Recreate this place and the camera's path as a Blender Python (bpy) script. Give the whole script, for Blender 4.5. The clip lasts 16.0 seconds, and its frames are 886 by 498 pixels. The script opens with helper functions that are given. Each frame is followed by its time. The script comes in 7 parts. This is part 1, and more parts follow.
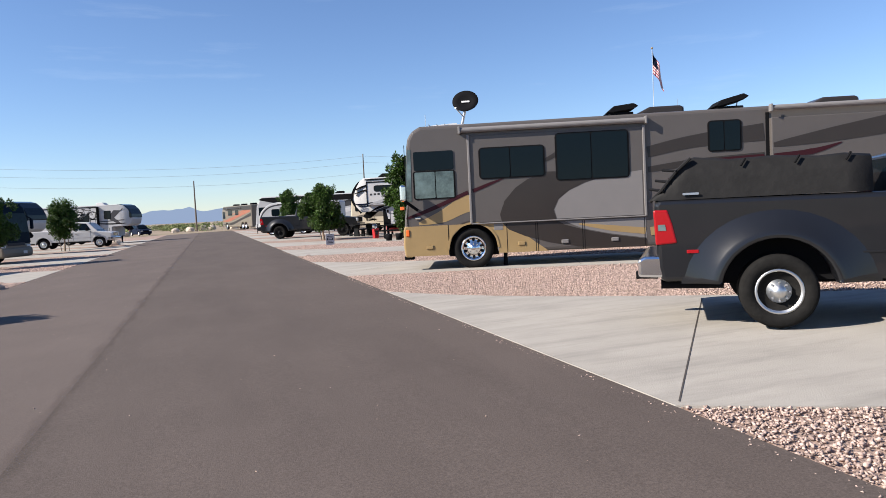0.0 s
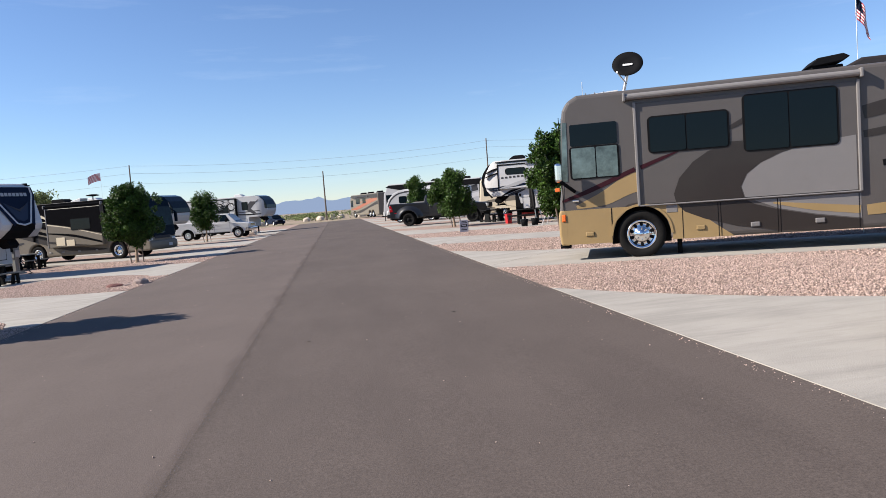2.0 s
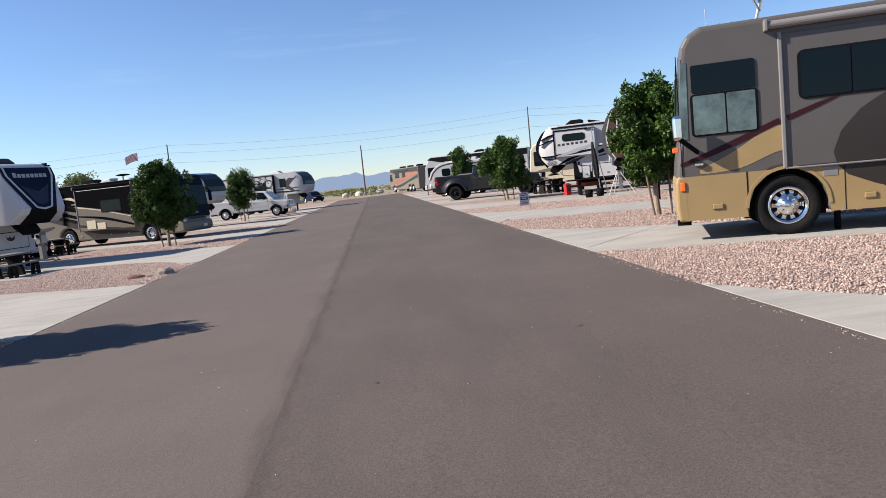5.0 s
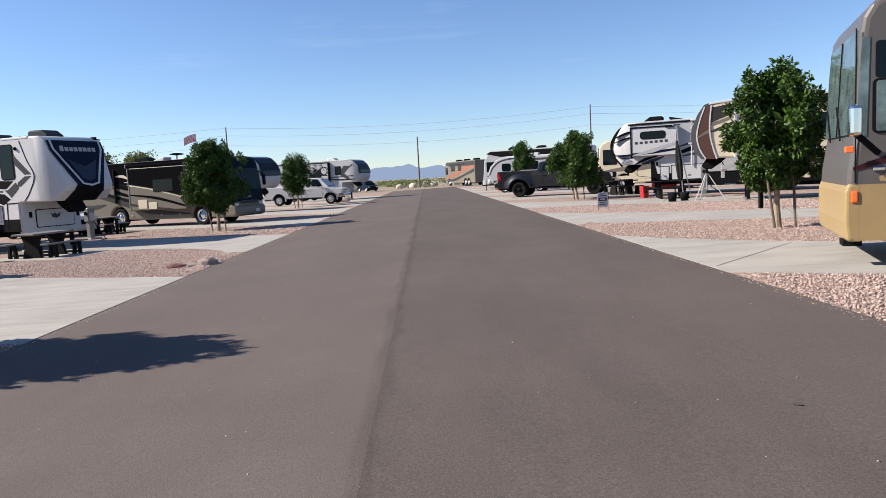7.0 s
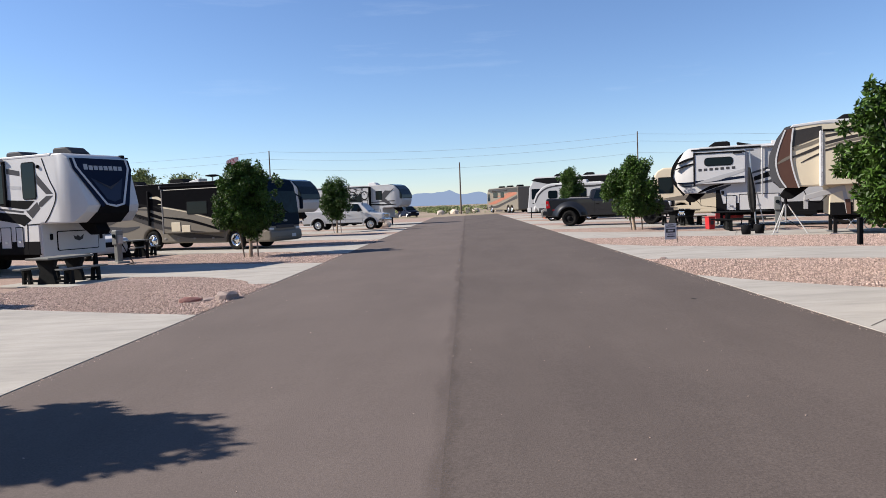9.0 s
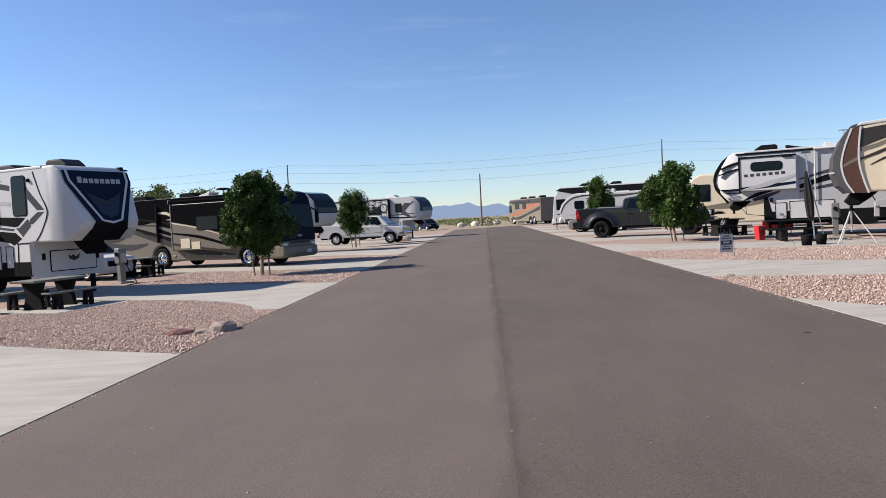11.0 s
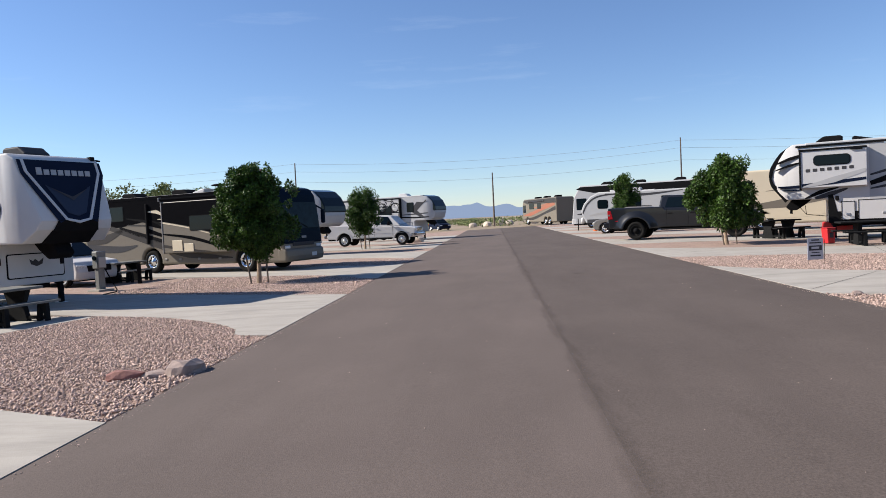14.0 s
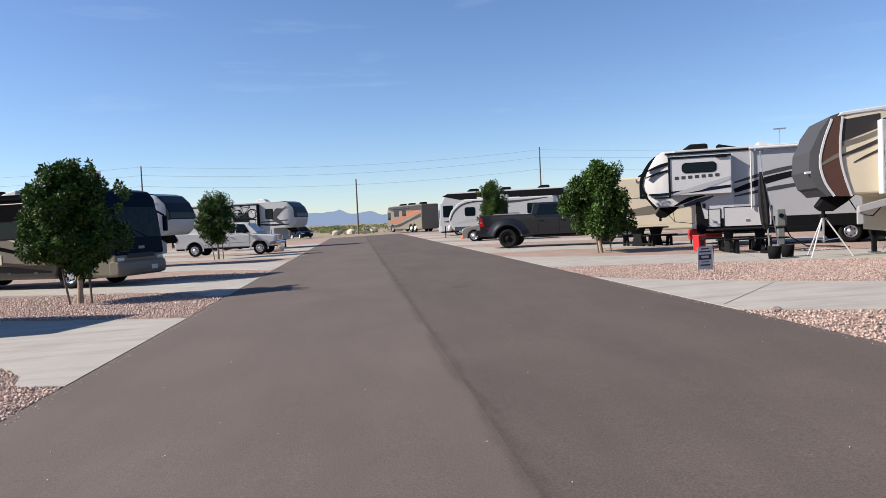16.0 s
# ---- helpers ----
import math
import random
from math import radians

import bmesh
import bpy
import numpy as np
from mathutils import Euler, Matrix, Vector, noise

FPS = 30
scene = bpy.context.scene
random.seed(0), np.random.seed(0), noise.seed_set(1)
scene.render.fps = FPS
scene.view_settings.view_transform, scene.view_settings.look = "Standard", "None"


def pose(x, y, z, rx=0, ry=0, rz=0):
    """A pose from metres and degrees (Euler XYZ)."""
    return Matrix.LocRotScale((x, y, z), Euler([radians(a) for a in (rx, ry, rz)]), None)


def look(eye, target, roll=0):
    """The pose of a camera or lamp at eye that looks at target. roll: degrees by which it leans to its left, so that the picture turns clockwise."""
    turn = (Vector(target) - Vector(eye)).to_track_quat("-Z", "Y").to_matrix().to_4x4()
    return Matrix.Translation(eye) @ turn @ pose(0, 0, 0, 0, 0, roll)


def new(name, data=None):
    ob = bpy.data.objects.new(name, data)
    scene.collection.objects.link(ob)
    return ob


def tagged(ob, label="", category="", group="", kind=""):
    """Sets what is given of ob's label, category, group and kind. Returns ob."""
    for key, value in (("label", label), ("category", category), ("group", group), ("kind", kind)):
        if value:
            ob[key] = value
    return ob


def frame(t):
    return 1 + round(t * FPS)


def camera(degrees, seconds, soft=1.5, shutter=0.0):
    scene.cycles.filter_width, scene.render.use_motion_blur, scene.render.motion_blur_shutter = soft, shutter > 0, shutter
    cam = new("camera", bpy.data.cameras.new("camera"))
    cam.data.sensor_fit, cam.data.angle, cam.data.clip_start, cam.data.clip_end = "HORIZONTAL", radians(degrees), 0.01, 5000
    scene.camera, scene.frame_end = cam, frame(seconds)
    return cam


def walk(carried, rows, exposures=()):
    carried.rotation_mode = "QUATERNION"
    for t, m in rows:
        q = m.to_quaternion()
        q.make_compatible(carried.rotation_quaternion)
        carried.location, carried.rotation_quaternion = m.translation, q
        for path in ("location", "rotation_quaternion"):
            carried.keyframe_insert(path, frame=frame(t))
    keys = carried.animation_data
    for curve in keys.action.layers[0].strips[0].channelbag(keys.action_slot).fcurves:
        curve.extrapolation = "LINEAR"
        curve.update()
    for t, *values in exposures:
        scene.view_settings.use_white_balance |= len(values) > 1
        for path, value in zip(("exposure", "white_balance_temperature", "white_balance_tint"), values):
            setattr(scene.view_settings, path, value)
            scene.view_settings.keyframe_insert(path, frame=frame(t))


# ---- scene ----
cam = camera(64.5, 16.0, 0.75)
METRES, EYE, TILT, LEAN, TURN = 18.35, 1.6, -0.45, -0.15, -18.3
ROWS = [
    (0.0, 0.0, 0.0, 0.0, -0.14, -2.74, 2.96),
    (0.5, -0.0126, 0.0271, 0.0001, 3.63, -2.75, 2.84),
    (1.0, -0.0268, 0.0538, 0.0009, 7.83, -2.62, 3.21),
    (1.5, -0.0377, 0.0802, 0.0004, 9.44, -2.82, 3.67),
    (2.0, -0.047, 0.1063, 0.0016, 9.7, -3.35, 4.36),
    (2.5, -0.06, 0.1355, 0.0017, 9.98, -3.86, 4.59),
    (3.0, -0.0699, 0.1634, 0.0027, 10.01, -3.74, 5.23),
    (3.5, -0.084, 0.1914, 0.002, 11.49, -3.87, 6.96),
    (4.0, -0.0947, 0.2168, 0.003, 11.97, -4.37, 7.09),
    (6.5, -0.1696, 0.3575, 0.0029, 14.69, -5.69, 2.74),
    (7.0, -0.1848, 0.3865, 0.0038, 16.93, -5.4, 2.98),
    (7.5, -0.1977, 0.4142, 0.0055, 21.35, -4.51, 4.3),
    (8.0, -0.2129, 0.4446, 0.0051, 23.62, -3.62, 4.03),
    (8.5, -0.2248, 0.4746, 0.0046, 21.96, -3.81, 1.93),
    (9.0, -0.2377, 0.5031, 0.0048, 20.2, -3.12, 2.09),
    (11.5, -0.3112, 0.6407, 0.0059, 22.49, -2.02, 2.84),
    (12.0, -0.3312, 0.6663, 0.0054, 23.31, -2.34, 2.79),
    (12.5, -0.3501, 0.6936, 0.0048, 23.89, -3.57, 2.85),
    (13.0, -0.3633, 0.7211, 0.0062, 23.48, -2.98, 2.93),
    (13.5, -0.3766, 0.7487, 0.0064, 23.49, -2.43, 3.54),
    (14.0, -0.3886, 0.7791, 0.0076, 22.45, -2.0, 2.64),
    (14.5, -0.4027, 0.8053, 0.0082, 21.44, -1.83, 2.68),
    (15.0, -0.4152, 0.8361, 0.009, 20.28, -2.42, 2.88),
    (15.5, -0.4282, 0.8651, 0.0082, 16.94, -2.12, 2.49),
    (16.0, -0.437, 0.8956, 0.009, 11.31, -1.92, 2.69),
]
walk(cam, [(t, pose(0, 0, EYE, TILT, LEAN, TURN) @ pose(METRES * x, METRES * y, METRES * z, 90 + pitch, roll, yaw)) for t, x, y, z, yaw, pitch, roll in ROWS], [(0.0, 0.93), (8.0, 0.92), (11.5, 0.85), (16.0, 0.85)])

# ---- world, sun ----
world = bpy.data.worlds.new("world")
scene.world = world
world.use_nodes = True
wn = world.node_tree.nodes
sky = wn.new("ShaderNodeTexSky")
sky.sky_type = 'NISHITA'
sky.sun_disc = False
SUN_EL, SUN_AZ = radians(33.5), radians(-88)   # azimuth from +y, clockwise
sky.sun_elevation, sky.sun_rotation = SUN_EL, SUN_AZ
sky.air_density, sky.dust_density, sky.ozone_density = 1.0, 0.0, 3.2
sky.altitude = 400
wn["Background"].inputs[1].default_value = 0.07
tint = wn.new("ShaderNodeVectorMath")
tint.operation = 'MULTIPLY'
tint.inputs[1].default_value = (0.94, 1.0, 1.17)
world.node_tree.links.new(sky.outputs[0], tint.inputs[0])
# thin high cloud wisps
wl = world.node_tree.links
sky_tc, sky_map, wisp = wn.new("ShaderNodeTexCoord"), wn.new("ShaderNodeMapping"), wn.new("ShaderNodeTexNoise")
sky_map.inputs["Scale"].default_value = (1.6, 1.6, 14.0)
wisp.inputs["Scale"].default_value, wisp.inputs["Detail"].default_value, wisp.inputs["Roughness"].default_value = 2.2, 7, 0.6
wl.new(sky_tc.outputs["Generated"], sky_map.inputs["Vector"])
wl.new(sky_map.outputs[0], wisp.inputs["Vector"])
thin = wn.new("ShaderNodeMapRange")
thin.inputs[1].default_value, thin.inputs[2].default_value, thin.inputs[3].default_value, thin.inputs[4].default_value = 0.6, 0.85, 0.0, 0.12
wl.new(wisp.outputs[0], thin.inputs[0])
veil = wn.new("ShaderNodeMix")
veil.data_type = 'RGBA'
veil.inputs["B"].default_value = (8.5, 9.3, 10.4, 1)
wl.new(thin.outputs[0], veil.inputs["Factor"])
wl.new(tint.outputs[0], veil.inputs["A"])
wl.new(veil.outputs["Result"], wn["Background"].inputs[0])
sun_data = bpy.data.lights.new("sun", 'SUN')
sun_data.energy, sun_data.angle, sun_data.color = 5.0, radians(0.53), (1.0, 0.92, 0.82)
sun = new("sun", sun_data)
to_sun = Vector((math.sin(SUN_AZ) * math.cos(SUN_EL), math.cos(SUN_AZ) * math.cos(SUN_EL), math.sin(SUN_EL)))
sun.matrix_world = look(to_sun * 50, (0, 0, 0))

# ---- mesh tools ----
def finish(bm):
    bmesh.ops.recalc_face_normals(bm, faces=bm.faces)
    return bm


def part(name, bm, mat, parent=None, label="", smooth=False):
    """Link one bmesh as one mesh object, under a thing or a part."""
    me = bpy.data.meshes.new(name)
    bm.to_mesh(me)
    bm.free()
    me.materials.append(mat)
    if smooth:
        for p in me.polygons:
            p.use_smooth = True
    ob = new(name, me)
    if parent is not None:
        ob.parent = parent
    if label:
        ob["label"] = label
    return ob


def thing(name, m, label, category, group="", kind=""):
    ob = new(name)
    ob.empty_display_size = 0.2
    ob.matrix_world = m
    return tagged(ob, label, category, group, kind)


def box(x0, x1, y0, y1, z0, z1, bevel=0.0, seg=2, bm=None):
    b = bmesh.new()
    bmesh.ops.create_cube(b, size=1)
    for v in b.verts:
        v.co = Vector(((x0 + x1) / 2 + v.co.x * (x1 - x0), (y0 + y1) / 2 + v.co.y * (y1 - y0), (z0 + z1) / 2 + v.co.z * (z1 - z0)))
    if bevel:
        bmesh.ops.bevel(b, geom=b.edges[:], offset=bevel, segments=seg, affect='EDGES', profile=0.5)
    return join(bm, b)


def join(bm, b):
    if bm is None:
        return b
    me = bpy.data.meshes.new("tmp")
    b.to_mesh(me)
    b.free()
    bm.from_mesh(me)
    bpy.data.meshes.remove(me)
    return bm


def prism(poly, y0, y1, bevel=0.0, seg=2, bm=None, sharp=30):
    """A side profile in (x, z), extruded across y."""
    b = bmesh.new()
    lo = [b.verts.new((x, y0, z)) for x, z in poly]
    hi = [b.verts.new((x, y1, z)) for x, z in poly]
    n = len(poly)
    b.faces.new(lo)
    b.faces.new(hi[::-1])
    for i in range(n):
        b.faces.new((lo[i], hi[i], hi[(i + 1) % n], lo[(i + 1) % n]))
    finish(b)
    if bevel:
        es = [e for e in b.edges if len(e.link_faces) == 2 and e.calc_face_angle() > radians(sharp)]
        bmesh.ops.bevel(b, geom=es, offset=bevel, segments=seg, affect='EDGES', profile=0.5)
    return join(bm, b)


def cyl(c, axis, r, depth, seg=20, r2=None, bm=None):
    b = bmesh.new()
    bmesh.ops.create_cone(b, cap_ends=True, segments=seg, radius1=r, radius2=r if r2 is None else r2, depth=depth)
    q = Vector((0, 0, 1)).rotation_difference(Vector(axis).normalized())
    bmesh.ops.transform(b, matrix=Matrix.Translation(c) @ q.to_matrix().to_4x4(), verts=b.verts)
    return join(bm, b)


def rod(a, c, r, seg=8, r2=None, bm=None):
    a, c = Vector(a), Vector(c)
    return cyl((a + c) / 2, c - a, r, (c - a).length, seg, r2, bm)


def lathe(profile, c, axis, seg=32, bm=None):
    """Turn a profile of (radius, along) round an axis through c."""
    b = bmesh.new()
    q = Vector((0, 0, 1)).rotation_difference(Vector(axis).normalized()).to_matrix().to_4x4()
    rings = []
    for r, h in profile:
        rings.append([b.verts.new((r * math.cos(2 * math.pi * i / seg), r * math.sin(2 * math.pi * i / seg), h)) for i in range(seg)])
    for p, k in zip(rings, rings[1:]):
        for i in range(seg):
            b.faces.new((p[i], p[(i + 1) % seg], k[(i + 1) % seg], k[i]))
    b.faces.new(rings[0][::-1])
    b.faces.new(rings[-1])
    finish(b)
    bmesh.ops.transform(b, matrix=Matrix.Translation(c) @ q, verts=b.verts)
    return join(bm, b)


def rrect(x0, x1, z0, z1, r, k=4):
    pts = []
    for cx, cz, a0 in ((x1 - r, z1 - r, 0), (x0 + r, z1 - r, 90), (x0 + r, z0 + r, 180), (x1 - r, z0 + r, 270)):
        for i in range(k + 1):
            a = radians(a0 + 90 * i / k)
            pts.append((cx + r * math.cos(a), cz + r * math.sin(a)))
    return pts


def plate(poly, y, t=0.006, bm=None, bevel=0.0):
    """A thin plate with outline (x, z) that lies on a side at y and stands t proud of it (t < 0: towards -y)."""
    return prism(poly, y, y + t, bevel, 1, bm)


def ribbon(pts, widths, y, t=0.006, n=14, bm=None):
    """A tapering stripe on a side at y: a smooth line through pts (x, z) with widths at them."""
    b = bm or bmesh.new()
    m = len(pts)

    def at(u):
        i = min(int(u), m - 2)
        f = u - i
        p = [pts[max(0, min(m - 1, i + d))] for d in (-1, 0, 1, 2)]
        return [0.5 * (2 * p[1][k] + (p[2][k] - p[0][k]) * f + (2 * p[0][k] - 5 * p[1][k] + 4 * p[2][k] - p[3][k]) * f * f
                + (3 * p[1][k] - p[0][k] - 3 * p[2][k] + p[3][k]) * f ** 3) for k in (0, 1)], widths[i] * (1 - f) + widths[i + 1] * f
    rows = []
    N = n * (m - 1)
    for j in range(N + 1):
        u = (m - 1) * j / N
        (x, z), w = at(u)
        (xa, za), _ = at(max(0, u - 0.02))
        (xb, zb), _ = at(min(m - 1, u + 0.02))
        d = Vector((xb - xa, zb - za))
        d = d.normalized() if d.length > 0 else Vector((1, 0))
        nx, nz = -d.y * w / 2, d.x * w / 2
        rows.append([b.verts.new((x + s * nx, yy, z + s * nz)) for yy in (y, y + t) for s in (1, -1)])
    for p, k in zip(rows, rows[1:]):
        for a, c in ((0, 1), (1, 3), (3, 2), (2, 0)):
            b.faces.new((p[a], p[c], k[c], k[a]))
    b.faces.new((rows[0][0], rows[0][1], rows[0][3], rows[0][2]))
    b.faces.new((rows[-1][0], rows[-1][2], rows[-1][3], rows[-1][1]))
    return finish(b)


def ground_z(x):
    return 0.02 * max(-14.0, min(6.0, x)) - 0.02


def place(x, y, rz=0.0, dz=0.0):
    return pose(x, y, ground_z(x) + dz, 0, 0, rz)


# ---- materials ----
def mat(name, color, rough=0.5, metal=0.0, spec=0.5, var=0.0, scale=8.0, bump=0.0, bscale=60.0, coat=0.0, dirt=None, dirt_amt=0.0, dscale=1.5, islands=0.0, rand=0.0, stretch=None, leafy=0.0, grain=0.0, gscale=90.0):
    m = bpy.data.materials.new(name)
    m.use_nodes = True
    nt = m.node_tree
    N, L = nt.nodes, nt.links
    b = N["Principled BSDF"]
    b.inputs["Base Color"].default_value = (*color, 1)
    b.inputs["Roughness"].default_value = rough
    b.inputs["Metallic"].default_value = metal
    b.inputs["Specular IOR Level"].default_value = spec
    b.inputs["Coat Weight"].default_value = coat
    tc = N.new("ShaderNodeTexCoord")
    out = None
    if var or dirt or islands or rand:
        rgb = N.new("ShaderNodeRGB")
        rgb.outputs[0].default_value = (*color, 1)
        out = rgb.outputs[0]
    if var:
        n1 = N.new("ShaderNodeTexNoise")
        n1.inputs["Scale"].default_value = scale
        n1.inputs["Detail"].default_value = 6
        n1.inputs["Roughness"].default_value = 0.65
        L.new(tc.outputs["Object"], n1.inputs["Vector"])
        mr = N.new("ShaderNodeMapRange")
        mr.inputs[1].default_value, mr.inputs[2].default_value = 0.3, 0.7
        mr.inputs[3].default_value, mr.inputs[4].default_value = 1 - var, 1 + var
        L.new(n1.outputs[0], mr.inputs[0])
        mx = N.new("ShaderNodeVectorMath")
        mx.operation = 'SCALE'
        L.new(out, mx.inputs[0])
        L.new(mr.outputs[0], mx.inputs["Scale"])
        out = mx.outputs[0]
    if islands or rand:
        src = N.new("ShaderNodeNewGeometry").outputs["Random Per Island"] if islands else N.new("ShaderNodeObjectInfo").outputs["Random"]
        a = islands or rand
        mr = N.new("ShaderNodeMapRange")
        mr.inputs[3].default_value, mr.inputs[4].default_value = 1 - a, 1 + a
        L.new(src, mr.inputs[0])
        mx = N.new("ShaderNodeVectorMath")
        mx.operation = 'SCALE'
        L.new(out, mx.inputs[0])
        L.new(mr.outputs[0], mx.inputs["Scale"])
        out = mx.outputs[0]
    if dirt:
        n2 = N.new("ShaderNodeTexNoise")
        n2.inputs["Scale"].default_value = dscale
        n2.inputs["Detail"].default_value = 8
        n2.inputs["Roughness"].default_value = 0.7
        L.new(tc.outputs["Object"], n2.inputs["Vector"])
        if stretch:
            mp = N.new("ShaderNodeMapping")
            mp.inputs["Rotation"].default_value = (0, 0, radians(stretch[0]))
            mp.inputs["Scale"].default_value = (stretch[1], stretch[2], 1)
            L.new(tc.outputs["Object"], mp.inputs["Vector"])
            L.new(mp.outputs[0], n2.inputs["Vector"])
        mr = N.new("ShaderNodeMapRange")
        mr.inputs[1].default_value, mr.inputs[2].default_value = 0.45, 0.75
        mr.inputs[3].default_value, mr.inputs[4].default_value = 0, dirt_amt
        L.new(n2.outputs[0], mr.inputs[0])
        mix = N.new("ShaderNodeMix")
        mix.data_type = 'RGBA'
        mix.inputs["B"].default_value = (*dirt, 1)
        L.new(mr.outputs[0], mix.inputs["Factor"])
        L.new(out, mix.inputs["A"])
        out = mix.outputs["Result"]
    if grain:
        n4 = N.new("ShaderNodeTexNoise")
        n4.inputs["Scale"].default_value = gscale
        n4.inputs["Detail"].default_value = 3
        n4.inputs["Roughness"].default_value = 0.8
        L.new(tc.outputs["Object"], n4.inputs["Vector"])
        mr = N.new("ShaderNodeMapRange")
        mr.inputs[1].default_value, mr.inputs[2].default_value = 0.3, 0.7
        mr.inputs[3].default_value, mr.inputs[4].default_value = 1 - grain, 1 + grain
        L.new(n4.outputs[0], mr.inputs[0])
        mx = N.new("ShaderNodeVectorMath")
        mx.operation = 'SCALE'
        L.new(out, mx.inputs[0])
        L.new(mr.outputs[0], mx.inputs["Scale"])
        out = mx.outputs[0]
    if out is not None:
        L.new(out, b.inputs["Base Color"])
    if leafy:
        tr = N.new("ShaderNodeBsdfTranslucent")
        ms = N.new("ShaderNodeMixShader")
        ms.inputs[0].default_value = leafy
        if out is not None:
            L.new(out, tr.inputs[0])
        L.new(b.outputs[0], ms.inputs[1])
        L.new(tr.outputs[0], ms.inputs[2])
        L.new(ms.outputs[0], N["Material Output"].inputs[0])
    if bump:
        n3 = N.new("ShaderNodeTexNoise")
        n3.inputs["Scale"].default_value = bscale
        n3.inputs["Detail"].default_value = 4
        L.new(tc.outputs["Object"], n3.inputs["Vector"])
        bp = N.new("ShaderNodeBump")
        bp.inputs["Strength"].default_value = bump
        bp.inputs["Distance"].default_value = 0.02
        L.new(n3.outputs[0], bp.inputs["Height"])
        L.new(bp.outputs[0], b.inputs["Normal"])
    return m


M_ASPHALT = mat("asphalt", (0.095, 0.076, 0.067), 0.92, spec=0.2, var=0.09, scale=0.35, bump=0.2, bscale=110, dirt=(0.068, 0.054, 0.048), dirt_amt=0.85, dscale=0.5, stretch=(0, 1.0, 0.22), grain=0.3, gscale=55)
M_ASPHALT_WEST = mat("asphalt_older", (0.115, 0.092, 0.082), 0.92, spec=0.2, var=0.09, scale=0.35, bump=0.2, bscale=110, dirt=(0.090, 0.072, 0.064), dirt_amt=0.8, dscale=0.5, stretch=(0, 1.0, 0.22), grain=0.2, gscale=55)
M_CONCRETE = mat("concrete", (0.34, 0.315, 0.28), 0.85, spec=0.3, var=0.08, scale=0.9, bump=0.2, bscale=70, dirt=(0.205, 0.19, 0.17), dirt_amt=0.75, dscale=1.6, stretch=(22.5, 0.28, 1.6))
M_GRAVEL = mat("gravel_bed", (0.29, 0.208, 0.172), 0.95, spec=0.2, var=0.3, scale=28, bump=1.0, bscale=45, dirt=(0.38, 0.29, 0.24), dirt_amt=0.6, dscale=0.8)
M_STONE = mat("gravel_stone", (0.40, 0.298, 0.256), 0.9, spec=0.2, islands=0.42, var=0.15, scale=20)
M_SOIL = mat("desert_soil", (0.27, 0.21, 0.155), 0.95, spec=0.2, var=0.2, scale=0.3, dirt=(0.17, 0.165, 0.09), dirt_amt=0.7, dscale=0.05)
M_WHITE = mat("white_gelcoat", (0.51, 0.505, 0.505), 0.45, spec=0.2, var=0.03, scale=1.5, dirt=(0.6, 0.56, 0.5), dirt_amt=0.25, dscale=0.8)
M_GREY = mat("grey_gelcoat", (0.35, 0.34, 0.33), 0.3, var=0.04, scale=1.5, coat=0.3)
M_TAUPE = mat("taupe_paint", (0.094, 0.084, 0.079), 0.35, spec=0.3, var=0.05, scale=1.5, coat=0.1)
M_TAN = mat("tan_gold_paint", (0.31, 0.215, 0.10), 0.38, spec=0.3, var=0.06, scale=1.5)
M_BROWN = mat("dark_brown_paint", (0.032, 0.026, 0.023), 0.35, spec=0.3, var=0.05, scale=1.5, coat=0.1)
M_MAROON = mat("maroon_paint", (0.036, 0.009, 0.013), 0.4, spec=0.15)
M_SILVER = mat("silver_paint", (0.20, 0.188, 0.182), 0.35, spec=0.3, var=0.04, scale=1.5)
M_BLACK = mat("black_trim", (0.010, 0.010, 0.011), 0.7, spec=0.02, var=0.1, scale=4)
M_GLASS = mat("tinted_glass", (0.004, 0.008, 0.011), 0.04, spec=0.16)
M_BLACKPAINT = mat("black_coach_paint", (0.007, 0.007, 0.008), 0.5, spec=0.0, var=0.1, scale=4)
M_TEALGLASS = mat("dark_windshield_glass", (0.005, 0.012, 0.015), 0.06, spec=0.08, var=0.6, scale=2.5)
M_CLEARGLASS = mat("cab_glass", (0.085, 0.12, 0.12), 0.05, spec=0.4, var=0.6, scale=2.5)
M_AMBER = mat("amber_lens", (0.8, 0.16, 0.03), 0.25)
M_REDLENS = mat("red_lens", (0.30, 0.006, 0.01), 0.2, spec=0.3)
M_NAVY = mat("navy_paint", (0.008, 0.013, 0.03), 0.5, spec=0.06, var=0.1, scale=2)
M_CAPGREY = mat("slate_blue_graphic", (0.03, 0.042, 0.07), 0.5, spec=0.06)
M_VINYL = mat("black_vinyl", (0.0125, 0.012, 0.012), 0.7, spec=0.2, var=0.25, scale=3, bump=0.7, bscale=5)
M_COCOA = mat("cocoa_brown_paint", (0.085, 0.042, 0.03), 0.4, spec=0.25, var=0.05)
M_PEWTER = mat("pewter_graphic", (0.055, 0.055, 0.06), 0.6, spec=0.05, var=0.05)
M_RUST = mat("rust_orange_paint", (0.27, 0.085, 0.04), 0.35, coat=0.3)
M_SAND = mat("sand_paint", (0.155, 0.135, 0.108), 0.4, spec=0.2, var=0.04)
M_BLUE = mat("dark_teal_paint", (0.004, 0.010, 0.02), 0.25, spec=0.02, var=0.05)
M_HEADLIGHT = mat("headlight_lens", (0.55, 0.56, 0.56), 0.1, spec=0.8, var=0.3, scale=20)
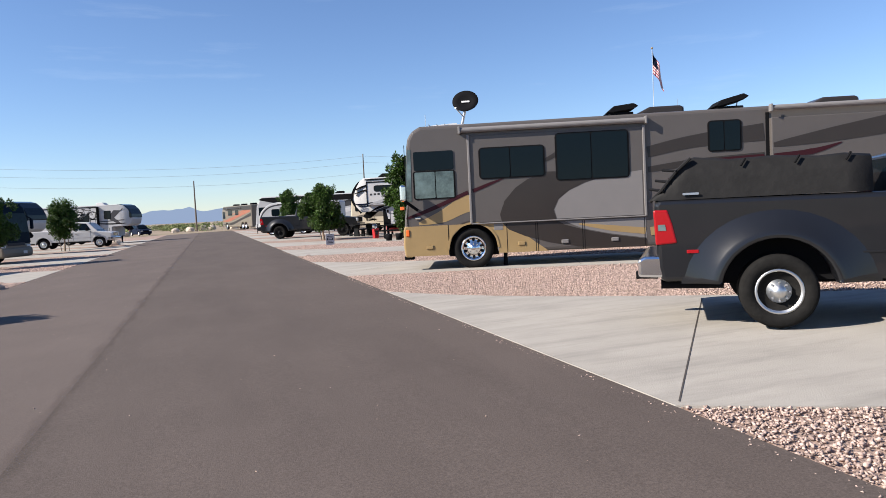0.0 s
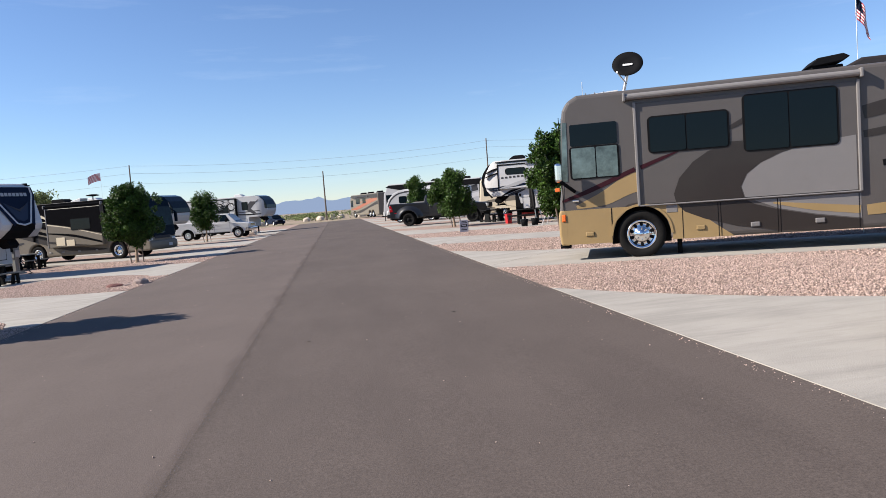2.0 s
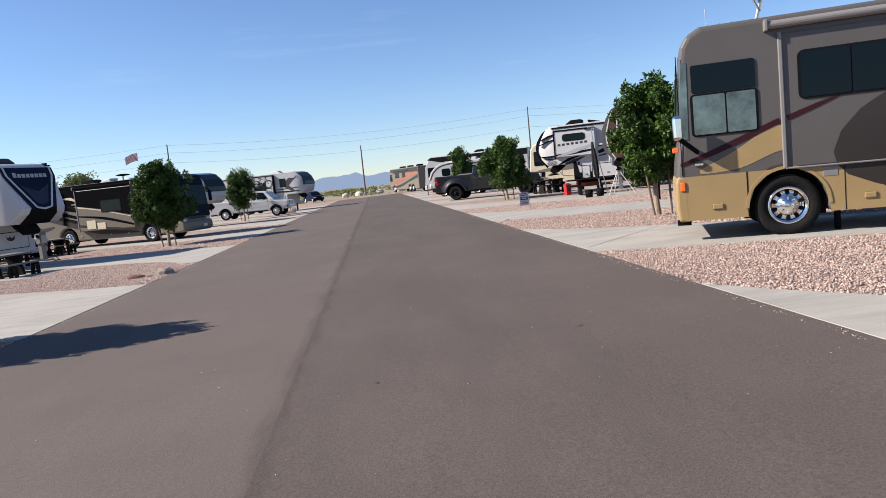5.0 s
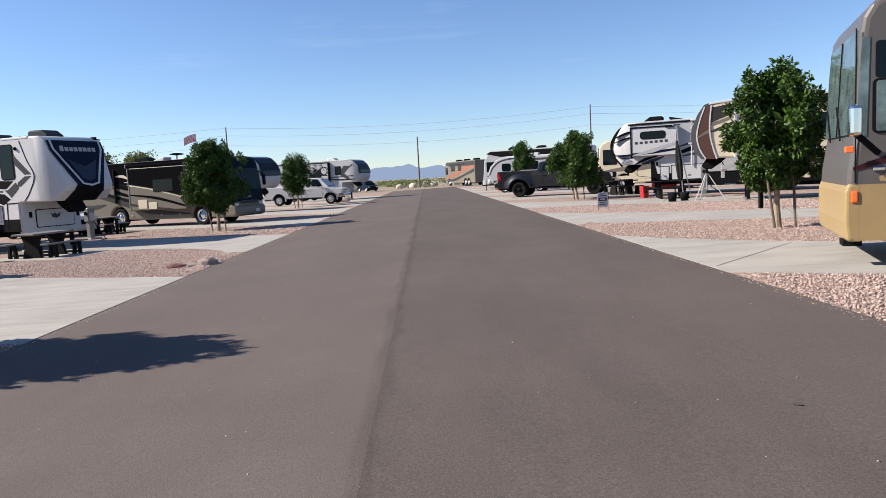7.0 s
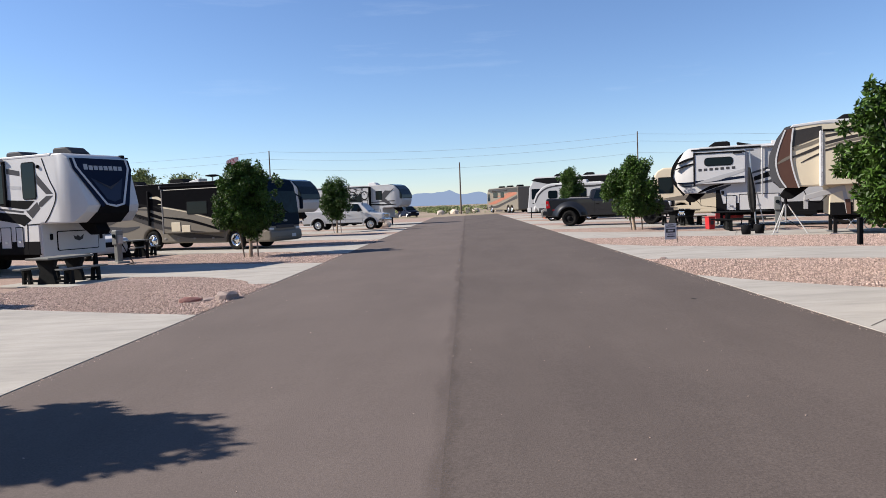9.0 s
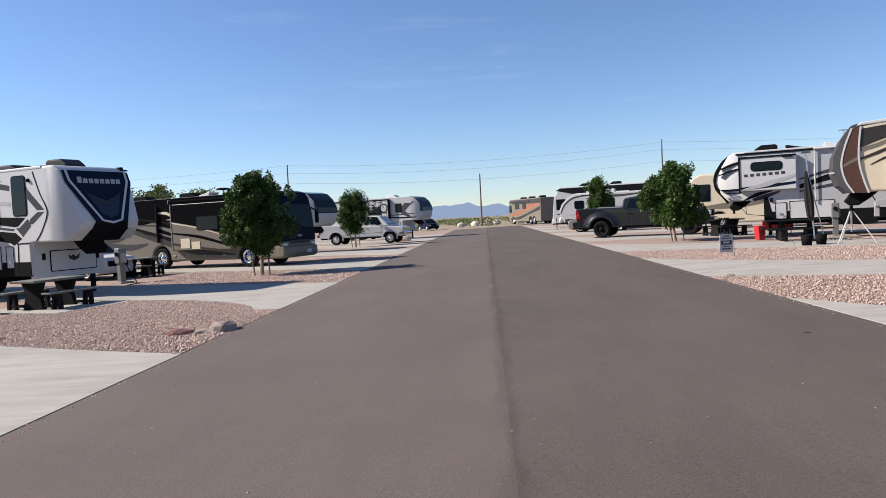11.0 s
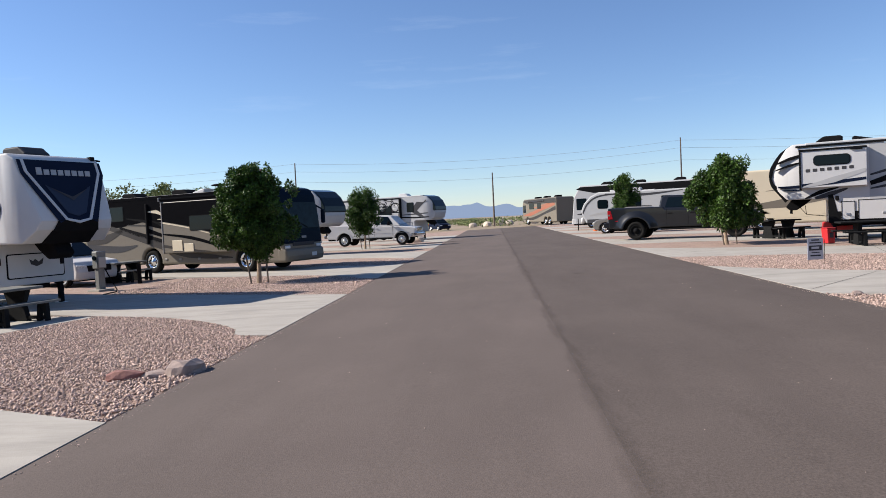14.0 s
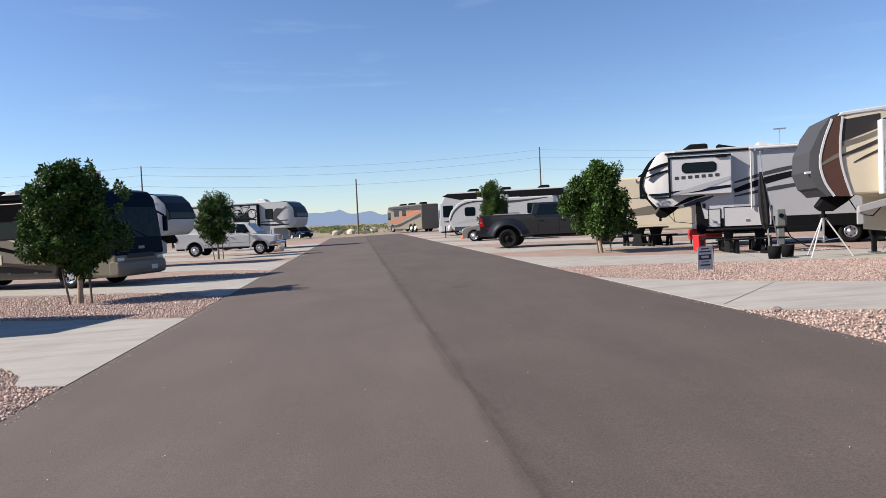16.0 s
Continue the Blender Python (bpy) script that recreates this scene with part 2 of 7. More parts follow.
M_LIGHTGREY = mat("light_grey_gelcoat", (0.38, 0.38, 0.385), 0.45, spec=0.2, var=0.03, scale=1.5)
M_PEDESTAL = mat("pedestal_grey_metal", (0.17, 0.175, 0.17), 0.5, var=0.1, scale=4, metal=0.2)
M_DARKCONC = mat("dark_painted_concrete", (0.013, 0.0135, 0.014), 0.85, spec=0.05, var=0.2, scale=6, bump=0.2)
M_TABLETOP = mat("weathered_grey_top", (0.15, 0.15, 0.14), 0.85, spec=0.1, var=0.2, scale=6)
M_SIGN = mat("sign_board", (0.42, 0.42, 0.45), 0.5, var=0.04)
M_ROCK = mat("rock_grey", (0.30, 0.23, 0.20), 0.9, var=0.25, scale=6, bump=0.5, bscale=14)
M_ROCKPALE = mat("rock_pale", (0.50, 0.42, 0.34), 0.9, var=0.2, scale=6, bump=0.5, bscale=14)
M_ROCKRED = mat("rock_red", (0.22, 0.10, 0.085), 0.9, var=0.3, scale=6, bump=0.5, bscale=14)
M_PEWTERCAR = mat("grey_beige_car_paint", (0.20, 0.185, 0.165), 0.3, metal=0.3, coat=0.6)
M_BLUEFABRIC = mat("blue_fabric", (0.03, 0.10, 0.28), 0.85, var=0.1)
M_FLAGRED = mat("flag_red", (0.45, 0.03, 0.04), 0.8)
M_FLAGWHITE = mat("flag_white", (0.75, 0.73, 0.72), 0.8)
M_WIRE = mat("cable_grey", (0.22, 0.23, 0.25), 0.7)
M_JOINT = mat("paving_joint", (0.079, 0.0635, 0.056), 0.92, spec=0.2, var=0.12, scale=3, grain=0.3, gscale=55, bump=0.2, bscale=110)
jn, jl = M_JOINT.node_tree.nodes, M_JOINT.node_tree.links
j_tc, j_sep, j_map, j_noise = jn.new("ShaderNodeTexCoord"), jn.new("ShaderNodeSeparateXYZ"), jn.new("ShaderNodeMapping"), jn.new("ShaderNodeTexNoise")
j_map.inputs["Scale"].default_value = (2.5, 0.5, 1.0)
j_noise.inputs["Scale"].default_value, j_noise.inputs["Detail"].default_value = 2.0, 6
jl.new(j_tc.outputs["Object"], j_sep.inputs[0])
jl.new(j_tc.outputs["Object"], j_map.inputs["Vector"])
jl.new(j_map.outputs[0], j_noise.inputs["Vector"])
j_x = jn.new("ShaderNodeMath")
j_x.operation = 'MULTIPLY_ADD'   # across the streak, wandering a little
j_x.inputs[1].default_value, j_x.inputs[2].default_value = 0.35, 1.275
jl.new(j_noise.outputs[0], j_x.inputs[0])
j_d = jn.new("ShaderNodeMath")
jl.new(j_sep.outputs["X"], j_d.inputs[0])
jl.new(j_x.outputs[0], j_d.inputs[1])
j_abs = jn.new("ShaderNodeMath")
j_abs.operation = 'ABSOLUTE'
jl.new(j_d.outputs[0], j_abs.inputs[0])
j_fall = jn.new("ShaderNodeMapRange")
j_fall.interpolation_type = 'SMOOTHSTEP'
j_fall.inputs[1].default_value, j_fall.inputs[2].default_value, j_fall.inputs[3].default_value, j_fall.inputs[4].default_value = 0.0, 0.13, 0.18, 0.0
jl.new(j_abs.outputs[0], j_fall.inputs[0])
j_clear, j_mix = jn.new("ShaderNodeBsdfTransparent"), jn.new("ShaderNodeMixShader")
jl.new(j_fall.outputs[0], j_mix.inputs[0])
jl.new(j_clear.outputs[0], j_mix.inputs[1])
jl.new(jn["Principled BSDF"].outputs[0], j_mix.inputs[2])
jl.new(j_mix.outputs[0], jn["Material Output"].inputs[0])
M_TAR = mat("tar_joint", (0.058, 0.048, 0.043), 0.8, var=0.3, scale=6)
M_RUBBER = mat("tyre_rubber", (0.014, 0.0135, 0.013), 0.9, spec=0.06, var=0.2, scale=12, bump=0.2, bscale=30)
M_CHROME = mat("chrome", (0.75, 0.75, 0.75), 0.12, metal=1.0)
M_ALU = mat("brushed_aluminium", (0.6, 0.6, 0.6), 0.35, metal=1.0, var=0.05)
M_CHARCOAL = mat("charcoal_metallic_paint", (0.0095, 0.0098, 0.0115), 0.3, spec=0.25, coat=0.55, var=0.08, scale=3)
M_CREAM = mat("cream_gelcoat", (0.55, 0.475, 0.35), 0.4, spec=0.3, var=0.03, scale=1.5, dirt=(0.5, 0.42, 0.3), dirt_amt=0.25)
M_LEAF = mat("leaf", (0.041, 0.083, 0.0105), 0.5, spec=0.3, islands=0.7, leafy=0.1)
M_BARK = mat("bark", (0.28, 0.21, 0.15), 0.9, var=0.3, scale=10, bump=0.6, bscale=25)
M_RED = mat("red_plastic", (0.42, 0.018, 0.022), 0.4)
M_HILL_HAZE = mat("far_mountain_haze_glow", (0.30, 0.36, 0.48), 1.0, var=0.1, scale=0.004)
# black base; an even blue emission stands in for daylit haze on the mountains
hb = M_HILL_HAZE.node_tree.nodes["Principled BSDF"]
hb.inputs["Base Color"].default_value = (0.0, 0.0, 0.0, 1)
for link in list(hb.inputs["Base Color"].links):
    M_HILL_HAZE.node_tree.links.remove(link)
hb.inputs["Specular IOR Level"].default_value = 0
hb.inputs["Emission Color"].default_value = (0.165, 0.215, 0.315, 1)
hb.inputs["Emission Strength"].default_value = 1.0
M_POLE = mat("weathered_timber_pole", (0.13, 0.10, 0.08), 0.9, var=0.2, scale=3)
M_DESERTTREE = mat("desert_tree_leaf", (0.15, 0.17, 0.085), 0.9, spec=0.1, islands=0.4, leafy=0.25)
M_SCRUB = mat("scrub", (0.16, 0.19, 0.07), 0.9, islands=0.4)

# ---- ground ----
def sheet(xs, y0, y1, dz, thick, name, material, label, category, ny=1):
    bm = bmesh.new()
    top = [[bm.verts.new((x, y0 + (y1 - y0) * j / ny, ground_z(x) + dz)) for x in xs] for j in range(ny + 1)]
    for a, c in zip(top, top[1:]):
        for i in range(len(xs) - 1):
            bm.faces.new((a[i], a[i + 1], c[i + 1], c[i]))
    if thick:
        r = bmesh.ops.extrude_face_region(bm, geom=bm.faces[:])
        for v in r["geom"]:
            if isinstance(v, bmesh.types.BMVert):
                v.co.z -= thick
        finish(bm)
    return tagged(part(name, bm, material), label, category, kind="structure")


RL, RR = -5.95, 3.23
sheet((-4000, -60, -14, 6, 60, 4000), -300, 4500, -0.12, 0, "ground", M_SOIL, "dry desert ground with sparse scrub", "ground", 4)
sheet((-1.45, RR), -30, 112, 0.0, 0.11, "road", M_ASPHALT, "worn grey-brown asphalt lane between camping sites", "road")
sheet((RL, -1.45), -30, 112, 0.0, 0.11, "road", M_ASPHALT_WEST, "slightly paler older half of the asphalt lane", "road")
bm = bmesh.new()
bm.faces.new([bm.verts.new((px, py, ground_z(px) + 0.003)) for px, py in ((-1.8, -14), (-1.1, -14), (-1.1, 112), (-1.8, 112))])
tagged(part("road_joint", bm, M_JOINT), "dark blurred streak along the paving joint of the lane", "road joint", kind="structure")
sheet((RR + 0.01, 6, 34), -30, 112, -0.015, 0.1, "gravel_bed_east", M_GRAVEL, "pinkish crushed gravel between the concrete pads", "gravel")
sheet((-40, -14, RL - 0.01), -30, 112, -0.015, 0.1, "gravel_bed_west", M_GRAVEL, "pinkish crushed gravel between the concrete pads", "gravel")

TANA = math.tan(radians(22.5))


PADS = []


def pad(points, name="pavement"):
    PADS.append(list(points))
    bm = bmesh.new()
    lo = [bm.verts.new((x, y, ground_z(x) - 0.1)) for x, y in points]
    hi = [bm.verts.new((x, y, ground_z(x) + 0.008)) for x, y in points]
    n = len(points)
    f = bm.faces.new(hi)
    for i in range(n):
        bm.faces.new((lo[i], lo[(i + 1) % n], hi[(i + 1) % n], hi[i]))
    bmesh.ops.triangulate(bm, faces=[f])
    finish(bm)
    return tagged(part(name, bm, M_CONCRETE), "pale broom-finished concrete parking pad", "concrete pad", kind="structure")


def curve_pts(p, n=8):
    """Points along a smooth bend through three points."""
    (x0, y0), (x1, y1), (x2, y2) = p
    return [((1 - t) ** 2 * x0 + 2 * t * (1 - t) * x1 + t * t * x2, (1 - t) ** 2 * y0 + 2 * t * (1 - t) * y1 + t * t * y2) for t in [i / n for i in range(n + 1)]]


def east_pad(yn, yf, length=16.0):
    xe = RR + length
    far = curve_pts([(RR, yf), (RR + 1.6, yf - 3.4), (RR + 4.4, yf - 4.9)])
    near = curve_pts([(RR, yn), (RR + 1.2, yn - 0.85), (RR + 3.0, yn - 1.75)])
    ex, ey = far[-1]
    nx, ny = near[-1]
    return pad([*near, (xe, ny - (xe - nx) * TANA), (xe, ey - (xe - ex) * TANA), *far[::-1]])


def west_pad(y0, yf, length=18.0):
    xe = RL - length
    near = curve_pts([(RL, y0), (RL - 0.55, y0 + 0.1), (RL - 0.7, y0 + 0.3)], 2) + curve_pts([(RL - 0.9, y0 + 0.9), (RL - 2.3, y0 + 3.0), (RL - 5.0, y0 + 4.1)])
    far = [(RL, yf), (RL - 1.7, yf + 0.75)]
    nx, ny = near[-1]
    fx, fy = far[-1]
    return pad([*far, (xe, fy + (fx - xe) * TANA), (xe, ny + (nx - xe) * TANA), *near[::-1]])


east_pad(4.4, 13.44)
for k in range(1, 9):
    east_pad(17.6 + 10.5 * (k - 1), 24.0 + 10.7 * (k - 1))
for k in range(-2, 7):
    west_pad(16.2 + 10.6 * k, 22.0 + 10.8 * k)


def joint(x0, y0, x1, y1):
    d = Vector((x1 - x0, y1 - y0)).normalized()
    nx, ny = -d.y * 0.007, d.x * 0.007
    bm = bmesh.new()
    bm.faces.new([bm.verts.new((px, py, ground_z(px) + 0.0115)) for px, py in ((x0 + nx, y0 + ny), (x0 - nx, y0 - ny), (x1 - nx, y1 - ny), (x1 + nx, y1 + ny))])
    return tagged(part("joint", finish(bm), M_TAR), "thin dark control joint in the concrete", "joint", kind="structure")


joint(3.31, 4.46, 6.85, 8.62)
for k in range(4):
    joint(3.31, 18.2 + 10.5 * k, 5.55, 20.3 + 10.6 * k)
for k in range(3):
    joint(8.6, 15.25 + 10.5 * k, 9.9, 18.3 + 10.6 * k)

# ---- vehicles: shared pieces ----
def face(px, py, rz, lx, ly):
    """Origin of a thing at heading rz whose local point (lx, ly) stands at (px, py)."""
    c, s = math.cos(radians(rz)), math.sin(radians(rz))
    return px - c * lx + s * ly, py - s * lx - c * ly


def plate_on(o, ex, ey, poly, t, bm=None):
    """A plate with outline (u, v) in the plane o + u ex + v ey, t thick along ex x ey."""
    o, ex, ey = Vector(o), Vector(ex).normalized(), Vector(ey).normalized()
    n = ex.cross(ey).normalized() * t
    b = bmesh.new()
    lo = [b.verts.new(o + ex * u + ey * v) for u, v in poly]
    hi = [b.verts.new(o + ex * u + ey * v + n) for u, v in poly]
    b.faces.new(lo)
    b.faces.new(hi[::-1])
    for i in range(len(poly)):
        j = (i + 1) % len(poly)
        b.faces.new((lo[i], hi[i], hi[j], lo[j]))
    finish(b)
    return join(bm, b)


def tube(pts, r, k=5):
    """One smooth tube along points."""
    bm = bmesh.new()
    rows = []
    for i, p in enumerate(pts):
        d = (Vector(pts[min(i + 1, len(pts) - 1)]) - Vector(pts[max(i - 1, 0)])).normalized()
        a = d.cross(Vector((0.13, 0.98, 0.11))).normalized()
        b = d.cross(a)
        rows.append([bm.verts.new(Vector(p) + a * r * math.cos(2 * math.pi * j / k) + b * r * math.sin(2 * math.pi * j / k)) for j in range(k)])
    for p, q in zip(rows, rows[1:]):
        for j in range(k):
            bm.faces.new((p[j], p[(j + 1) % k], q[(j + 1) % k], q[j]))
    bm.faces.new(rows[0][::-1])
    bm.faces.new(rows[-1])
    return finish(bm)


def arched(upper, z0, arches, x_front, x_rear, zc, k=10):
    """A side profile: upper runs front to rear; the bottom edge comes back at z0 with wheel arches (x, radius) about height zc."""
    pts = list(upper)
    pts.append((x_rear, z0))
    for x, r in sorted(arches):
        h = math.sqrt(max(0.0, r * r - (zc - z0) ** 2)) if z0 < zc else r
        a0 = math.atan2(z0 - zc, -h)
        a1 = math.atan2(z0 - zc, h)
        if a0 < 0:
            a0 += 2 * math.pi
        for i in range(k + 1):
            a = a0 + (a1 - a0) * i / k
            pts.append((x + r * math.cos(a), zc + r * math.sin(a)))
    pts.append((x_front, z0))
    return pts


def wheel(parent, x, y, r, w, side, rim_mat, holes=8, rim=0.62, dish=0.04, near=False):
    """A wheel whose outer face is at y; side +1 looks to +y."""
    c = (x, y - side * w / 2, r)
    h = w / 2
    tyre = part("tyre", lathe([(r * rim, -h * 0.9), (r * 0.90, -h), (r * 0.975, -h * 0.8), (r, -h * 0.5), (r, h * 0.5), (r * 0.975, h * 0.8), (r * 0.90, h), (r * rim * 1.02, h * 0.92), (r * rim, h * 0.5)], c, (0, side, 0), 36), M_RUBBER, parent, smooth=True)
    R = r * rim
    part("rim", lathe([(R, h * 0.3), (R * 1.03, h * 0.95), (R * 0.93, h * 0.97), (R * 0.86, h * 0.95 - dish), (R * 0.55, h * 0.95 - dish * 0.6), (R * 0.5, h * 0.95 - dish * 0.2), (R * 0.3, h * 0.95), (R * 0.26, h * 0.95 + 0.03), (0.01, h * 0.95 + 0.035)], c, (0, side, 0), 32), rim_mat, tyre, smooth=True)
    hub_y = y - side * (w / 2)
    if near:
        hole = nut = None
        for i in range(holes):
            a = 2 * math.pi * (i + 0.5) / holes
            at = Vector((x + R * 0.70 * math.cos(a), hub_y + side * (h * 0.95 - dish * 0.8 + 0.006), r + R * 0.70 * math.sin(a)))
            hole = hole or part("rim_hole", cyl((0, 0, 0), (0, 1, 0), R * 0.115, 0.02, 10), M_BLACK, tyre)
            ob = hole if i == 0 else new("rim_hole", hole.data)
            ob.parent, ob.location = tyre, at
        for i in range(8):
            a = 2 * math.pi * i / 8
            at = Vector((x + R * 0.42 * math.cos(a), hub_y + side * (h * 0.95 - dish * 0.1), r + R * 0.42 * math.sin(a)))
            nut = nut or part("lug_nut", cyl((0, 0, 0), (0, 1, 0), R * 0.05, 0.03, 6), rim_mat, tyre)
            ob = nut if i == 0 else new("lug_nut", nut.data)
            ob.parent, ob.location = tyre, at
    else:
        bm = None
        for i in range(holes):
            a = 2 * math.pi * (i + 0.5) / holes
            bm = cyl((x + R * 0.70 * math.cos(a), hub_y + side * (h * 0.95 - dish * 0.8 + 0.006), r + R * 0.70 * math.sin(a)), (0, 1, 0), R * 0.115, 0.02, 8, bm=bm)
        part("rim_hole", bm, M_BLACK, tyre)["kind"] = "stuff"
    return tyre


def window(parent, x0, x1, z0, z1, y, side, r=0.06, split=(), glass=None, frame_mat=None, name="window"):
    t = side * 0.014
    fr = part(name, plate(rrect(min(x0, x1) - 0.03, max(x0, x1) + 0.03, z0 - 0.03, z1 + 0.03, r + 0.02), y, t), frame_mat or M_BLACK, parent)
    xs = [min(x0, x1), *sorted(split), max(x0, x1)]
    for a, c in zip(xs, xs[1:]):
        part("pane", plate(rrect(a + 0.012, c - 0.012, z0, z1, r * 0.6), y + t, side * 0.006), glass or M_GLASS, fr)
    return fr


def hatch(parent, x0, x1, z0, z1, y, side, m, latch=True, trim=None):
    d = part("compartment_door", plate(rrect(min(x0, x1), max(x0, x1), z0, z1, 0.03), y, side * 0.012, bevel=0.004), m, parent)
    if trim:
        bm = None
        for g in ((min(x0, x1), max(x0, x1), z0, z0 + 0.025), (min(x0, x1), max(x0, x1), z1 - 0.025, z1), (min(x0, x1), min(x0, x1) + 0.025, z0, z1), (max(x0, x1) - 0.025, max(x0, x1), z0, z1)):
            ya, yb = sorted((y + side * 0.012, y + side * 0.02))
            bm = box(g[0], g[1], ya, yb, g[2], g[3], bm=bm)
        part("trim", bm, trim, d)
    if latch:
        xm = (x0 + x1) / 2
        zl = z0 + 0.3 * (z1 - z0)
        ya, yb = sorted((y + side * 0.012, y + side * 0.03))
        part("latch", box(xm - 0.07, xm + 0.07, ya, yb, zl - 0.04, zl + 0.04, 0.01), M_ALU, d)
    return d


def ac_unit(parent, x, z, m, L=0.95, Wd=0.72, h=0.3, y=0.0):
    prof = [(x - L / 2, z - 0.02), (x - L / 2, z + h * 0.85), (x - L / 2 + 0.1, z + h), (x + L * 0.2, z + h), (x + L / 2, z + h * 0.35), (x + L / 2, z - 0.02)]
    a = part("air_conditioner", prism(prof, y - Wd / 2, y + Wd / 2, 0.05), m, parent)
    bm = None
    for i in range(5):
        bm = box(x - L / 2 - 0.008, x - L / 2 + 0.02, y - Wd / 2 + 0.08, y + Wd / 2 - 0.08, z + 0.05 + i * h * 0.15, z + 0.065 + i * h * 0.15, bm=bm)
    part("grille", bm, M_BLACK, a)
    return a


def roof_vent(parent, x, y, z, m):
    return part("roof_vent", prism([(x - 0.33, z), (x - 0.33, z + 0.06), (x + 0.3, z + 0.2), (x + 0.36, z + 0.17), (x + 0.3, z)], y - 0.3, y + 0.3, 0.02), m, parent)


def awning(parent, x0, x1, z, y, side, m):
    bm = rod((x0, y + side * 0.07, z), (x1, y + side * 0.07, z), 0.065, 14)
    aw = part("awning", bm, m, parent, smooth=False)
    for x in (x0, x1):
        ya, yb = sorted((y, y + side * 0.15))
        part("end_cap", box(x - 0.03, x + 0.03, ya, yb, z - 0.09, z + 0.09, 0.015), M_SILVER, aw)
    return aw


def mirror(parent, x, y, z, side, m):
    a = part("mirror", box(x - 0.05, x + 0.06, *sorted((y + side * 0.22, y + side * 0.42)), z - 0.22, z + 0.2, 0.04), m, parent)
    part("arm", rod((x - 0.1, y, z - 0.32), (x, y + side * 0.32, z - 0.2), 0.025), M_BLACK, a)
    return a


# ---- the tan and brown motorhome ----
def tan_motorhome(m):
    t = thing("motorhome", m, "large taupe and gold motorhome with dark brown swooshes and satellite dish", "motorhome")
    L, H, y = 12.2, 3.54, 1.27
    up = [(0.06, 0.42), (0.08, 0.9), (0.05, 1.3), (-0.02, 1.75), (-0.07, 3.05), (-0.10, 3.24), (-0.2, 3.42), (-0.42, H), (-L + 0.15, H + 0.03), (-L, H - 0.12)]
    part("body", prism(arched(up, 0.36, [(-1.62, 0.6), (-8.9, 0.6)], 0.05, -L, 0.5), -y, y, 0.09, 3), M_TAUPE, t)
    # gold lower front and bay doors
    gold = [(-0.02, 0.36), (-1.02, 0.36), (-1.02, 0.52), (-1.12, 0.82), (-1.35, 1.04), (-1.4, 1.1), (-0.02, 1.1)]
    part("bay_panel", plate(gold, y, 0.006), M_TAN, t, "gold painted panel")
    part("bay_panel", plate([(-2.24, 0.36), (-2.24, 0.62), (-2.1, 0.88), (-1.9, 1.05), (-1.85, 1.1), (-2.5, 1.1), (-3.1, 0.62), (-3.45, 0.36)], y, 0.006), M_TAN, t, "gold painted panel")
    part("stripe", ribbon([(-0.3, 1.16), (-0.9, 1.32), (-1.5, 1.6), (-2.15, 1.68)], [0.06, 0.3, 0.42, 0.1], y, 0.004), M_TAN, t, "gold flare")
    part("stripe", plate([(-1.62, 1.12), (-1.62, 1.62), (-3.45, 2.2), (-2.9, 1.95), (-2.45, 1.6), (-2.25, 1.25), (-2.3, 1.12)], y, 0.0045), M_SILVER, t, "silver flare")
    part("stripe", ribbon([(-1.7, 1.2), (-2.0, 1.35), (-2.5, 1.75)], [0.2, 0.35, 0.03], y, 0.008), M_TAN, t, "gold flare")
    part("bumper", prism([(0.07, 0.34), (0.10, 0.6), (0.095, 1.0), (0.06, 1.12), (-0.12, 1.12), (-0.12, 0.34)], -y - 0.004, y + 0.007, 0.05, 3), M_TAN, t, "gold front bumper")
    # slide-out with its trim, in which the large windows sit
    ys = y + 0.02
    part("slide_out", box(-5.8, -1.62, y - 0.3, ys, 1.12, 3.24, 0.012), M_TAUPE, t)
    for x0, x1, z0, z1 in ((-1.63, -1.57, 1.1, 3.26), (-5.83, -5.77, 1.1, 3.26), (-5.8, -1.6, 1.085, 1.115)):
        part("trim", box(x0, x1, y - 0.02, ys + 0.035, z0, z1, 0.012), M_SILVER, t)
    outer = [(-3.4, 2.28), (-3.0, 2.12), (-2.7, 1.93), (-2.42, 1.62), (-2.3, 1.3), (-2.34, 1.12)]
    inner = [(-3.66, 1.12), (-3.6, 1.35), (-3.72, 1.6), (-3.98, 1.8), (-4.35, 1.97), (-4.9, 2.12), (-5.4, 2.2), (-5.4, 2.26)]
    part("swoosh", plate(outer + inner, ys, 0.005), M_BROWN, t, "dark brown painted swoosh")
    part("swoosh", plate([(-2.36, 1.08), (-2.5, 0.92), (-2.9, 0.74), (-3.5, 0.56), (-4.3, 0.42), (-5.0, 0.37), (-5.8, 0.37), (-5.8, 0.55), (-5.0, 0.68), (-4.3, 0.84), (-3.85, 0.98), (-3.7, 1.08)], y, 0.0075), M_BROWN, t, "dark brown painted swoosh")
    part("swoosh", plate([(-3.62, 1.35), (-3.74, 1.6), (-4.0, 1.8), (-4.4, 1.97), (-4.95, 2.12), (-5.74, 2.2), (-5.74, 1.13), (-3.68, 1.13)], ys, 0.003), M_SILVER, t, "silver painted field")
    part("swoosh", plate([(-3.85, 1.06), (-4.3, 0.86), (-5.0, 0.70), (-5.8, 0.57), (-5.8, 1.06)], y, 0.005), M_SILVER, t)
    part("stripe", ribbon([(-4.2, 0.98), (-5.0, 0.84), (-5.78, 0.74)], [0.03, 0.14, 0.16], y, 0.009), M_TAN, t, "gold streak")
    part("stripe", ribbon([(-3.42, 2.55), (-3.58, 2.62), (-3.72, 2.7)], [0.08, 0.1, 0.1], ys, 0.006, 4), M_BROWN, t)
